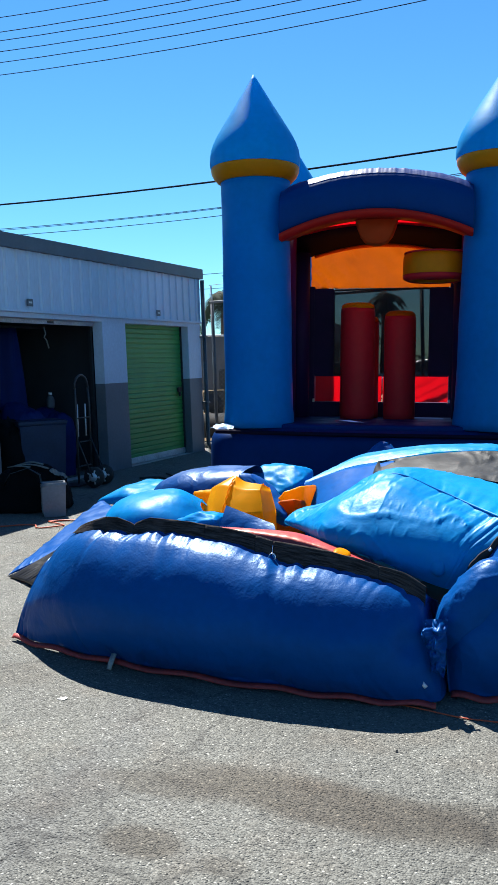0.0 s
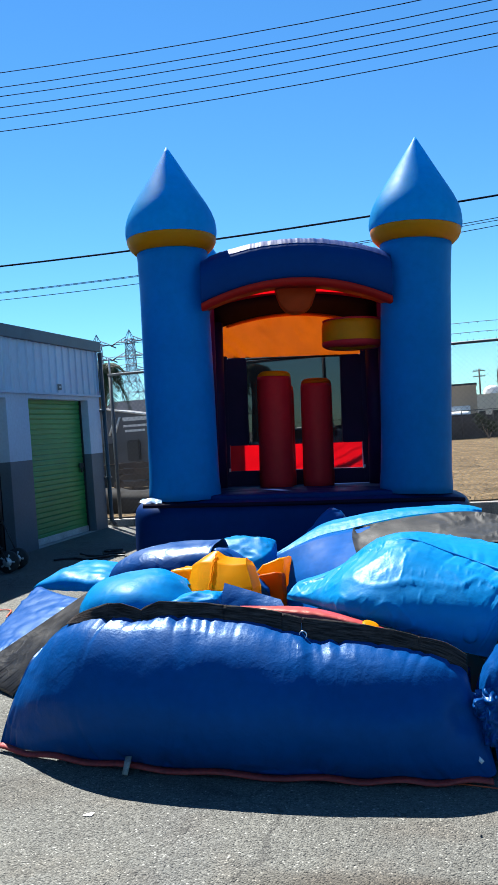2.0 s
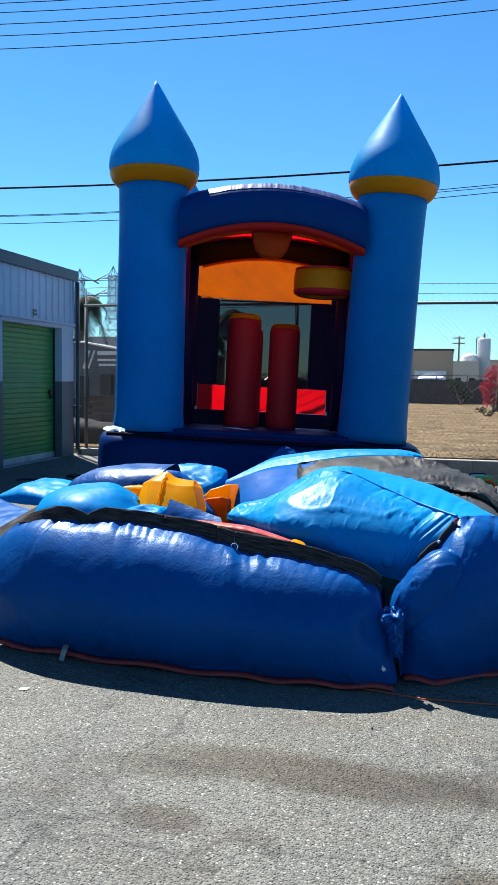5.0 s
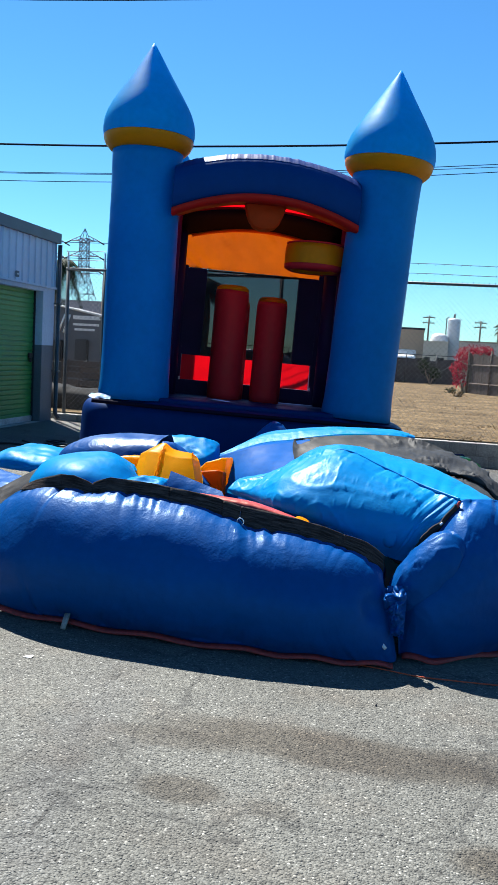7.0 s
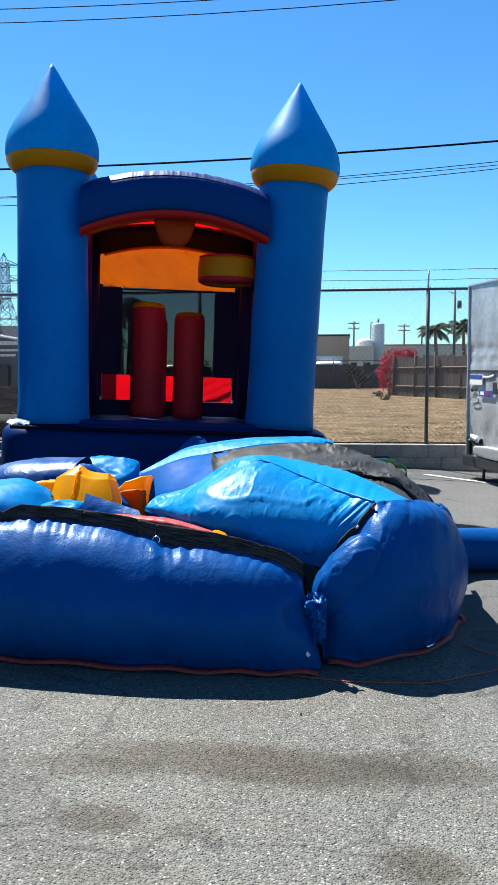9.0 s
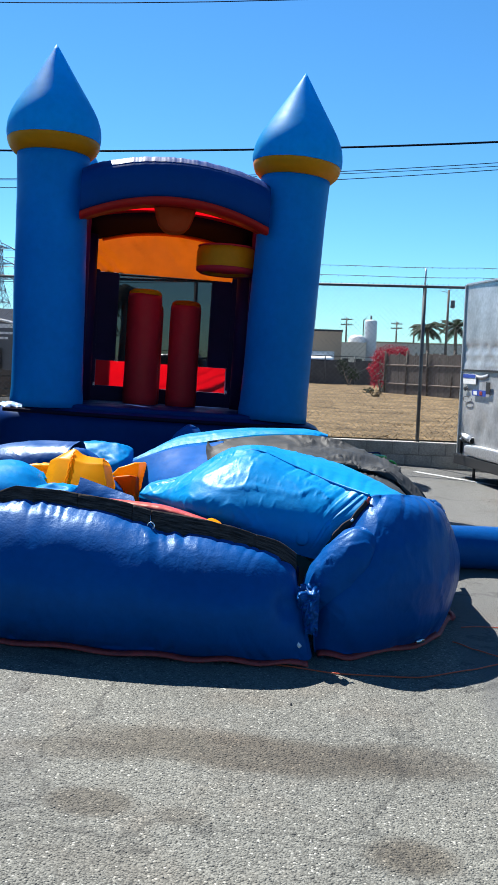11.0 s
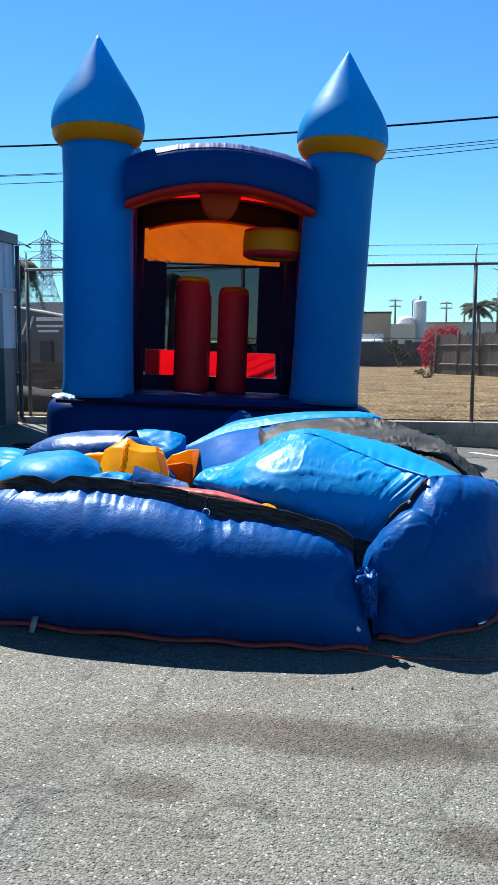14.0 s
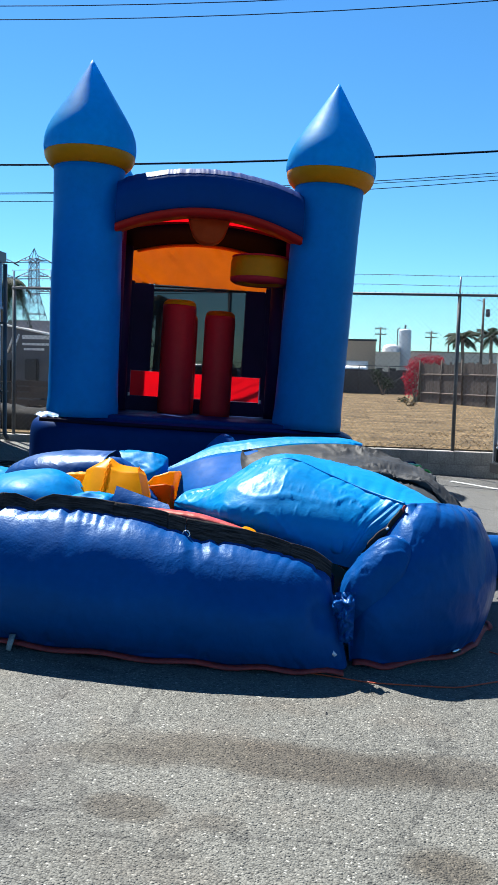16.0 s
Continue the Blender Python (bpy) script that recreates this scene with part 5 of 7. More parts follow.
    part("far_rim", sheet([rim, [(a[0], (a[1] + b[1]) / 2, (a[2] + b[2]) / 2 + 0.012) for a, b in zip(rim, crown)], crown, rear, [(x, y + 0.25, 0.1) for x, y, z in rear]], 120, 6, (), (0, 2), 0.010, 0.05, 0.006, 0.004, 5.4, 15.0), TOPB, d, "sky blue rim of the far bag")
    top = [(-0.28, 6.56, 0.690), (0.10, 6.74, 0.728), (0.46, 6.79, 0.744), (0.70, 6.76, 0.715), (0.92, 6.70, 0.625), (1.08, 6.65, 0.562), (1.20, 6.60, 0.465), (1.30, 6.60, 0.385), (1.37, 6.64, 0.28)]
    upper = [(-0.26, 6.36, 0.640), (0.12, 6.42, 0.672), (0.45, 6.40, 0.680), (0.70, 6.34, 0.655), (0.90, 6.26, 0.590), (1.08, 6.20, 0.515), (1.21, 6.20, 0.425), (1.31, 6.26, 0.345), (1.39, 6.36, 0.24)]
    lip = [(-0.21, 6.14, 0.575), (0.15, 6.10, 0.60), (0.45, 6.04, 0.635), (0.68, 6.00, 0.632), (0.84, 5.98, 0.600), (1.02, 5.98, 0.566), (1.16, 6.00, 0.44), (1.30, 6.08, 0.32), (1.38, 6.18, 0.22)]
    slot = [(-0.20, 6.14, 0.56), (0.15, 6.11, 0.59), (0.45, 6.05, 0.625), (0.68, 6.02, 0.618), (0.84, 6.06, 0.572), (1.02, 6.04, 0.532), (1.16, 6.01, 0.432), (1.30, 6.08, 0.31), (1.38, 6.18, 0.21)]
    apron = [(-0.21, 5.94, 0.50), (0.18, 5.86, 0.52), (0.5, 5.80, 0.56), (0.74, 5.76, 0.55), (0.90, 5.72, 0.535), (1.07, 5.66, 0.495), (1.19, 5.68, 0.42), (1.31, 5.80, 0.33), (1.39, 5.95, 0.22)]
    skirt = [(-0.2, 5.8, 0.35), (0.2, 5.6, 0.42), (0.5, 5.52, 0.45), (0.76, 5.5, 0.45), (0.92, 5.45, 0.44), (1.10, 5.40, 0.43), (1.22, 5.45, 0.38), (1.33, 5.6, 0.28), (1.40, 5.8, 0.18)]
    part("tarpaulin", sheet([top, upper, lip, slot, apron, skirt], 200, 12, (2, 3), (2,), 0.016, 0.16, 0.045, 0.032, 9.9, 7.0), GREYT, d, "creased grey tarpaulin")
    part("fold", crumple([(1.14, 5.52, 0.49), (1.22, 5.36, 0.475), (1.34, 5.50, 0.40), (1.28, 5.80, 0.40)], 0.05, 40, 7.6, 9.0), ROYAL, d, "crumpled royal blue fold")
    part("far_bag", cushion([(-0.82, 6.85), (-0.3, 6.55), (0.3, 6.40), (0.9, 5.9), (1.30, 5.95), (1.34, 6.5), (1.0, 7.2), (0.3, 7.6), (-0.5, 7.5), (-0.84, 7.1)], [(-0.5, 7.0, 0.60), (0.0, 7.0, 0.72), (0.4, 6.95, 0.76), (0.85, 6.6, 0.60), (1.15, 6.3, 0.45)], 0.80, 100, 20, 0.25, 0.010, 0.02, 3.4), GREYT, d, "bag under the grey tarpaulin")
    # heap of smaller bags behind the front bag
    part("small_bag", sheet([[(-1.84, 5.42, 0.30), (-1.68, 5.12, 0.36), (-1.40, 5.02, 0.42), (-1.13, 5.12, 0.40), (-1.02, 5.35, 0.38)], [(-1.84, 5.42, 0.40), (-1.68, 5.17, 0.48), (-1.42, 5.10, 0.54), (-1.18, 5.20, 0.51), (-1.06, 5.38, 0.45)],
                             [(-1.82, 5.50, 0.47), (-1.68, 5.31, 0.555), (-1.44, 5.26, 0.605), (-1.24, 5.32, 0.600), (-1.13, 5.42, 0.52)], [(-1.80, 5.60, 0.50), (-1.67, 5.46, 0.580), (-1.46, 5.44, 0.625), (-1.30, 5.46, 0.625), (-1.17, 5.52, 0.55)],
                             [(-1.80, 5.90, 0.42), (-1.67, 5.85, 0.48), (-1.46, 5.82, 0.52), (-1.30, 5.78, 0.50), (-1.18, 5.72, 0.42)]], 120, 9, (3,), (3, 0), 0.008, 0.10, 0.014, 0.003, 11.0, 11.0), SKYB, d, "sky blue bag")
    part("small_bag", block([(-1.13, 5.02, 0.44), (-1.12, 5.06, 0.50), (-0.99, 5.10, 0.545), (-0.88, 5.10, 0.535), (-0.84, 5.05, 0.50), (-1.10, 5.3, 0.50), (-0.86, 5.3, 0.52), (-1.1, 5.3, 0.4), (-0.86, 5.3, 0.4)], 9, 2, 0.02, 9.0, 11.6), SKYB, d, "small sky blue bag")
    part("small_bag", sheet([[(-2.10, 6.40, 0.36), (-1.80, 6.28, 0.40), (-1.50, 6.22, 0.44), (-1.25, 6.25, 0.50)], [(-2.06, 6.45, 0.47), (-1.80, 6.34, 0.54), (-1.52, 6.30, 0.57), (-1.25, 6.32, 0.60)], [(-2.02, 6.55, 0.52), (-1.79, 6.50, 0.605), (-1.55, 6.48, 0.632), (-1.24, 6.46, 0.640)],
                             [(-2.0, 6.8, 0.48), (-1.78, 6.8, 0.56), (-1.55, 6.8, 0.58), (-1.24, 6.7, 0.60)], [(-2.0, 7.0, 0.2), (-1.78, 7.0, 0.2), (-1.55, 7.0, 0.2), (-1.24, 6.9, 0.2)]], 90, 8, (), (2,), 0.010, 0.14, 0.014, 0.010, 12.0, 12.0), NAVYV, d, "long glossy navy bag")
    part("small_bag", block([(-1.36, 6.62, 0.36), (-1.37, 6.70, 0.55), (-1.29, 6.80, 0.620), (-1.02, 6.82, 0.625), (-0.90, 6.72, 0.535), (-0.95, 6.60, 0.49), (-1.06, 6.56, 0.44), (-1.30, 7.1, 0.60), (-0.94, 7.05, 0.56), (-1.3, 7.1, 0.2), (-0.9, 7.0, 0.2), (-1.3, 6.6, 0.2), (-1.0, 6.56, 0.2)], 12, 2, 0.018, 6.0, 13.0), SKYB, d, "sky blue bag")
    part("small_bag", block([(-1.16, 6.04, 0.655), (-1.07, 6.08, 0.650), (-0.89, 5.98, 0.425), (-0.77, 5.98, 0.365), (-0.95, 6.20, 0.55), (-0.82, 6.16, 0.42), (-1.10, 6.30, 0.60), (-1.16, 6.1, 0.3), (-0.78, 6.1, 0.25), (-1.0, 6.3, 0.3)], 11, 2, 0.022, 7.0, 14.0), PERI, d, "royal blue strap of slack vinyl")
    part("small_bag", pillow([(-2.30, 6.0, 0.22), (-1.45, 5.85, 0.30), (-1.40, 6.3, 0.34), (-2.2, 6.6, 0.26)], 0.12, 0.12, 32, 0.012, 0.012, 14.5, 0.4), PERI, d, "faded blue bag")
    part("yellow_bag", sheet([[(-1.20, 5.60, 0.30), (-1.11, 5.55, 0.30), (-1.03, 5.54, 0.30), (-0.93, 5.56, 0.30), (-0.80, 5.62, 0.30), (-0.785, 5.65, 0.30), (-0.79, 5.85, 0.30)], [(-1.20, 5.60, 0.46), (-1.12, 5.54, 0.46), (-1.035, 5.53, 0.46), (-0.93, 5.54, 0.46), (-0.80, 5.60, 0.46), (-0.785, 5.63, 0.46), (-0.79, 5.85, 0.44)],
                              [(-1.185, 5.70, 0.60), (-1.12, 5.68, 0.625), (-1.035, 5.67, 0.622), (-0.95, 5.68, 0.605), (-0.845, 5.70, 0.600), (-0.835, 5.72, 0.595), (-0.82, 5.85, 0.56)], [(-1.12, 5.80, 0.645), (-1.08, 5.79, 0.668), (-1.035, 5.78, 0.674), (-0.98, 5.79, 0.640), (-0.87, 5.80, 0.622), (-0.86, 5.82, 0.615), (-0.85, 5.90, 0.58)],
                              [(-1.12, 5.95, 0.5), (-1.08, 5.95, 0.52), (-1.03, 5.95, 0.52), (-0.97, 5.95, 0.5), (-0.88, 5.95, 0.48), (-0.865, 5.96, 0.47), (-0.85, 5.97, 0.44)]], 110, 9, (1, 2, 3), (3,), 0.004, 0.04, 0.010, 0.004, 31.0, 18.0), YEL, d, "crumpled yellow bag")
    stitch = [(-1.040, 5.530, 0.40), (-1.036, 5.526, 0.46), (-1.034, 5.60, 0.55), (-1.035, 5.668, 0.624), (-1.035, 5.74, 0.664)]
    part("seam", tube([p + Vector((0.004 * math.sin(k * 1.9), -0.004, 0)) for k, p in enumerate(catmull(stitch, 26, False))], 0.006, 6), YEL, d, "puckered stitched seam")
    part("yellow_bag", block([(-1.38, 5.74, 0.40), (-1.20, 5.70, 0.40), (-1.36, 5.76, 0.565), (-1.19, 5.74, 0.575), (-1.34, 6.05, 0.54), (-1.16, 6.05, 0.55), (-1.36, 6.0, 0.3), (-1.16, 6.0, 0.3)], 9, 2, 0.018, 9.0, 32.0), YEL, d, "slack yellow bag")
    part("orange_bag", block([(-0.90, 6.12, 0.20), (-0.89, 6.10, 0.470), (-0.84, 6.12, 0.522), (-0.74, 6.16, 0.555), (-0.70, 6.18, 0.555), (-0.86, 6.12, 0.430), (-0.70, 6.14, 0.460), (-0.88, 6.40, 0.470), (-0.70, 6.44, 0.530), (-0.9, 6.4, 0.2), (-0.7, 6.4, 0.2)], 9, 2, 0.006, 9.0, 33.0), YEL, d, "yellow bag with an orange front")
    part("orange_bag", block([(-0.895, 6.06, 0.20), (-0.90, 6.07, 0.445), (-0.84, 6.05, 0.470), (-0.74, 6.05, 0.485), (-0.70, 6.07, 0.20), (-0.70, 6.07, 0.470), (-0.88, 6.2, 0.410), (-0.70, 6.2, 0.450), (-0.88, 6.2, 0.2), (-0.70, 6.2, 0.2)], 8, 2, 0.006, 9.0, 34.0), ORA, d, "orange bag front")
    part("small_bag", crumple([(-0.825, 5.06, 0.46), (-0.44, 5.00, 0.44), (-0.49, 5.08, 0.495), (-0.82, 5.145, 0.582)], 0.010, 40, 15.0, 3.5), ROYAL, d, "crumpled glossy navy bag end")
    part("red_lining", sheet([[(-1.22, 4.70, 0.47), (-0.8, 4.70, 0.46), (-0.3, 4.70, 0.42), (0.1, 4.70, 0.36), (0.45, 4.72, 0.23)], [(-1.20, 4.70, 0.520), (-0.8, 4.70, 0.532), (-0.3, 4.70, 0.508), (0.05, 4.70, 0.425), (0.42, 4.74, 0.285)],
                              [(-1.18, 4.86, 0.49), (-0.8, 4.88, 0.50), (-0.35, 4.90, 0.49), (0.02, 4.90, 0.40), (0.40, 4.88, 0.27)], [(-1.15, 5.15, 0.42), (-0.8, 5.2, 0.42), (-0.4, 5.2, 0.42), (0.05, 5.15, 0.32), (0.40, 5.05, 0.22)]], 110, 8, (), (1,), 0.008, 0.06, 0.010, 0.005, 16.0, 12.0), PINKR, d, "faded red inner lining")
    part("red_lining", pillow([(0.05, 4.95, 0.30), (0.60, 4.74, -0.06), (0.76, 5.02, 0.02), (0.2, 5.25, 0.35)], 0.07, 0.05, 32, 0.018, 0.015, 16.6, 0.4), REDV, d, "red inner lining")
    part("yellow_trim", lump((0.03, 4.71, 0.428), (1, 0.05, -0.35), (0, 1, 0.2), 0.042, 0.05, 0.016, 2.6, 0.004, 1.0, 8), YEL, d)
    # left part with its black underside turned out
    # royal vinyl in full sun, painted with the paler blue material
    part("left_bag", pillow([(-2.86, 5.60, -0.085), (-2.52, 5.90, 0.06), (-2.42, 6.70, 0.20), (-3.20, 7.42, 0.20)], 0.06, 0.05, 44, 0.014, 0.022, 18.0, 0.40), PERI, d, "blue bag end on the asphalt, coloured paler for the sun on it")
    part("black_underside", pillow([(-2.83, 5.58, -0.085), (-2.25, 5.25, -0.095), (-1.66, 5.46, 0.48), (-2.06, 6.12, 0.40)], 0.10, 0.05, 64, 0.03, 0.04, 19.0, 0.42), BLACKV, d, "creased glossy black underside")
    part("small_bag", pillow([(-3.22, 7.35, 0.18), (-2.40, 7.2, 0.15), (-2.40, 7.9, 0.20), (-3.05, 8.1, 0.22)], 0.15, 0.02, 36, 0.012, 0.02, 20.0, 0.35), SKYB, d, "sky blue bag")
    part("small_bag", pillow([(-2.42, 6.85, 0.15), (-1.80, 6.65, 0.12), (-1.62, 7.4, 0.15), (-2.28, 7.6, 0.18)], 0.14, 0.02, 32, 0.012, 0.02, 21.0, 0.35), PERI, d, "faded blue bag")
    part("small_bag", pillow([(-1.75, 7.35, 0.0), (-1.10, 7.25, 0.03), (-1.0, 7.9, 0.05), (-1.6, 8.0, 0.02)], 0.32, 0.02, 32, 0.02, 0.03, 22.0, 0.4), SKYB, d, "sky blue bag")
    # dark pieces at the back
    part("small_bag", block([(-1.0, 8.0, 0.2), (-0.45, 7.92, 0.2), (-0.98, 8.05, 0.42), (-0.70, 8.16, 0.69), (-0.60, 8.14, 0.70), (-0.47, 8.0, 0.52), (-0.9, 8.4, 0.3), (-0.45, 8.4, 0.3)], 8, 1, 0.04, 6.0, 23.0), NAVYV, d, "navy bag")
    part("small_bag", pillow([(-0.58, 8.02, 0.54), (0.80, 7.80, 0.46), (0.95, 8.3, 0.46), (-0.42, 8.5, 0.58)], 0.16, 0.12, 32, 0.02, 0.02, 24.0, 0.5), NAVYV, d, "navy bag")
    part("red_lining", pillow([(-0.56, 7.86, 0.44), (-0.22, 7.80, 0.44), (-0.22, 8.1, 0.48), (-0.56, 8.1, 0.48)], 0.08, 0.05, 16, 0.02, 0.01, 25.0), REDV, d)
    # air tube leaving to the side
    part("inflation_tube", tube(catmull([(1.10, 6.3, 0.0), (1.35, 6.75, -0.06), (1.6, 6.95, -0.085), (2.1, 7.02, -0.095), (3.2, 7.05, -0.135), (4.2, 7.05, -0.17)], 40, False), 0.165, 28), ROYAL, d, "royal blue inflation tube")
    # hook tape along the top of the front bag, in sewn lengths
    left = catmull([(-1.50, 4.56, 0.500), (-1.42, 4.53, 0.522), (-1.28, 4.51, 0.537), (-1.16, 4.51, 0.532), (-1.065, 4.51, 0.522)], 61, False)
    main = catmull([(-1.07, 4.505, 0.522), (-0.917, 4.51, 0.524), (-0.697, 4.51, 0.512), (-0.437, 4.51, 0.480), (-0.266, 4.51, 0.440), (-0.055, 4.51, 0.411), (0.154, 4.52, 0.382), (0.319, 4.545, 0.336), (0.41, 4.57, 0.294), (0.478, 4.61, 0.240)], 161, False)
    for base, lo, hi, fore in ((left, 0, 34, 0.0), (left, 34, 60, 0.0), (main, 0, 39, 0.0), (main, 39, 61, 0.002), (main, 61, 71, 0.010), (main, 71, 118, 0.0), (main, 118, 160, 0.0)):
        front, back = [], []
        for k in range(lo, hi + 1):
            p = base[k]
            f = (k - lo) / (hi - lo)
            tall = 0.082 - 0.012 * min(1, max(0, p.x / 0.3)) if base is main else 0.064
            if base is left:
                tall *= min(1, k / 34) * min(1, 0.55 + (60 - k) / 40) + 0.05
            elif k < 12:
                tall *= 0.62 + 0.38 * k / 12
            tall *= 0.97 + 0.05 * math.sin(math.pi * f) ** 0.6 + 0.14 * noise.noise(Vector((p.x * 3.1, 9, 0.5)))
            fr, bk = [], []
            for j in range(9):
                # the strip stands on the gathered edge, buckles a little and leans back at its top
                g = -0.35 + 1.35 * j / 8
                q = p + Vector((0, -fore - 0.006 + 0.022 * g + 0.010 * noise.noise(Vector((p.x * 7, g * 1.5, 8))) * g, tall * g + 0.003 * noise.noise(Vector((p.x * 17, g * 2, 3)))))
                fr.append(q + Vector((0, -0.0025, 0)))
                bk.append(q + Vector((0, 0.0025, 0)))
            front.append(fr)
            back.append(bk)
        bm = bmesh.new()
        fv = [[bm.verts.new(q) for q in r] for r in front]
        bv = [[bm.verts.new(q) for q in r] for r in back]
        m = hi - lo
        lay = bm.loops.layers.uv.new("UVMap")
        for i in range(m):
            for j in range(8):
                f = bm.faces.new((fv[i][j], fv[i + 1][j], fv[i + 1][j + 1], fv[i][j + 1]))
                for loop, (a, c) in zip(f.loops, ((i, j), (i + 1, j), (i + 1, j + 1), (i, j + 1))):
                    loop[lay].uv = (front[a][0].x, c / 8)
                bm.faces.new((bv[i][j], bv[i][j + 1], bv[i + 1][j + 1], bv[i + 1][j]))
            for j in (0, 8):
                bm.faces.new((fv[i][j], bv[i][j], bv[i + 1][j], fv[i + 1][j]))
        for i in (0, m):
            for j in range(8):
                bm.faces.new((fv[i][j], fv[i][j + 1], bv[i][j + 1], bv[i][j]))
        part("hook_tape", bm, VELCRO, d, "wide black hook-and-loop strip")
    edge = catmull([(0.56, 4.80, 0.20), (0.60, 4.79, 0.255), (0.66, 4.80, 0.345), (0.695, 4.80, 0.405), (0.77, 4.82, 0.47), (0.84, 4.85, 0.565)], 40, False)
    part("hook_tape", ribbon([p + Vector((0.004 * math.sin(k * 0.9), 0, 0.006 * noise.noise(Vector((k * 0.3, 1, 2))))) for k, p in enumerate(edge)], 0.050, 0.010, flat=(0.55, -0.8, -0.2)), VELCRO, d, "black hook-and-loop strip on the corner edge")
    part("hook_tape", ribbon([p + Vector((0.012, 0.012, -0.03)) for p in edge[8:]], 0.075, 0.008, flat=(0.5, -0.85, 0.1)), BLACKV, d)
    part("yellow_trim", lump((0.838, 4.845, 0.572), (0.3, 0, 1), (1, 0, 0), 0.020, 0.008, 0.008, 2.5, 0.0, 1.0, 6), PINKR, d)
    part("strap_tag", ribbon([(0.750, 4.80, 0.464), (0.762, 4.80, 0.476)], 0.012, 0.008, flat=(0, -1, 0.3)), PALE, d)
    part("d_ring", tube([(-0.258 + 0.018 * math.cos(k * 0.5236), 4.478, 0.447 + 0.018 * math.sin(k * 0.5236)) for k in range(12)], 0.004, 6, closed=True), CHROME, d, "small steel ring")
    # red edging on the ground with its tags
    front = [(-1.88, 4.45), (-1.66, 4.385), (-1.36, 4.335), (-1.0, 4.30), (-0.6, 4.29), (-0.2, 4.30), (0.1, 4.325), (0.36, 4.36), (0.56, 4.41)]
    part("edging_strap", ribbon([(p.x, p.y, slope(p.x) + 0.026 + 0.008 * math.sin(k * 0.9)) for k, p in enumerate(catmull([(x, y, 0) for x, y in front], 48, False))], 0.030, 0.006, flat=(0, -0.8, 1)), STRAP_RED, d, "faded red edging strap")
    side = [(0.60, 4.565), (0.70, 4.565), (0.80, 4.60), (0.97, 4.735), (1.13, 4.89), (1.26, 5.06), (1.275, 5.12), (1.33, 5.30), (1.385, 5.47), (1.41, 5.50), (1.38, 5.60)]
    part("edging_strap", ribbon([(p.x, p.y, slope(p.x) + 0.025 + 0.01 * math.sin(k * 0.8)) for k, p in enumerate(catmull([(x, y, 0) for x, y in side], 36, False))], 0.034, 0.006, flat=(0.3, -0.8, 1)), STRAP_RED, d, "faded red edging strap")
    part("strap_tag", ribbon([(-1.10, 4.30, slope(-1.1) + 0.075), (-1.10, 4.265, slope(-1.1) + 0.04), (-1.105, 4.25, slope(-1.1) + 0.006)], 0.03, 0.006), TAG, d, "grey webbing tag")
    part("strap_tag", ribbon([(0.45, 4.40, slope(0.45) + 0.02), (0.52, 4.41, slope(0.5) + 0.015)], 0.02, 0.006), TAG, d)
    part("strap_tag", ribbon([(1.13, 4.87, slope(1.1) + 0.04), (1.17, 4.91, slope(1.1) + 0.04)], 0.022, 0.02), CHROME, d)


build_pile()


# ---- things in and before the open storage unit ----
def hand_truck():
    m = pose(-4.93, 9.60, slope(-4.93), 0, 0, -84)
    h = thing("hand_truck", m, "black steel hand truck leaning by the open unit", "hand truck")
    lean = lambda y, z: (y + 0.01 * z, z)
    for s in (-1, 1):
        part("side_rail", tube([(s * 0.17, *lean(0.05, 0.05)), (s * 0.17, *lean(0.05, 1.05)), (s * 0.16, *lean(0.04, 1.22))], 0.014, 8), STEEL_D, h)
        w = part("wheel", tube([(s * 0.13 - 0.03, 0.24, 0.125), (s * 0.13 + 0.03, 0.24, 0.125)], 0.125, 24), RUBBER, h, "black rubber wheel")
        part("hub", tube([(s * 0.13 - 0.036, 0.24, 0.125), (s * 0.13 + 0.036, 0.24, 0.125)], 0.055, 16), GALVB, w, "pale metal hub")
        for k in range(5):
            a = k * 1.2566
            part("spoke", tube([(s * 0.13, 0.24, 0.125), (s * 0.13 + 0.033, 0.24 + 0.09 * math.cos(a), 0.125 + 0.09 * math.sin(a))], 0.012, 5), GALVB, w)
        part("bright_bar", tube([(s * 0.10, *lean(0.03, 0.62)), (s * 0.10, *lean(0.03, 1.02))], 0.010, 6), GALVB, h, "bright worn bar")
    pts = [(0.17 * math.cos(a), *lean(0.04, 1.22 + 0.16 * math.sin(a))) for a in [math.pi * k / 10 for k in range(11)]]
    part("loop_handle", tube(pts, 0.014, 8), STEEL_D, h)
    for z in (0.25, 0.55, 0.85):
        part("cross_bar", tube([(-0.17, *lean(0.05, z)), (0, *lean(0.02, z)), (0.17, *lean(0.05, z))], 0.010, 6), STEEL_D, h)
    part("axle", tube([(-0.13, 0.24, 0.125), (0.13, 0.24, 0.125)], 0.010, 6), STEEL_D, h)
    part("toe_plate", box(-0.20, 0.20, -0.20, 0.05, 0.015, 0.022, 0.002), STEEL_D, h, smooth=False)
    part("brace", tube([(-0.17, 0.24, 0.13), (-0.17, *lean(0.05, 0.6))], 0.009, 6), STEEL_D, h)
    part("brace", tube([(0.17, 0.24, 0.13), (0.17, *lean(0.05, 0.6))], 0.009, 6), STEEL_D, h)


hand_truck()


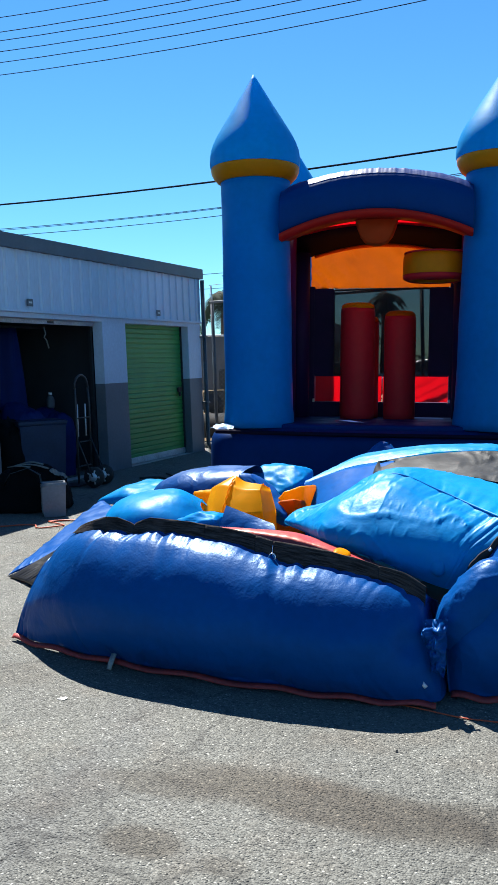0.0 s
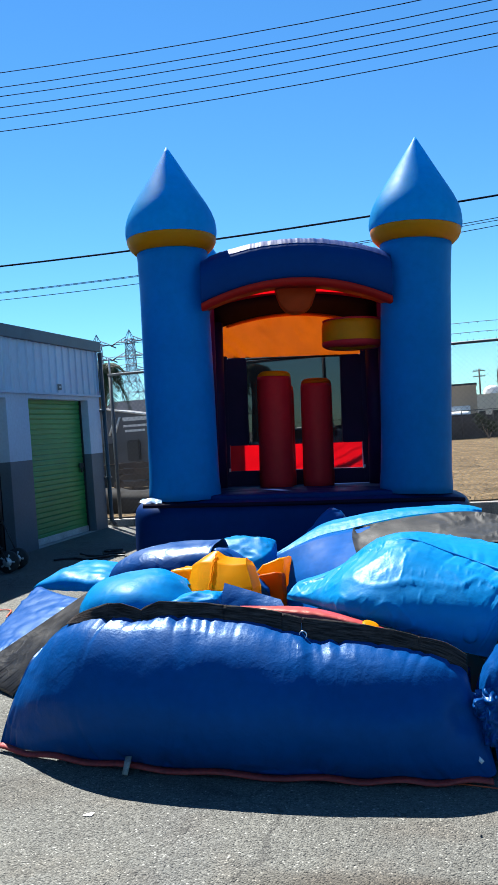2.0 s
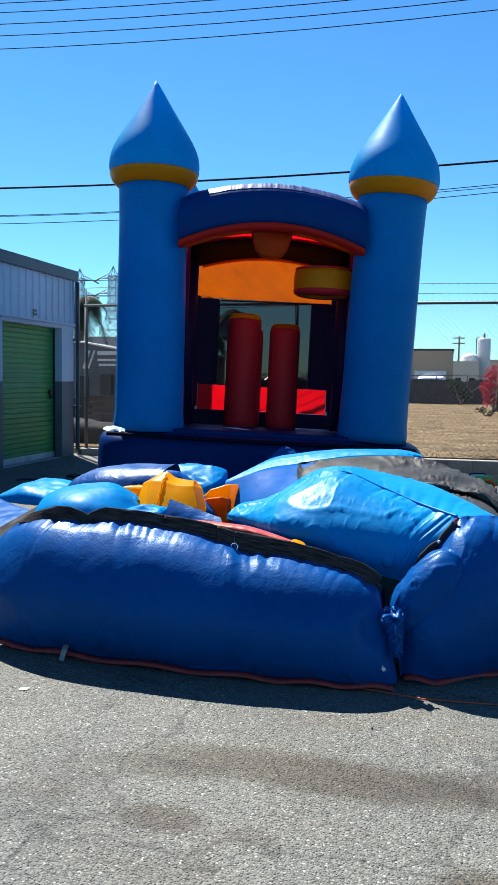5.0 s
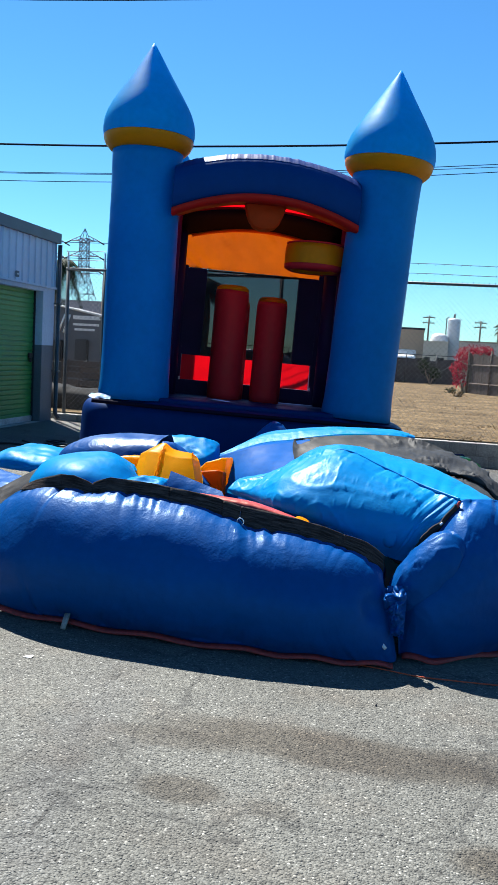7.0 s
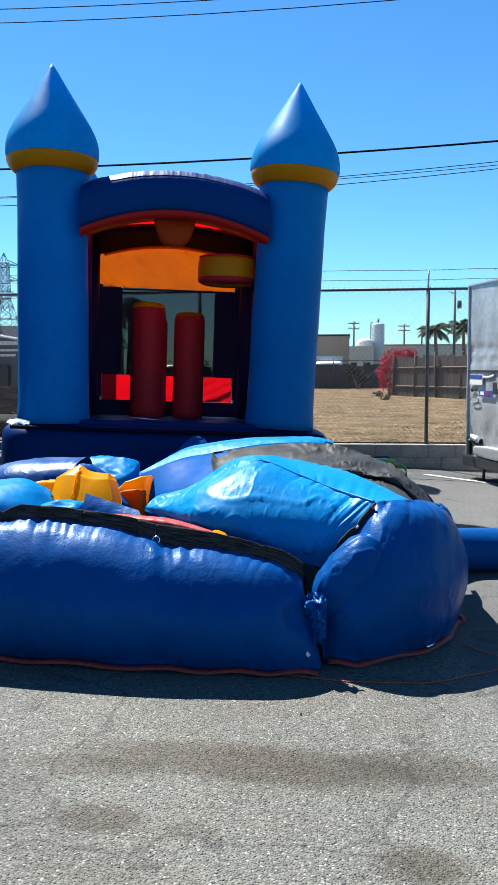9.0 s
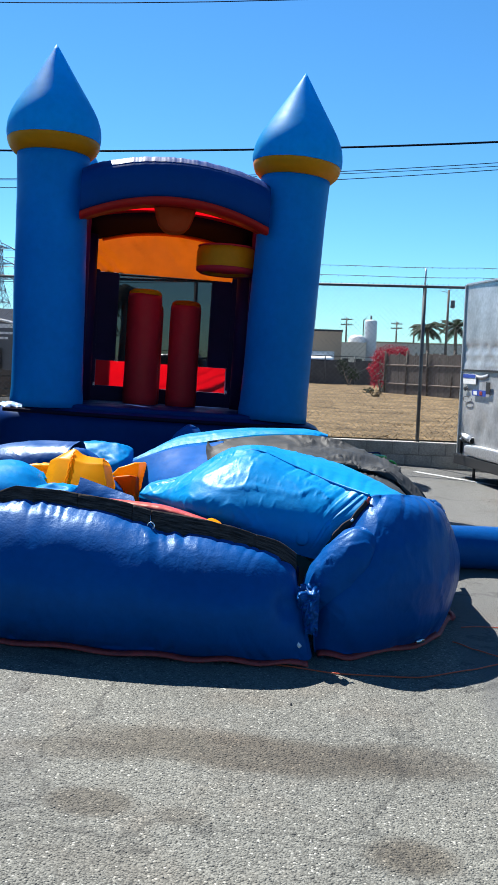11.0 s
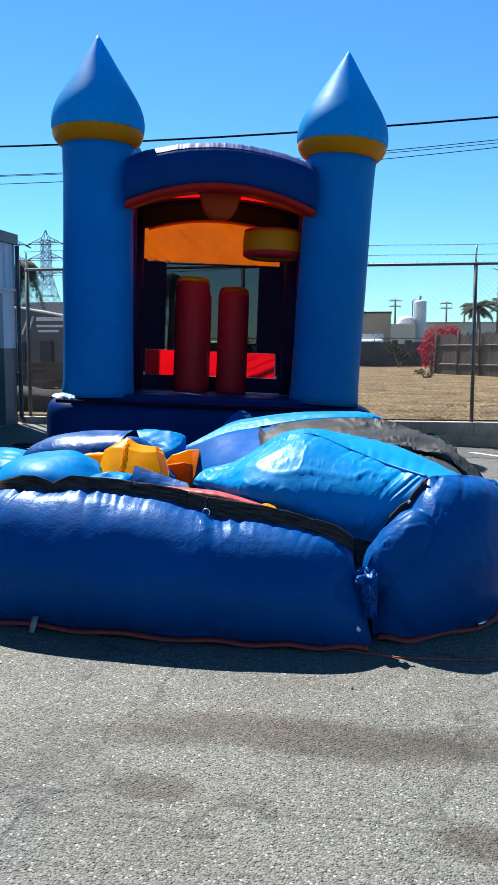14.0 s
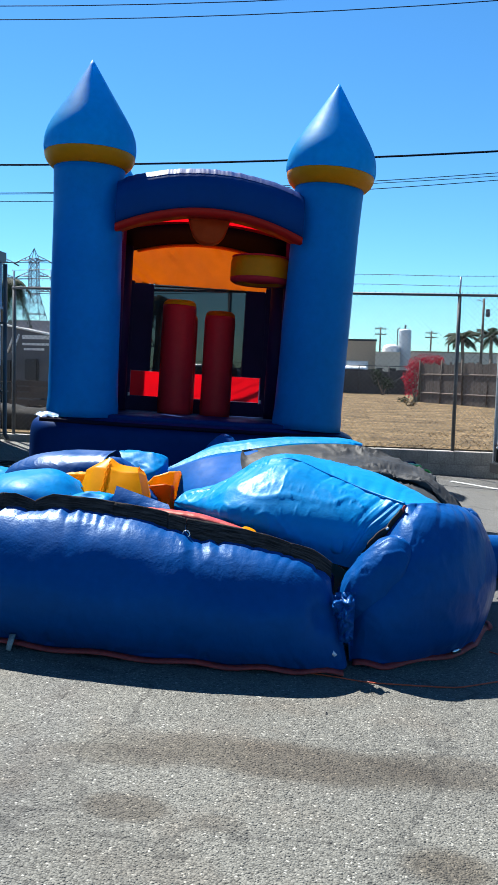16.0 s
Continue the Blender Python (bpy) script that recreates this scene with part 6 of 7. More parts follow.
def crate(name, m, sx, sy, sz, material, label, category, rim=True, lid=False):
    c = thing(name, m, label, category)
    bm = bmesh.new()
    k = 0.88
    low = [bm.verts.new((x * sx / 2 * k, y * sy / 2 * k, 0)) for x, y in ((-1, -1), (1, -1), (1, 1), (-1, 1))]
    top = [bm.verts.new((x * sx / 2, y * sy / 2, sz)) for x, y in ((-1, -1), (1, -1), (1, 1), (-1, 1))]
    inn = [bm.verts.new((x * (sx / 2 - 0.015), y * (sy / 2 - 0.015), sz)) for x, y in ((-1, -1), (1, -1), (1, 1), (-1, 1))]
    inl = [bm.verts.new((x * (sx / 2 * k - 0.015), y * (sy / 2 * k - 0.015), 0.015)) for x, y in ((-1, -1), (1, -1), (1, 1), (-1, 1))]
    bm.faces.new(low[::-1])
    bm.faces.new(inl)
    for i in range(4):
        j = (i + 1) % 4
        bm.faces.new((low[i], low[j], top[j], top[i]))
        bm.faces.new((top[i], top[j], inn[j], inn[i]))
        bm.faces.new((inn[i], inn[j], inl[j], inl[i]))
    body = part("body", bm, material, c, smooth=False)
    if rim:
        pts = [(x * sx / 2, y * sy / 2, sz - 0.01) for x, y in ((-1, -1), (1, -1), (1, 1), (-1, 1))]
        part("rim", tube(pts, 0.016, 6, closed=True), material, c)
        for x in (-0.5, 0.0, 0.5):
            part("rib", box(x * sx * 0.8 - 0.008, x * sx * 0.8 + 0.008, -sy / 2 * 0.99 - 0.004, -sy / 2 * 0.93, sz * 0.12, sz * 0.9), material, body, smooth=False)
    if lid:
        part("lid", box(-sx / 2 - 0.02, sx / 2 + 0.02, -sy / 2 - 0.02, sy / 2 + 0.02, sz, sz + 0.035, 0.01), material, c, smooth=False)
    return c


crate("plastic_bin", pose(-4.02, 7.78, slope(-4.02), 0, 0, -50), 0.20, 0.24, 0.34, CLEAR, "cloudy white plastic storage bin on the asphalt", "storage bin")
crate("tote", pose(-5.30, 9.25, 0.02, 0, 0, -40), 0.62, 0.55, 0.78, TOTE, "large blue-grey plastic tote in the open unit", "tote", lid=True)


def soft_heap(name, m, sx, sy, sz, material, label, category, seed):
    t = thing(name, m, label, category)
    out = [(sx / 2 * math.cos(a) * (1 + 0.15 * math.sin(3 * a + seed)), sy / 2 * math.sin(a)) for a in [k * 0.6283 for k in range(10)]]
    part("bag", cushion(out, [(-sx * 0.15, 0, sz), (sx * 0.15, 0.02, sz * 0.9)], 0.6, 60, 16, 0.5, 0.04, 0.05, seed, floor=0.0), material, t)
    return t


hp = thing("equipment_bag", pose(-4.42, 7.95, slope(-4.42), 0, 0, 30), "slumped black canvas equipment bag on the asphalt", "bag")
part("bag", block([(-0.46, -0.20, 0.0), (0.36, -0.26, 0.0), (0.42, 0.22, 0.0), (-0.42, 0.26, 0.0), (-0.42, -0.14, 0.30), (-0.30, -0.10, 0.40), (-0.05, -0.16, 0.47), (0.22, -0.14, 0.43), (0.36, -0.10, 0.30), (-0.28, 0.18, 0.42), (0.10, 0.18, 0.49), (0.34, 0.14, 0.33)], 10, 2, 0.05, 7.0, 3.3), BLACK_CLOTH, hp)
part("carry_strap", ribbon([(-0.25, -0.20, 0.30), (-0.18, -0.24, 0.42), (0.0, -0.22, 0.47), (0.12, -0.25, 0.40), (0.16, -0.27, 0.22)], 0.035, 0.006), STEEL_D, hp, "dark webbing carry strap")
for pts in ([(-0.20, -0.08, 0.475), (-0.05, -0.12, 0.500), (0.08, -0.12, 0.485), (0.20, -0.16, 0.45)], [(-0.16, 0.0, 0.48), (0.0, -0.04, 0.515), (0.14, -0.06, 0.485)], [(-0.22, -0.04, 0.47), (-0.10, -0.16, 0.49), (0.02, -0.18, 0.475)]):
    part("cloth_strip", ribbon(catmull(pts, 14, False), 0.045, 0.010), CLOTH, hp, "crumpled pale cloth strip")
part("cloth_strip", crumple([(0.20, -0.20, 0.42), (0.36, -0.16, 0.34), (0.40, -0.05, 0.32), (0.24, -0.06, 0.44)], 0.04, 20, 4.4, 9.0), CLOTH, hp, "crumpled pale cloth")
soft_heap("black_sack", pose(-5.45, 8.95, 0.0, 0, 0, 0), 0.5, 0.5, 0.85, BLACK_CLOTH, "tall black sack just inside the unit", "sack", 5.5)
soft_heap("blue_bundle", pose(-5.75, 9.55, 0.0, 0, 0, 0), 0.6, 0.7, 1.05, TARP_BLUE, "bundled dark blue tarpaulin in the unit", "tarpaulin", 6.5)
soft_heap("clothes_heap", pose(-5.9, 10.35, 0.0, 0, 0, 0), 0.6, 0.6, 0.95, TARP_BLUE, "heap of dark blue fabric in the unit", "fabric heap", 7.5)


def hanging_sheet():
    t = thing("hanging_tarpaulin", Matrix.Translation((-6.0, 9.15, 0.0)), "dark blue tarpaulin hung inside the open unit", "tarpaulin")
    bm = bmesh.new()
    n = 40
    g = [[bm.verts.new((0.07 * math.sin(i * 0.55) + 0.03 * math.sin(i * 1.3 + j * 0.2), -0.50 + 1.15 * i / n - 0.02 * j * math.sin(i * 0.1), 2.0 - 1.35 * j / 14)) for j in range(15)] for i in range(n + 1)]
    for i in range(n):
        for j in range(14):
            bm.faces.new((g[i][j], g[i + 1][j], g[i + 1][j + 1], g[i][j + 1]))
    sh = part("sheet", bm, TARP_BLUE, t)
    sh.modifiers.new("thick", "SOLIDIFY").thickness = 0.012
    part("hanging_rail", tube([(0, -0.75, 2.02), (0, 1.3, 2.02)], 0.015, 8), STEEL_D, t)


hanging_sheet()


def shelf_rack():
    t = thing("shelf_rack", Matrix.Translation((-7.0, 10.2, 0.0)), "dark metal shelf with boxes at the back of the unit", "shelf")
    for x in (-0.2, 0.2):
        for y in (-0.6, 0.6):
            part("upright", box(x - 0.02, x + 0.02, y - 0.02, y + 0.02, 0, 1.9), STEEL_D, t, smooth=False)
    for z in (0.4, 0.95, 1.5):
        part("shelf_board", box(-0.22, 0.22, -0.62, 0.62, z, z + 0.03), STEEL_D, t, smooth=False)


shelf_rack()


def jug():
    t = thing("plastic_jug", pose(-5.9, 10.35, 0.93, 0, 0, 20), "small grey plastic jug on the fabric heap", "jug")
    part("body", lathe([(0.05, 0), (0.055, 0.02), (0.055, 0.12), (0.03, 0.16), (0.02, 0.18)], 16), GREYPANEL, t)
    part("cap", lathe([(0.024, 0.18), (0.024, 0.21)], 12), WHITE_FAR, t)


jug()


def cord(name, pts, r, material, label, category):
    """A cord lying on the lot; points are (x, y, lift)."""
    q = catmull([(x, y, 0) for x, y in pts], len(pts) * 8, False)
    ob = part(name, tube([(p.x, p.y, slope(p.x) + r + 0.001 + 0.004 * abs(math.sin(k * 0.35))) for k, p in enumerate(q)], r, 6), material)
    return tagged(ob, label, category)


cord("extension_cord", [(-5.0, 6.6), (-4.6, 6.85), (-4.2, 7.0), (-3.9, 7.25), (-3.75, 7.15), (-3.6, 7.35), (-3.85, 7.45), (-3.6, 7.6), (-3.45, 7.3), (-3.4, 7.6), (-3.5, 7.9)], 0.007, CORD, "tangled orange extension cord by the storage unit", "cord")
cord("extension_cord", [(0.0, 4.42), (0.35, 4.40), (0.7, 4.36), (1.1, 4.42), (1.4, 4.62), (1.75, 4.85), (2.4, 5.0), (3.4, 5.1)], 0.0035, CORD, "orange extension cord running past the folded vinyl", "cord")
cord("extension_cord", [(1.35, 5.05), (1.45, 4.95), (1.6, 4.86), (1.9, 4.9), (2.6, 5.05), (3.5, 5.2)], 0.0035, CORD, "orange extension cord in the shade", "cord")
cord("extension_cord", [(1.44, 5.35), (1.7, 5.42), (2.1, 5.45), (2.8, 5.6), (3.6, 5.6)], 0.003, CORD, "thin orange cord leaving the folded vinyl", "cord")
cord("ratchet_strap", [(-4.55, 10.35), (-4.35, 10.5), (-4.15, 10.42), (-3.95, 10.7), (-4.1, 10.85), (-3.85, 10.95), (-4.2, 11.1), (-4.0, 11.25)], 0.014, BLACK, "loose black strap lying on the asphalt", "strap")
cord("ratchet_strap", [(-4.45, 10.9), (-4.2, 10.7), (-3.8, 10.75), (-3.7, 10.6)], 0.012, BLACK, "loose black strap lying on the asphalt", "strap")


def litter():
    for x, y, sx, sy, m, lab in ((-1.10, 3.84, 0.022, 0.014, STICKER_W, "tiny white scrap of paper on the asphalt"), (-4.35, 6.75, 0.06, 0.03, STICKER_W, "small white paper scrap on the asphalt"),
                                 (0.50, 3.92, 0.006, 0.006, BLACK, "small dark pebble on the asphalt")):
        ob = part("litter", crumple([(-sx, -sy, 0.004), (sx * 0.7, -sy * 0.8, 0.003), (sx, sy, 0.006), (-sx * 0.5, sy * 0.9, 0.004)], 0.006, 8, sx * 90, 60.0), m)
        ob.location = (x, y, slope(x))
        tagged(ob, lab, "litter")


litter()


# ---- blower cart behind the folded vinyl ----
def blower():
    t = thing("air_blower", pose(1.20, 11.8, slope(1.20), 0, 0, 25) @ Matrix.Scale(0.72, 4), "green air blower with orange hose beside the bounce house", "air blower")
    part("housing", puffbox(-0.20, 0.20, -0.16, 0.16, 0.16, 0.42, 4, 8), GREEN_PL, t, "green plastic housing")
    part("cover", puffbox(-0.26, 0.20, -0.18, 0.18, 0.36, 0.47, 5, 8), GREEN_PL, t)
    part("hose_coil", tube([(0.02 + 0.19 * math.cos(k * 0.4), -0.18 + 0.01 * math.sin(k), 0.30 + 0.10 * math.sin(k * 0.4)) for k in range(32)], 0.022, 8), CORD, t, "coiled orange hose")
    part("guard_ring", tube([(0.28 + 0.15 * math.cos(k * 0.2618), -0.10, 0.19 + 0.17 * math.sin(k * 0.2618)) for k in range(24)], 0.022, 8, closed=True), GREEN_PL, t, "green guard ring")
    for s in (-1, 1):
        part("foot", box(s * 0.15 - 0.03, s * 0.15 + 0.03, -0.14, 0.14, 0.0, 0.18, 0.01), BLACK, t, smooth=False)
    part("handle", tube([(-0.22, 0, 0.44), (-0.15, 0, 0.50), (0.1, 0, 0.50), (0.16, 0, 0.44)], 0.014, 8), TARP_BLUE, t)


blower()


# ---- parked cargo trailer ----
def trailer():
    """Seen along its dented side; x runs along that side towards the tow end, y across the body."""
    t = thing("cargo_trailer", pose(2.455, 13.0, slope(2.5), 0, 0, -74), "dented bare aluminium cargo trailer parked by the fence", "trailer")
    g = -slope(2.5)
    L, W, top = 4.2, 2.0, 2.44
    bm = bmesh.new()
    n, m = 84, 48
    grid = []
    for i in range(n + 1):
        x = L * i / n
        row = []
        for j in range(m + 1):
            z = 0.05 + (top - 0.05) * j / m
            # dents pressed into the skin, a buckled row under the middle and a torn foot
            y = 0.012 * noise.noise(Vector((x * 1.3, z * 1.1, 3.0)))
            y += 0.020 * math.exp(-((z - 1.55) / 0.05) ** 2) * abs(math.sin(x * 11.0)) + 0.014 * math.exp(-((z - 1.40) / 0.04) ** 2) * abs(math.sin(x * 8.0 + 1))
            y += 0.022 * max(0.0, noise.noise(Vector((x * 3.7, z * 3.1, 8.0)))) * math.exp(-((z - 0.45) / 0.35) ** 2)
            row.append(bm.verts.new((x, y, z + g)))
        grid.append(row)
    for i in range(n):
        for j in range(m):
            bm.faces.new((grid[i][j], grid[i + 1][j], grid[i + 1][j + 1], grid[i][j + 1]))
    side = part("side_skin", bm, TRAILER, t, "dented aluminium side skin")
    part("body", box(0.0, L, 0.03, W, g + 0.05, g + top - 0.01, 0.03), TRAILER, t, smooth=False)
    part("roof", box(-0.02, L + 0.02, -0.015, W + 0.02, g + top - 0.01, g + top + 0.03, 0.012), TRIM, t, "pale roof edge trim", smooth=False)
    part("corner_trim", box(-0.015, 0.025, -0.02, 0.04, g + 0.05, g + top, 0.006), TRIM, side, smooth=False)
    part("seam_trim", box(0.02, L, -0.020, 0.005, g + 1.235, g + 1.262), STEEL_D, side, smooth=False)
    part("sagging_strip", ribbon([(0.35 + 0.05 * k, -0.008, g + 1.19 - 0.035 * math.sin(math.pi * k / 10)) for k in range(11)], 0.05, 0.006, flat=(0, 1, 0)), TRIM, side, "peeling bright strip")
    # stickers: plain shapes and bars
    part("sticker", box(0.11, 0.52, -0.026, -0.022, g + 1.06, g + 1.20), STICKER_W, t, "white sticker", smooth=False)
    part("sticker", box(0.11, 0.50, -0.030, -0.026, g + 1.145, g + 1.195), STICKER_B, t, "blue lettering as a bar", smooth=False)
    part("sticker", box(0.42, 0.84, -0.026, -0.022, g + 0.905, g + 0.985), STICKER_B, t, "blue and red sticker", smooth=False)
    part("sticker", box(0.66, 0.74, -0.030, -0.026, g + 0.92, g + 0.97), STRAP_RED, t, smooth=False)
    part("sticker", box(0.47, 0.58, -0.030, -0.026, g + 0.92, g + 0.97), STICKER_W, t, smooth=False)
    for k in range(5):
        a = math.radians(30 + 30 * k)
        part("sticker", ribbon([(0.19, -0.024, g + 0.965), (0.19 + 0.09 * math.cos(a), -0.024, g + 0.965 + 0.075 * math.sin(a))], 0.022, 0.004, flat=(0, 1, 0)), STEEL_D, t, "dark leaf-shaped sticker")
    part("sticker", tube([(0.27 + 0.135 * math.cos(k * 0.3142), -0.022, g + 0.845 + 0.042 * math.sin(k * 0.3142)) for k in range(20)], 0.005, 4, closed=True), STEEL_D, t, "oval outline sticker")
    part("sticker", box(0.84, 0.96, -0.026, -0.022, g + 0.94, g + 1.10), STEEL_D, t, smooth=False)
    part("rub_rail", puffbox(0.30, 3.9, -0.055, 0.02, g + 0.06, g + 0.225, 6, 8, 0.05), TRIM, t, "bright bent rub rail")
    part("torn_gap", box(0.05, 0.16, -0.03, 0.02, g + 0.06, g + 0.33, 0.02), BLACK, t, smooth=False)
    part("torn_gap", puffbox(0.14, 0.52, -0.035, 0.02, g + 0.225, g + 0.335, 4, 6, 0.1), BLACK, t, "dark torn opening in the skin")
    part("torn_skin", crumple([(0.13, -0.02, g + 0.27), (0.50, -0.04, g + 0.25), (0.52, -0.03, g + 0.345), (0.13, -0.02, g + 0.36)], 0.04, 20, 4.0, 9.0), TRAILER, t, "torn and crumpled skin")
    part("sill", box(-0.03, L + 0.05, -0.05, 0.03, g - 0.09, g + 0.05, 0.01), STEEL_D, t, smooth=False)
    part("chassis", box(0.05, L, 0.1, W - 0.1, g - 0.10, g + 0.05), STEEL_D, t, smooth=False)
    jk = part("jack", tube([(0.44, 0.06, g), (0.44, 0.06, 0.03)], 0.022, 8), STEEL_D, t, "dark steel jack foot")
    part("jack_foot", tube([(0.48, 0.06, 0.02), (0.28, 0.02, 0.012)], 0.022, 8), STEEL_D, jk)
    for x in (2.2, 3.0):
        for y in (0.02, W - 0.26):
            w = part("wheel", tube([(x, y, 0.30), (x, y + 0.22, 0.30)], 0.30, 24), RUBBER, t)
            part("rim", tube([(x, y - 0.01, 0.30), (x, y + 0.23, 0.30)], 0.17, 20), GALVB, w)


trailer()


# ---- plants ----
def palm(name, x, y, z0, height, crown, n, seed, label, material=None, droop=1.0):
    rnd = random.Random(seed)
    p = thing(name, Matrix.Translation((x, y, z0)), label, "palm tree")
    pts = [(0.05 * math.sin(k * 0.8 + seed), 0.04 * math.cos(k + seed), height * k / 8) for k in range(9)]
    part("trunk", tube(pts, [0.20 - 0.008 * k for k in range(9)], 10), TRUNK, p)
    vs, fs = [], []
    top = Vector(pts[-1])
    for k in range(n):
        a = 2 * math.pi * k / n + rnd.uniform(-0.2, 0.2)
        rise = rnd.uniform(-0.25, 1.15)
        L = crown * rnd.uniform(0.8, 1.1)
        d = Vector((math.cos(a), math.sin(a), 0))
        prev = None
        for j in range(17):
            f = j / 16
            c = top + d * (L * (f - 0.18 * f * f)) + Vector((0, 0, L * (rise * f * 0.75 - droop * 0.95 * f * f)))
            if prev is not None and j > 1:
                along = (c - prev).normalized()
                side = along.cross(Vector((0, 0, 1))).normalized()
                ll = L * 0.26 * math.sin(math.pi * (0.12 + 0.85 * f)) + 0.03
                for s in (-1, 1):
                    for q in (0.0, 0.5):
                        b = prev.lerp(c, q)
                        tip = b + side * s * ll + along * ll * 0.55 - Vector((0, 0, ll * 0.45)) + Vector((rnd.uniform(-1, 1), rnd.uniform(-1, 1), rnd.uniform(-1, 1))) * 0.03
                        w = along * 0.022 * crown
                        i0 = len(vs)
                        vs.extend([tuple(b - w), tuple(b + w), tuple(b.lerp(tip, 0.6) + w * 0.7), tuple(tip), tuple(b.lerp(tip, 0.6) - w * 0.7)])
                        fs.append((i0, i0 + 1, i0 + 2, i0 + 3, i0 + 4))
            prev = c
    part("crown", (vs, fs), material or LEAF, p, "ragged crown of drooping fronds", smooth=False)
    return p


def leaf_cloud(centres, count, size, seed, squash=1.0):
    """Many small leaves round several centres (x, y, z, radius)."""
    rnd = random.Random(seed)
    vs, fs = [], []
    for k in range(count):
        cx, cy, cz, r = centres[k % len(centres)]
        v = Vector((rnd.gauss(0, 1), rnd.gauss(0, 1), rnd.gauss(0, 1))).normalized() * r * rnd.uniform(0.35, 1.12)
        c = Vector((cx + v.x, cy + v.y, cz + v.z * squash))
        a = Vector((rnd.gauss(0, 1), rnd.gauss(0, 1), rnd.gauss(0, 1))).normalized()
        b = a.cross(Vector((rnd.gauss(0, 1), rnd.gauss(0, 1), rnd.gauss(0, 1)))).normalized()
        s = size * rnd.uniform(0.6, 1.4)
        i0 = len(vs)
        vs.extend([tuple(c - a * s), tuple(c + b * s * 0.45), tuple(c + a * s), tuple(c - b * s * 0.45)])
        fs.append((i0, i0 + 1, i0 + 2, i0 + 3))
    return vs, fs


def bush(name, x, y, z0, centres, count, size, material, seed, label, category):
    t = thing(name, Matrix.Translation((x, y, z0)), label, category)
    part("crown", leaf_cloud(centres, count, size, seed), material, t, smooth=False)
    st = bmesh.new()
    for k, (cx, cy, cz, r) in enumerate(centres[:6]):
        tube([(0.1 * math.sin(k), 0.1 * math.cos(k), 0), (cx * 0.5, cy * 0.5, cz * 0.5), (cx, cy, cz)], [0.06, 0.04, 0.02], 6, bm=st)
    part("trunk", st, TRUNK, t)
    return t


gh = ground_height
palm("palm_tree", -9.1, 40, gh(0, 40), 4.3, 1.5, 15, 3, "palm tree behind the fence", LEAF_D)
palm("palm_tree", -10.6, 42, gh(0, 42), 3.4, 1.3, 13, 4, "shorter palm tree behind the fence", LEAF_D)
palm("palm_tree", 8.85, 80, gh(0, 70), 5.0, 2.2, 16, 5, "distant palm tree with spreading fronds", LEAF, 0.6)
palm("palm_tree", 11.6, 82, gh(0, 70), 5.2, 2.2, 16, 6, "distant palm tree with spreading fronds", LEAF, 0.6)
palm("palm_tree", -11.0, 27, gh(0, 27), 3.8, 1.3, 18, 7, "drooping palm tree beyond the storage building", LEAF_D, 1.5)
bush("bougainvillea", 2.95, 43.0, gh(0, 43), [(-0.15, 0, 1.75, 0.42), (0.25, 0, 1.9, 0.45), (0.65, 0.1, 1.95, 0.40), (-0.35, 0, 1.1, 0.38), (-0.2, 0, 0.6, 0.40), (0.0, 0.1, 1.4, 0.45), (1.0, 0.1, 1.98, 0.28)], 2600, 0.055, FLOWER, 8, "crimson flowering bougainvillea over the board fence", "shrub")
bush("hedge", 5.6, 50.0, gh(0, 50), [(-1.4 + 0.3 * k, 0, 1.35 + 0.12 * math.sin(k * 1.3), 0.42) for k in range(6)], 1400, 0.12, LEAF_D, 9, "dark green hedge behind the board fence", "hedge")
bush("hedge", -6.0, 46.0, gh(0, 46), [(-3.5 + 0.7 * k, 0, 0.8 + 0.25 * math.sin(k * 2.1), 0.75) for k in range(11)], 2400, 0.12, LEAF_D, 10, "low dark hedge across the vacant lot", "hedge")
bush("shrub", 1.55, 58.0, gh(0, 58), [(0, 0, 0.9, 0.5), (0.4, 0, 0.7, 0.4), (-0.4, 0, 1.3, 0.4)], 500, 0.1, LEAF, 11, "small green shrub by the dark fence", "shrub")
for k, (x, y) in enumerate(((2.2, 41.0), (2.3, 36.0))):
    bush("weed_clump", x, y, gh(0, y), [(0, 0, 0.12, 0.22), (0.15, 0, 0.08, 0.16)], 120, 0.06, LEAF if k == 0 else DRY, 20 + k, "low weed clump in the dry grass", "weed")


def dry_grass():
    rnd = random.Random(5)
    vs, fs = [], []
    for k in range(11000):
        y = 14.3 + 34 * rnd.random() ** 1.6
        x = rnd.uniform(-0.5 - 0.05 * y, 2.6 + 0.16 * y)
        z = gh(x, y) + 0.03
        h = rnd.uniform(0.006, 0.026) * (1.8 if rnd.random() < 0.06 else 1)
        a = rnd.uniform(0, 6.28)
        w = rnd.uniform(0.008, 0.022)
        dx, dy = math.cos(a) * w, math.sin(a) * w
        lx, ly = rnd.gauss(0, 0.05), rnd.gauss(0, 0.05)
        i0 = len(vs)
        vs.extend([(x - dx, y - dy, z - 0.02), (x + dx, y + dy, z - 0.02), (x + lx, y + ly, z + h)])
        fs.append((i0, i0 + 1, i0 + 2))
    ob = part("dry_grass", (vs, fs), DRY, smooth=False)
    tagged(ob, "dry straw stubble covering the vacant lot", "grass", kind="stuff")


dry_grass()


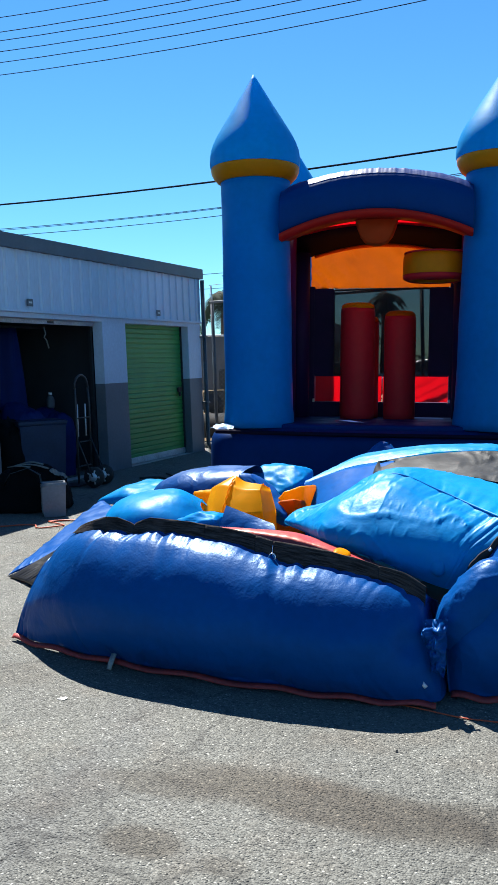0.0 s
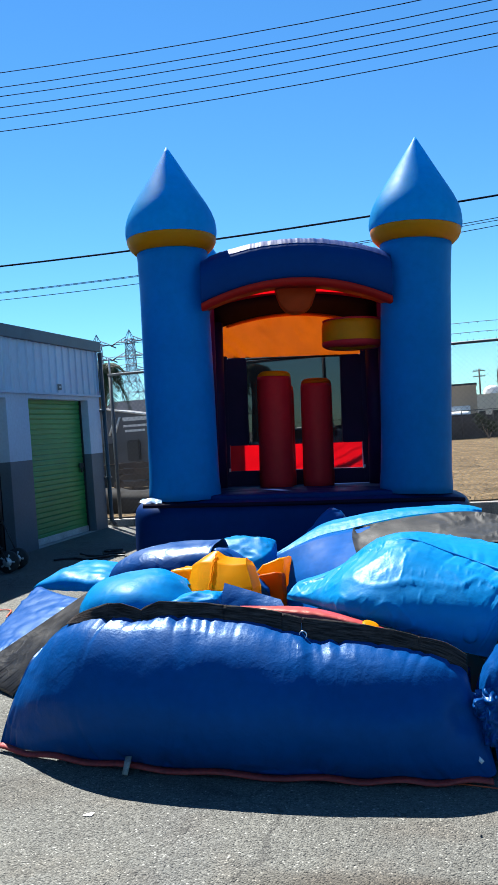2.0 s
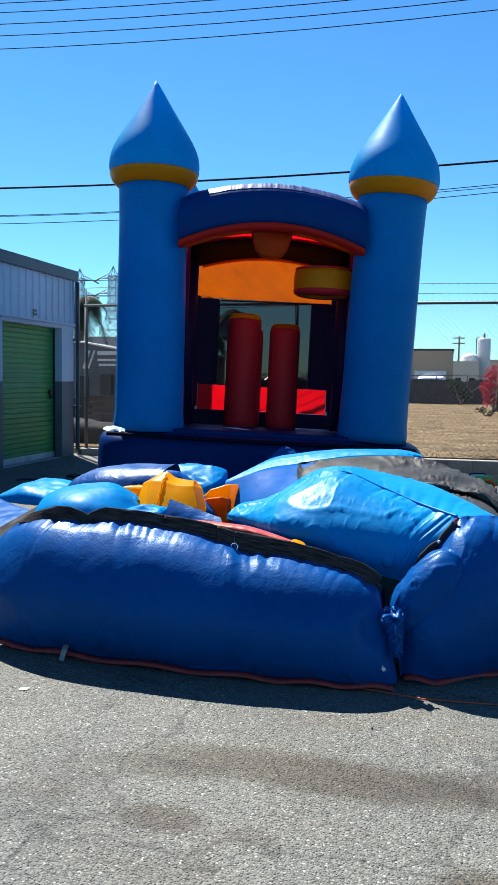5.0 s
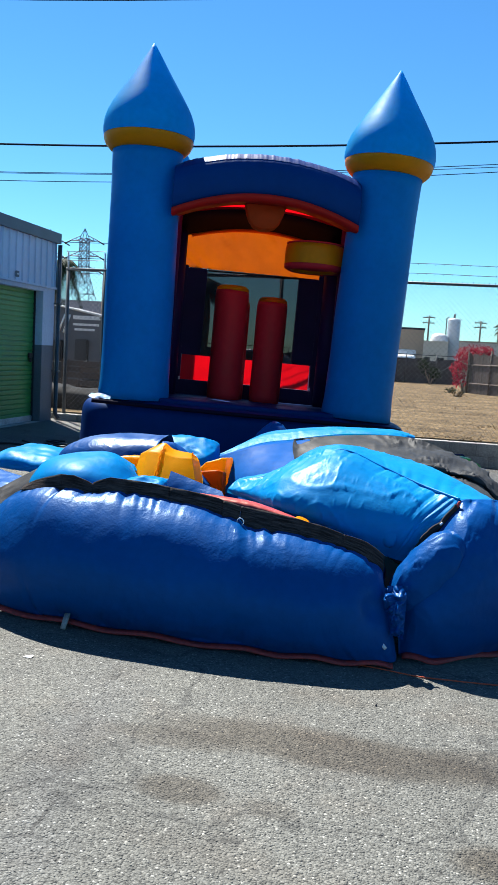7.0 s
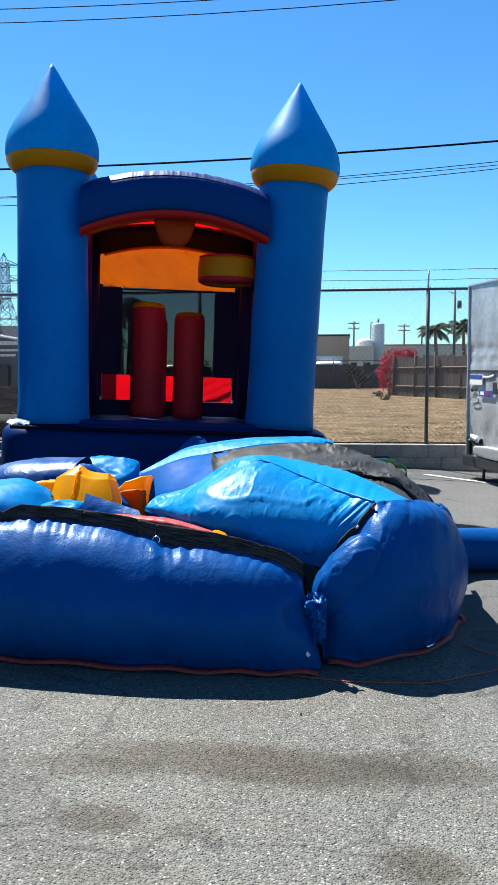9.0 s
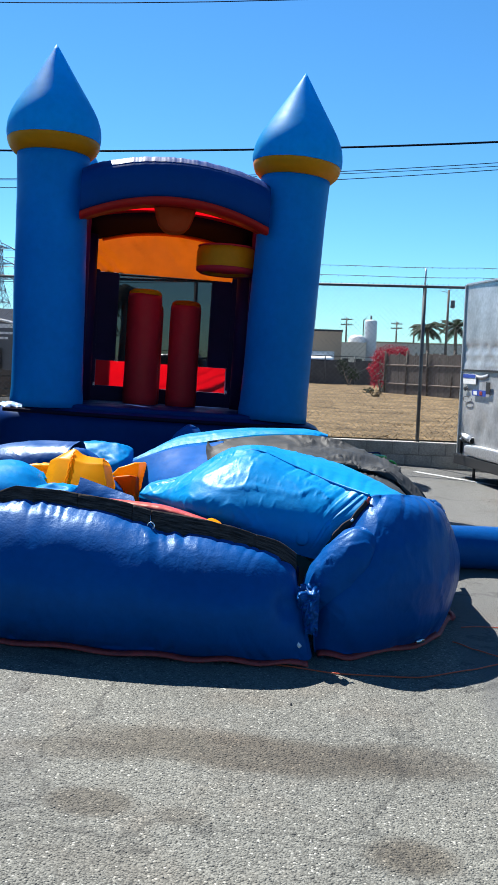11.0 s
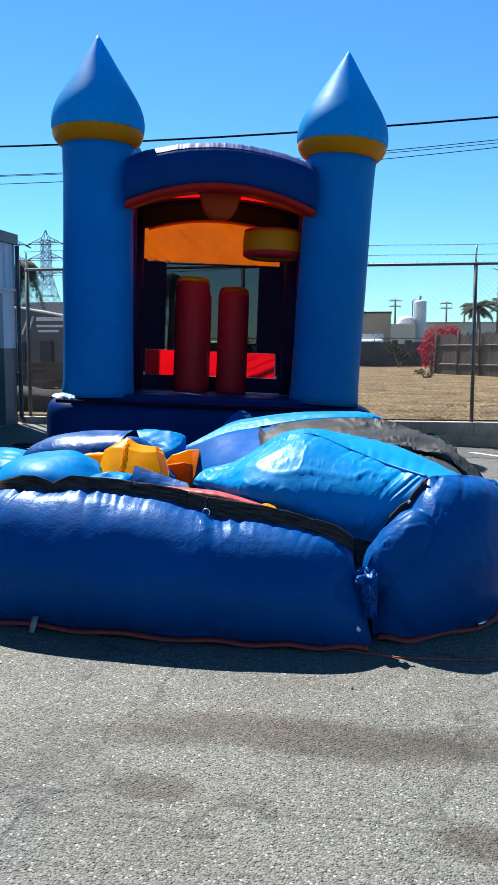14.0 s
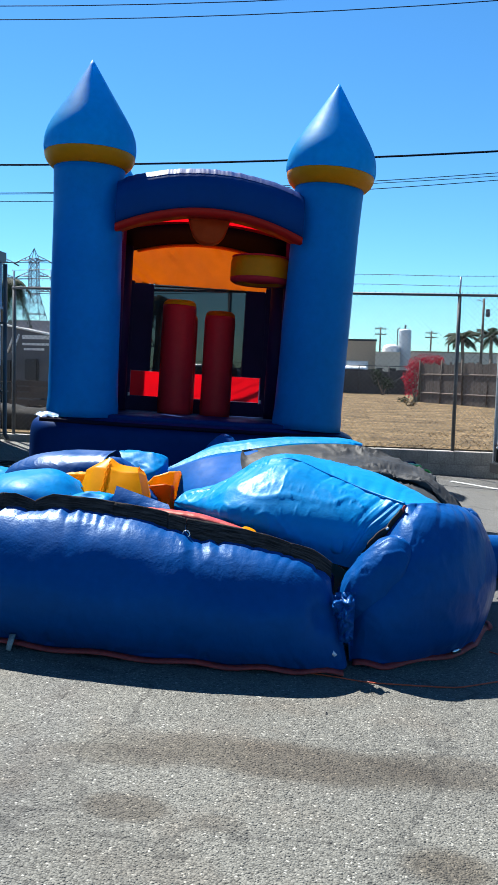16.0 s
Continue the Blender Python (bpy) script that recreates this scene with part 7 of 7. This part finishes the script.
# ---- far fences, buildings and poles ----
def dark_fence():
    t = thing("screened_fence", Matrix.Translation((0, 60, gh(0, 60))), "far chain-link fence with sagging dark privacy screen", "fence")
    for k in range(10):
        x = -14 + 2.0 * k
        if x > 3.6:
            break
        part("post", tube([(x, 0, 0), (x, 0, 1.95)], 0.05, 6), STEEL_D, t)
    bm = bmesh.new()
    n = 60
    g = [[bm.verts.new((-14 + 17.6 * i / n, 0.03 * math.sin(i * 1.7 + j), 0.05 + (1.58 + 0.08 * math.sin(i * 0.9)) * j / 5)) for j in range(6)] for i in range(n + 1)]
    for i in range(n):
        for j in range(5):
            bm.faces.new((g[i][j], g[i + 1][j], g[i + 1][j + 1], g[i][j + 1]))
    part("screen", bm, DARKMESH, t, "sagging dark screen fabric")
    part("rail", tube([(-14, 0, 1.93), (3.6, 0, 1.93)], 0.03, 6), STEEL_D, t)
    part("torn_edge", tube([(0.6 + 0.2 * k, -0.06, 1.35 - 0.55 * math.sin(math.pi * k / 12)) for k in range(13)], 0.025, 5), GALV, t)


dark_fence()


def board_fence():
    t = thing("board_fence", Matrix.Identity(4), "weathered brown board fence with leaning dark posts", "fence")
    a, b = Vector((3.05, 42.0, 0)), Vector((9.6, 30.0, 0))
    L = (b - a).length
    ang = math.degrees(math.atan2(b.y - a.y, b.x - a.x))
    me = None
    n = int(L / 0.15)
    rnd = random.Random(2)
    for k in range(n):
        p = a.lerp(b, (k + 0.5) / n)
        if me is None:
            ob = part("board", box(-0.072, 0.072, -0.012, 0.012, 0, 1.85, 0.003), BOARD, t, smooth=False)
            me = ob.data
        else:
            ob = new("board", me)
            ob.parent = t
        ob.matrix_basis = pose(p.x, p.y, gh(0, p.y) - 0.02, 0, rnd.uniform(-0.8, 0.8), ang) @ Matrix.Diagonal((1, 1, rnd.uniform(0.97, 1.04), 1))
    for k in range(0, 9):
        p = a.lerp(b, k / 8)
        z = gh(0, p.y)
        tilt = rnd.uniform(-0.12, 0.12)
        part("post", tube([(p.x, p.y - 0.06, z), (p.x + tilt, p.y - 0.06, z + 2.02)], 0.045, 6), POST_WOOD, t)
    for zz in (0.5, 1.35):
        part("rail", tube([(a.x, a.y - 0.03, gh(0, 42) + zz), (b.x, b.y - 0.03, gh(0, 30) + zz)], 0.035, 5), POST_WOOD, t)


def building(name, x0, x1, y, depth, h, material, label, roofm=None, openings=()):
    z0 = gh(0, y)
    t = thing(name, Matrix.Translation(((x0 + x1) / 2, y, z0)), label, "building")
    w = (x1 - x0) / 2
    part("wall", box(-w, w, 0, depth, 0, h, 0.02), material, t, smooth=False)
    part("parapet", box(-w - 0.06, w + 0.06, -0.06, depth + 0.06, h - 0.02, h + 0.12, 0.02), roofm or material, t, smooth=False)
    for ox0, ox1, oz0, oz1, m in openings:
        win = part("window", box(ox0, ox1, -0.05, 0.02, oz0, oz1, 0.01), m, t, smooth=False)
        part("sill", box(ox0 - 0.05, ox1 + 0.05, -0.10, 0.0, oz0 - 0.06, oz0), roofm or material, win, smooth=False)
    return t


building("warehouse", -6.5, 1.10, 66, 10, 3.85, BROWN_WALL, "flat-roofed brown stucco building across the lot", ROOF_D, ((1.0, 3.3, 0.3, 2.35, WHITE_FAR), (-3.0, -1.6, 1.6, 2.6, DARK_GLASS), (-1.0, 0.3, 1.6, 2.6, DARK_GLASS)))
building("warehouse", 0.95, 3.6, 86, 6, 3.45, CREAM_WALL, "cream stucco building in the distance", None, ((-0.9, -0.3, 1.2, 2.0, DARK_GLASS), (0.4, 1.0, 1.2, 2.0, DARK_GLASS)))
building("warehouse", 3.0, 14.0, 92, 8, 3.75, CREAM_WALL, "long cream stucco building in the distance", BROWN_WALL, ((-4.5, -3.6, 1.2, 2.2, DARK_GLASS), (-2.5, -1.6, 1.2, 2.2, DARK_GLASS)))


def silo():
    t = thing("storage_tank", Matrix.Translation((4.15, 90, gh(0, 70))), "white cylindrical storage tank beside a low white dome", "tank")
    part("tank", lathe([(0.62, 0), (0.62, 5.75), (0.55, 5.9), (0.2, 5.98)], 24), WHITE_FAR, t)
    part("vent", tube([(0, 0, 5.95), (0, 0, 6.4)], 0.10, 8), GALV, t)
    part("vent_pipe", tube([(-0.75, 0, 4.2), (-0.75, 0, 5.9), (-0.5, 0, 6.1)], 0.06, 6), GALV, t)
    part("dome", lathe([(0.85, 0), (0.85, 4.0), (0.7, 4.25), (0.35, 4.4)], 24, at=(-1.35, -0.5, 0)), WHITE_FAR, t)


silo()


def parked_van():
    t = thing("white_van", Matrix.Translation((-0.35, 63, gh(0, 63))), "white van parked behind the dark fence", "van")
    part("body", puffbox(-0.95, 0.95, -2, 2, 0.35, 1.95, 7, 8), WHITE_FAR, t)
    part("roof_rack", box(-0.5, 0.4, -1.2, 1.2, 1.95, 2.15, 0.05), WHITE_FAR, t, smooth=False)
    part("windscreen", box(-0.75, 0.75, -2.03, -1.95, 1.2, 1.7, 0.03), DARK_GLASS, t, smooth=False)
    for x in (-0.85, 0.85):
        part("wheel", tube([(x - 0.1, -1.2, 0.33), (x + 0.1, -1.2, 0.33)], 0.33, 16), RUBBER, t)


parked_van()


def pole(x, y, h, arms, label, transformer=False):
    t = thing("utility_pole", Matrix.Translation((x, y, gh(0, 70))), label, "utility pole")
    part("mast", tube([(0, 0, 0), (0.03, 0, h)], [0.14, 0.10], 8), POLE_WOOD, t)
    for z in arms:
        arm = part("cross_arm", box(-0.75, 0.75, -0.06, 0.06, z - 0.06, z + 0.06), POLE_WOOD, t, smooth=False)
        for xx in (-0.65, -0.25, 0.25, 0.65):
            part("insulator", tube([(xx, 0, z + 0.06), (xx, 0, z + 0.22)], 0.04, 6), STEEL_D, arm)
    if transformer:
        part("transformer", lathe([(0.18, 0), (0.2, 0.05), (0.2, 0.62), (0.12, 0.7)], 14, at=(0.42, 0, h - 1.6)), GALV, t)
        part("street_lamp_arm", tube([(0, 0, h - 0.3), (-0.5, 0, h - 0.1), (-0.6, 0, h - 0.2)], 0.035, 6), STEEL_D, t)


pole(10.45, 80, 8.3, (), "wooden utility pole with a transformer", True)
pole(2.0, 118, 7.6, (7.3, 6.6), "distant wooden utility pole with two cross arms")
pole(8.6, 118, 7.2, (6.9, 6.3), "distant wooden utility pole with two cross arms")
pole(10.2, 110, 6.6, (), "plain dark pole in the distance")
pole(-8.2, 24, 3.4, (), "thin dark pole behind the fence")


def pylon(x, y, h, label):
    t = thing("transmission_tower", Matrix.Translation((x, y, 0)), label, "transmission tower")
    segs = []
    waist = h - 6.4

    def half(z):
        if z > waist:
            return 0.62 - 0.10 * (z - waist) / 5.0
        return 0.62 + 0.235 * (waist - z)

    zs = [0, 3.2, 6.0, 8.2, 9.8, waist, waist + 1.1, waist + 2.2, waist + 3.3, waist + 4.4, waist + 5.0]
    for z0, z1 in zip(zs, zs[1:]):
        a, b = half(z0), half(z1)
        q0 = [(-a, -a, z0), (a, -a, z0), (a, a, z0), (-a, a, z0)]
        q1 = [(-b, -b, z1), (b, -b, z1), (b, b, z1), (-b, b, z1)]
        for k in range(4):
            j = (k + 1) % 4
            segs += [(q0[k], q1[k]), (q0[k], q1[j]), (q0[j], q1[k]), (q1[k], q1[j])]
    b = half(zs[-1])
    for sx in (-1, 1):
        for sy in (-1, 1):
            segs.append(((sx * b, sy * b, zs[-1]), (0, 0, h)))
    part("lattice", bars(segs, 0.05, 4), PYLON, t, "riveted steel lattice", smooth=False)
    for z, w in ((h - 1.75, 2.05), (h - 3.9, 2.15), (h - 6.0, 2.25)):
        for s in (-1, 1):
            a = half(z)
            arm = part("arm", bars([((s * a, -a, z), (s * w, 0, z + 0.05)), ((s * a, a, z), (s * w, 0, z + 0.05)), ((s * a, 0, z + 0.75), (s * w, 0, z + 0.08)), ((s * a, 0, z + 0.35), (s * (w + a) / 2, 0, z + 0.04)), ((s * (w + a) / 2, 0, z + 0.4), (s * (w + a) / 2, 0, z))], 0.06, 4), PYLON, t, smooth=False)
            part("insulator_string", tube([(s * w, 0, z + 0.05), (s * (w + 0.35), 0, z - 0.15), (s * (w + 0.9), 0, z - 0.45)], 0.10, 6), STEEL_D, arm)


pylon(-46.7, 120, 17.35, "grey steel lattice transmission tower in the distance")
pylon(-52.3, 121, 17.2, "grey steel lattice transmission tower beside its twin")


# ---- overhead cables ----
def cable(y, low, at, sag, r, label, rise=0.0, end=50):
    """A hanging line across the view, lowest at x = at."""
    xs = [-60 + (60 + end) * k / 48 for k in range(49)]
    pts = [(x, y, low + sag * (x - at) ** 2 + rise * (x - at)) for x in xs]
    tagged(part("power_line", tube(pts, r, 5), CABLE), label, "cable", "overhead power lines")


for low, rise in ((11.345, -0.009), (10.98, -0.005), (10.74, -0.005), (10.455, -0.003), (10.17, -0.001), (9.85, 0.002)):
    cable(22, low, -4.5, 0.0028, 0.012, "thin black overhead power line", rise)
cable(30, 8.15, -11, 0.0016, 0.036, "thick black overhead cable")
cable(60, 13.12, -28, 0.0010, 0.026, "thin dark overhead line in the distance")
cable(60, 13.05, -28, 0.0009, 0.022, "thin dark overhead line in the distance")
cable(60, 12.52, -28, 0.0011, 0.026, "thin dark overhead line in the distance")
for z in (15.35, 13.15, 11.05):
    cable(120, z, -50, 0.0006, 0.04, "faint transmission line between the towers", 0.0, -14)


# ---- yard behind the fence by the storage building ----
def machine_trailer():
    t = thing("mixer_trailer", Matrix.Translation((-8.2, 22, gh(0, 22))), "grey equipment trailer with a faded lettered side panel", "trailer")
    bm = bmesh.new()
    pts = [(-1.6, 0.75), (1.05, 0.75), (1.2, 1.4), (0.85, 1.95), (-0.5, 2.2), (-1.6, 2.25)]
    a = [bm.verts.new((x, 0, z)) for x, z in pts]
    b = [bm.verts.new((x, 1.4, z)) for x, z in pts]
    bm.faces.new(a)
    bm.faces.new(b[::-1])
    for k in range(6):
        bm.faces.new((a[k], b[k], b[(k + 1) % 6], a[(k + 1) % 6]))
    body = part("body", bm, GREYPANEL, t, smooth=False)
    part("roof_edge", tube([(x, -0.02, z) for x, z in pts[2:]], 0.03, 6), LETTER, body)
    for x0, x1, z in ((-0.1, 0.65, 1.86), (-0.1, 0.62, 1.70), (-0.05, 0.5, 1.57)):
        part("lettering", box(x0, x1, -0.012, 0.0, z, z + 0.10 if z > 1.8 else z + 0.06), LETTER, t, smooth=False)
    for x in (-0.42, -0.28):
        part("emblem", tube([(x - 0.08, -0.01, 1.50), (x + 0.10, -0.01, 1.98)], 0.03, 5), LETTER, t)
    for x0, x1, z0, z1, m in ((-1.2, -0.3, 0.15, 0.72, BLACK), (-0.2, 0.5, 0.2, 0.70, GALV), (0.6, 1.0, 0.3, 0.72, BLACK), (-0.7, -0.35, 0.76, 1.3, BLACK), (0.0, 0.35, 0.80, 1.35, BLACK)):
        part("machinery", box(x0, x1, -0.10, 0.5, z0, z1, 0.03), m, t, smooth=False)
    for x in (-0.9, 0.75):
        part("wheel", tube([(x, -0.12, 0.32), (x, 0.12, 0.32)], 0.32, 20), RUBBER, t)


machine_trailer()


def crates():
    rnd = random.Random(4)
    for k, (x, y, z) in enumerate(((-6.9, 18.6, 0), (-6.4, 18.5, 0), (-6.85, 18.6, 0.42), (-6.35, 18.5, 0.42))):
        t = thing("wooden_crate", pose(x, y, gh(0, y) + 0.03 + z, 0, 0, rnd.uniform(-6, 6)), "slatted wooden crate stacked behind the fence", "crate", "stacked crates")
        for zz in (0.02, 0.15, 0.28):
            part("slat", box(-0.23, 0.23, -0.20, -0.185, zz, zz + 0.10), CRATE_WOOD, t, smooth=False)
            part("slat", box(-0.23, 0.23, 0.185, 0.20, zz, zz + 0.10), CRATE_WOOD, t, smooth=False)
            part("slat", box(0.215, 0.23, -0.185, 0.185, zz, zz + 0.10), CRATE_WOOD, t, smooth=False)
            part("slat", box(-0.23, -0.215, -0.185, 0.185, zz, zz + 0.10), CRATE_WOOD, t, smooth=False)
        for x2 in (-0.205, 0.205):
            for y2 in (-0.175, 0.175):
                part("corner_post", box(x2 - 0.02, x2 + 0.02, y2 - 0.02, y2 + 0.02, 0, 0.40), POST_WOOD, t, smooth=False)


crates()
soft_heap("scrap_heap", pose(-5.6, 15.5, gh(0, 15.5), 0, 0, 0), 2.4, 1.0, 0.42, mat("dark_scrap", (0.022, 0.021, 0.020), 0.9, spots=0.4, spec=0.1), "dark scrap heaped behind the fence", "scrap heap", 9.5)


def dark_house():
    t = thing("house", Matrix.Translation((-12.3, 36, gh(0, 36))), "low house with a dark gabled roof behind the yard", "house")
    part("wall", box(-3, 2.6, 0, 5, 0, 2.3), BROWN_WALL, t, smooth=False)
    bm = bmesh.new()
    a = [bm.verts.new(p) for p in ((-3.2, -0.3, 2.25), (2.8, -0.3, 2.25), (1.4, 2.3, 3.25), (-3.2, 2.3, 3.25), (-3.2, 5.2, 2.25), (2.8, 5.2, 2.25))]
    bm.faces.new((a[0], a[1], a[2], a[3]))
    bm.faces.new((a[3], a[2], a[5], a[4]))
    bm.faces.new((a[1], a[5], a[2]))
    bm.faces.new((a[0], a[3], a[4]))
    bm.faces.new((a[0], a[4], a[5], a[1]))
    part("roof", bm, ROOF_D, t, "dark gabled roof", smooth=False)


dark_house()


def car(x, y, turn, material, label):
    t = thing("parked_car", pose(x, y, gh(0, y) + 0.03, 0, 0, turn), label, "car")
    bm = bmesh.new()
    prof = [(-2.1, 0.35), (-2.15, 0.75), (-1.2, 0.92), (-0.5, 1.42), (0.9, 1.45), (1.6, 1.0), (2.1, 0.9), (2.15, 0.4)]
    rows = []
    for yy, k in ((-0.85, 0.94), (-0.75, 1.0), (0.75, 1.0), (0.85, 0.94)):
        rows.append([bm.verts.new((px * k, yy, 0.35 + (pz - 0.35) * k)) for px, pz in prof])
    for a, b in zip(rows, rows[1:]):
        for j in range(len(prof)):
            jj = (j + 1) % len(prof)
            bm.faces.new((a[j], a[jj], b[jj], b[j]))
    bm.faces.new(rows[0][::-1])
    bm.faces.new(rows[-1])
    part("body", bm, material, t)
    part("side_window", box(-0.75, 1.15, -0.87, -0.80, 0.98, 1.32, 0.02), DARK_GLASS, t, smooth=False)
    for xx in (-1.35, 1.3):
        w = part("wheel", tube([(xx, -0.9, 0.32), (xx, -0.68, 0.32)], 0.32, 18), RUBBER, t)
        part("rim", tube([(xx, -0.92, 0.32), (xx, -0.88, 0.32)], 0.18, 12), GALVB, w)
        part("wheel", tube([(xx, 0.68, 0.32), (xx, 0.9, 0.32)], 0.32, 18), RUBBER, t)


car(-5.6, 34, 8, CARPAINT, "silver car parked beyond the vacant lot")
car(-9.5, 33, -5, mat("dark_car_paint", (0.03, 0.035, 0.045), 0.25, 0.3), "dark car parked beyond the vacant lot")

board_fence()
build_blockwall()
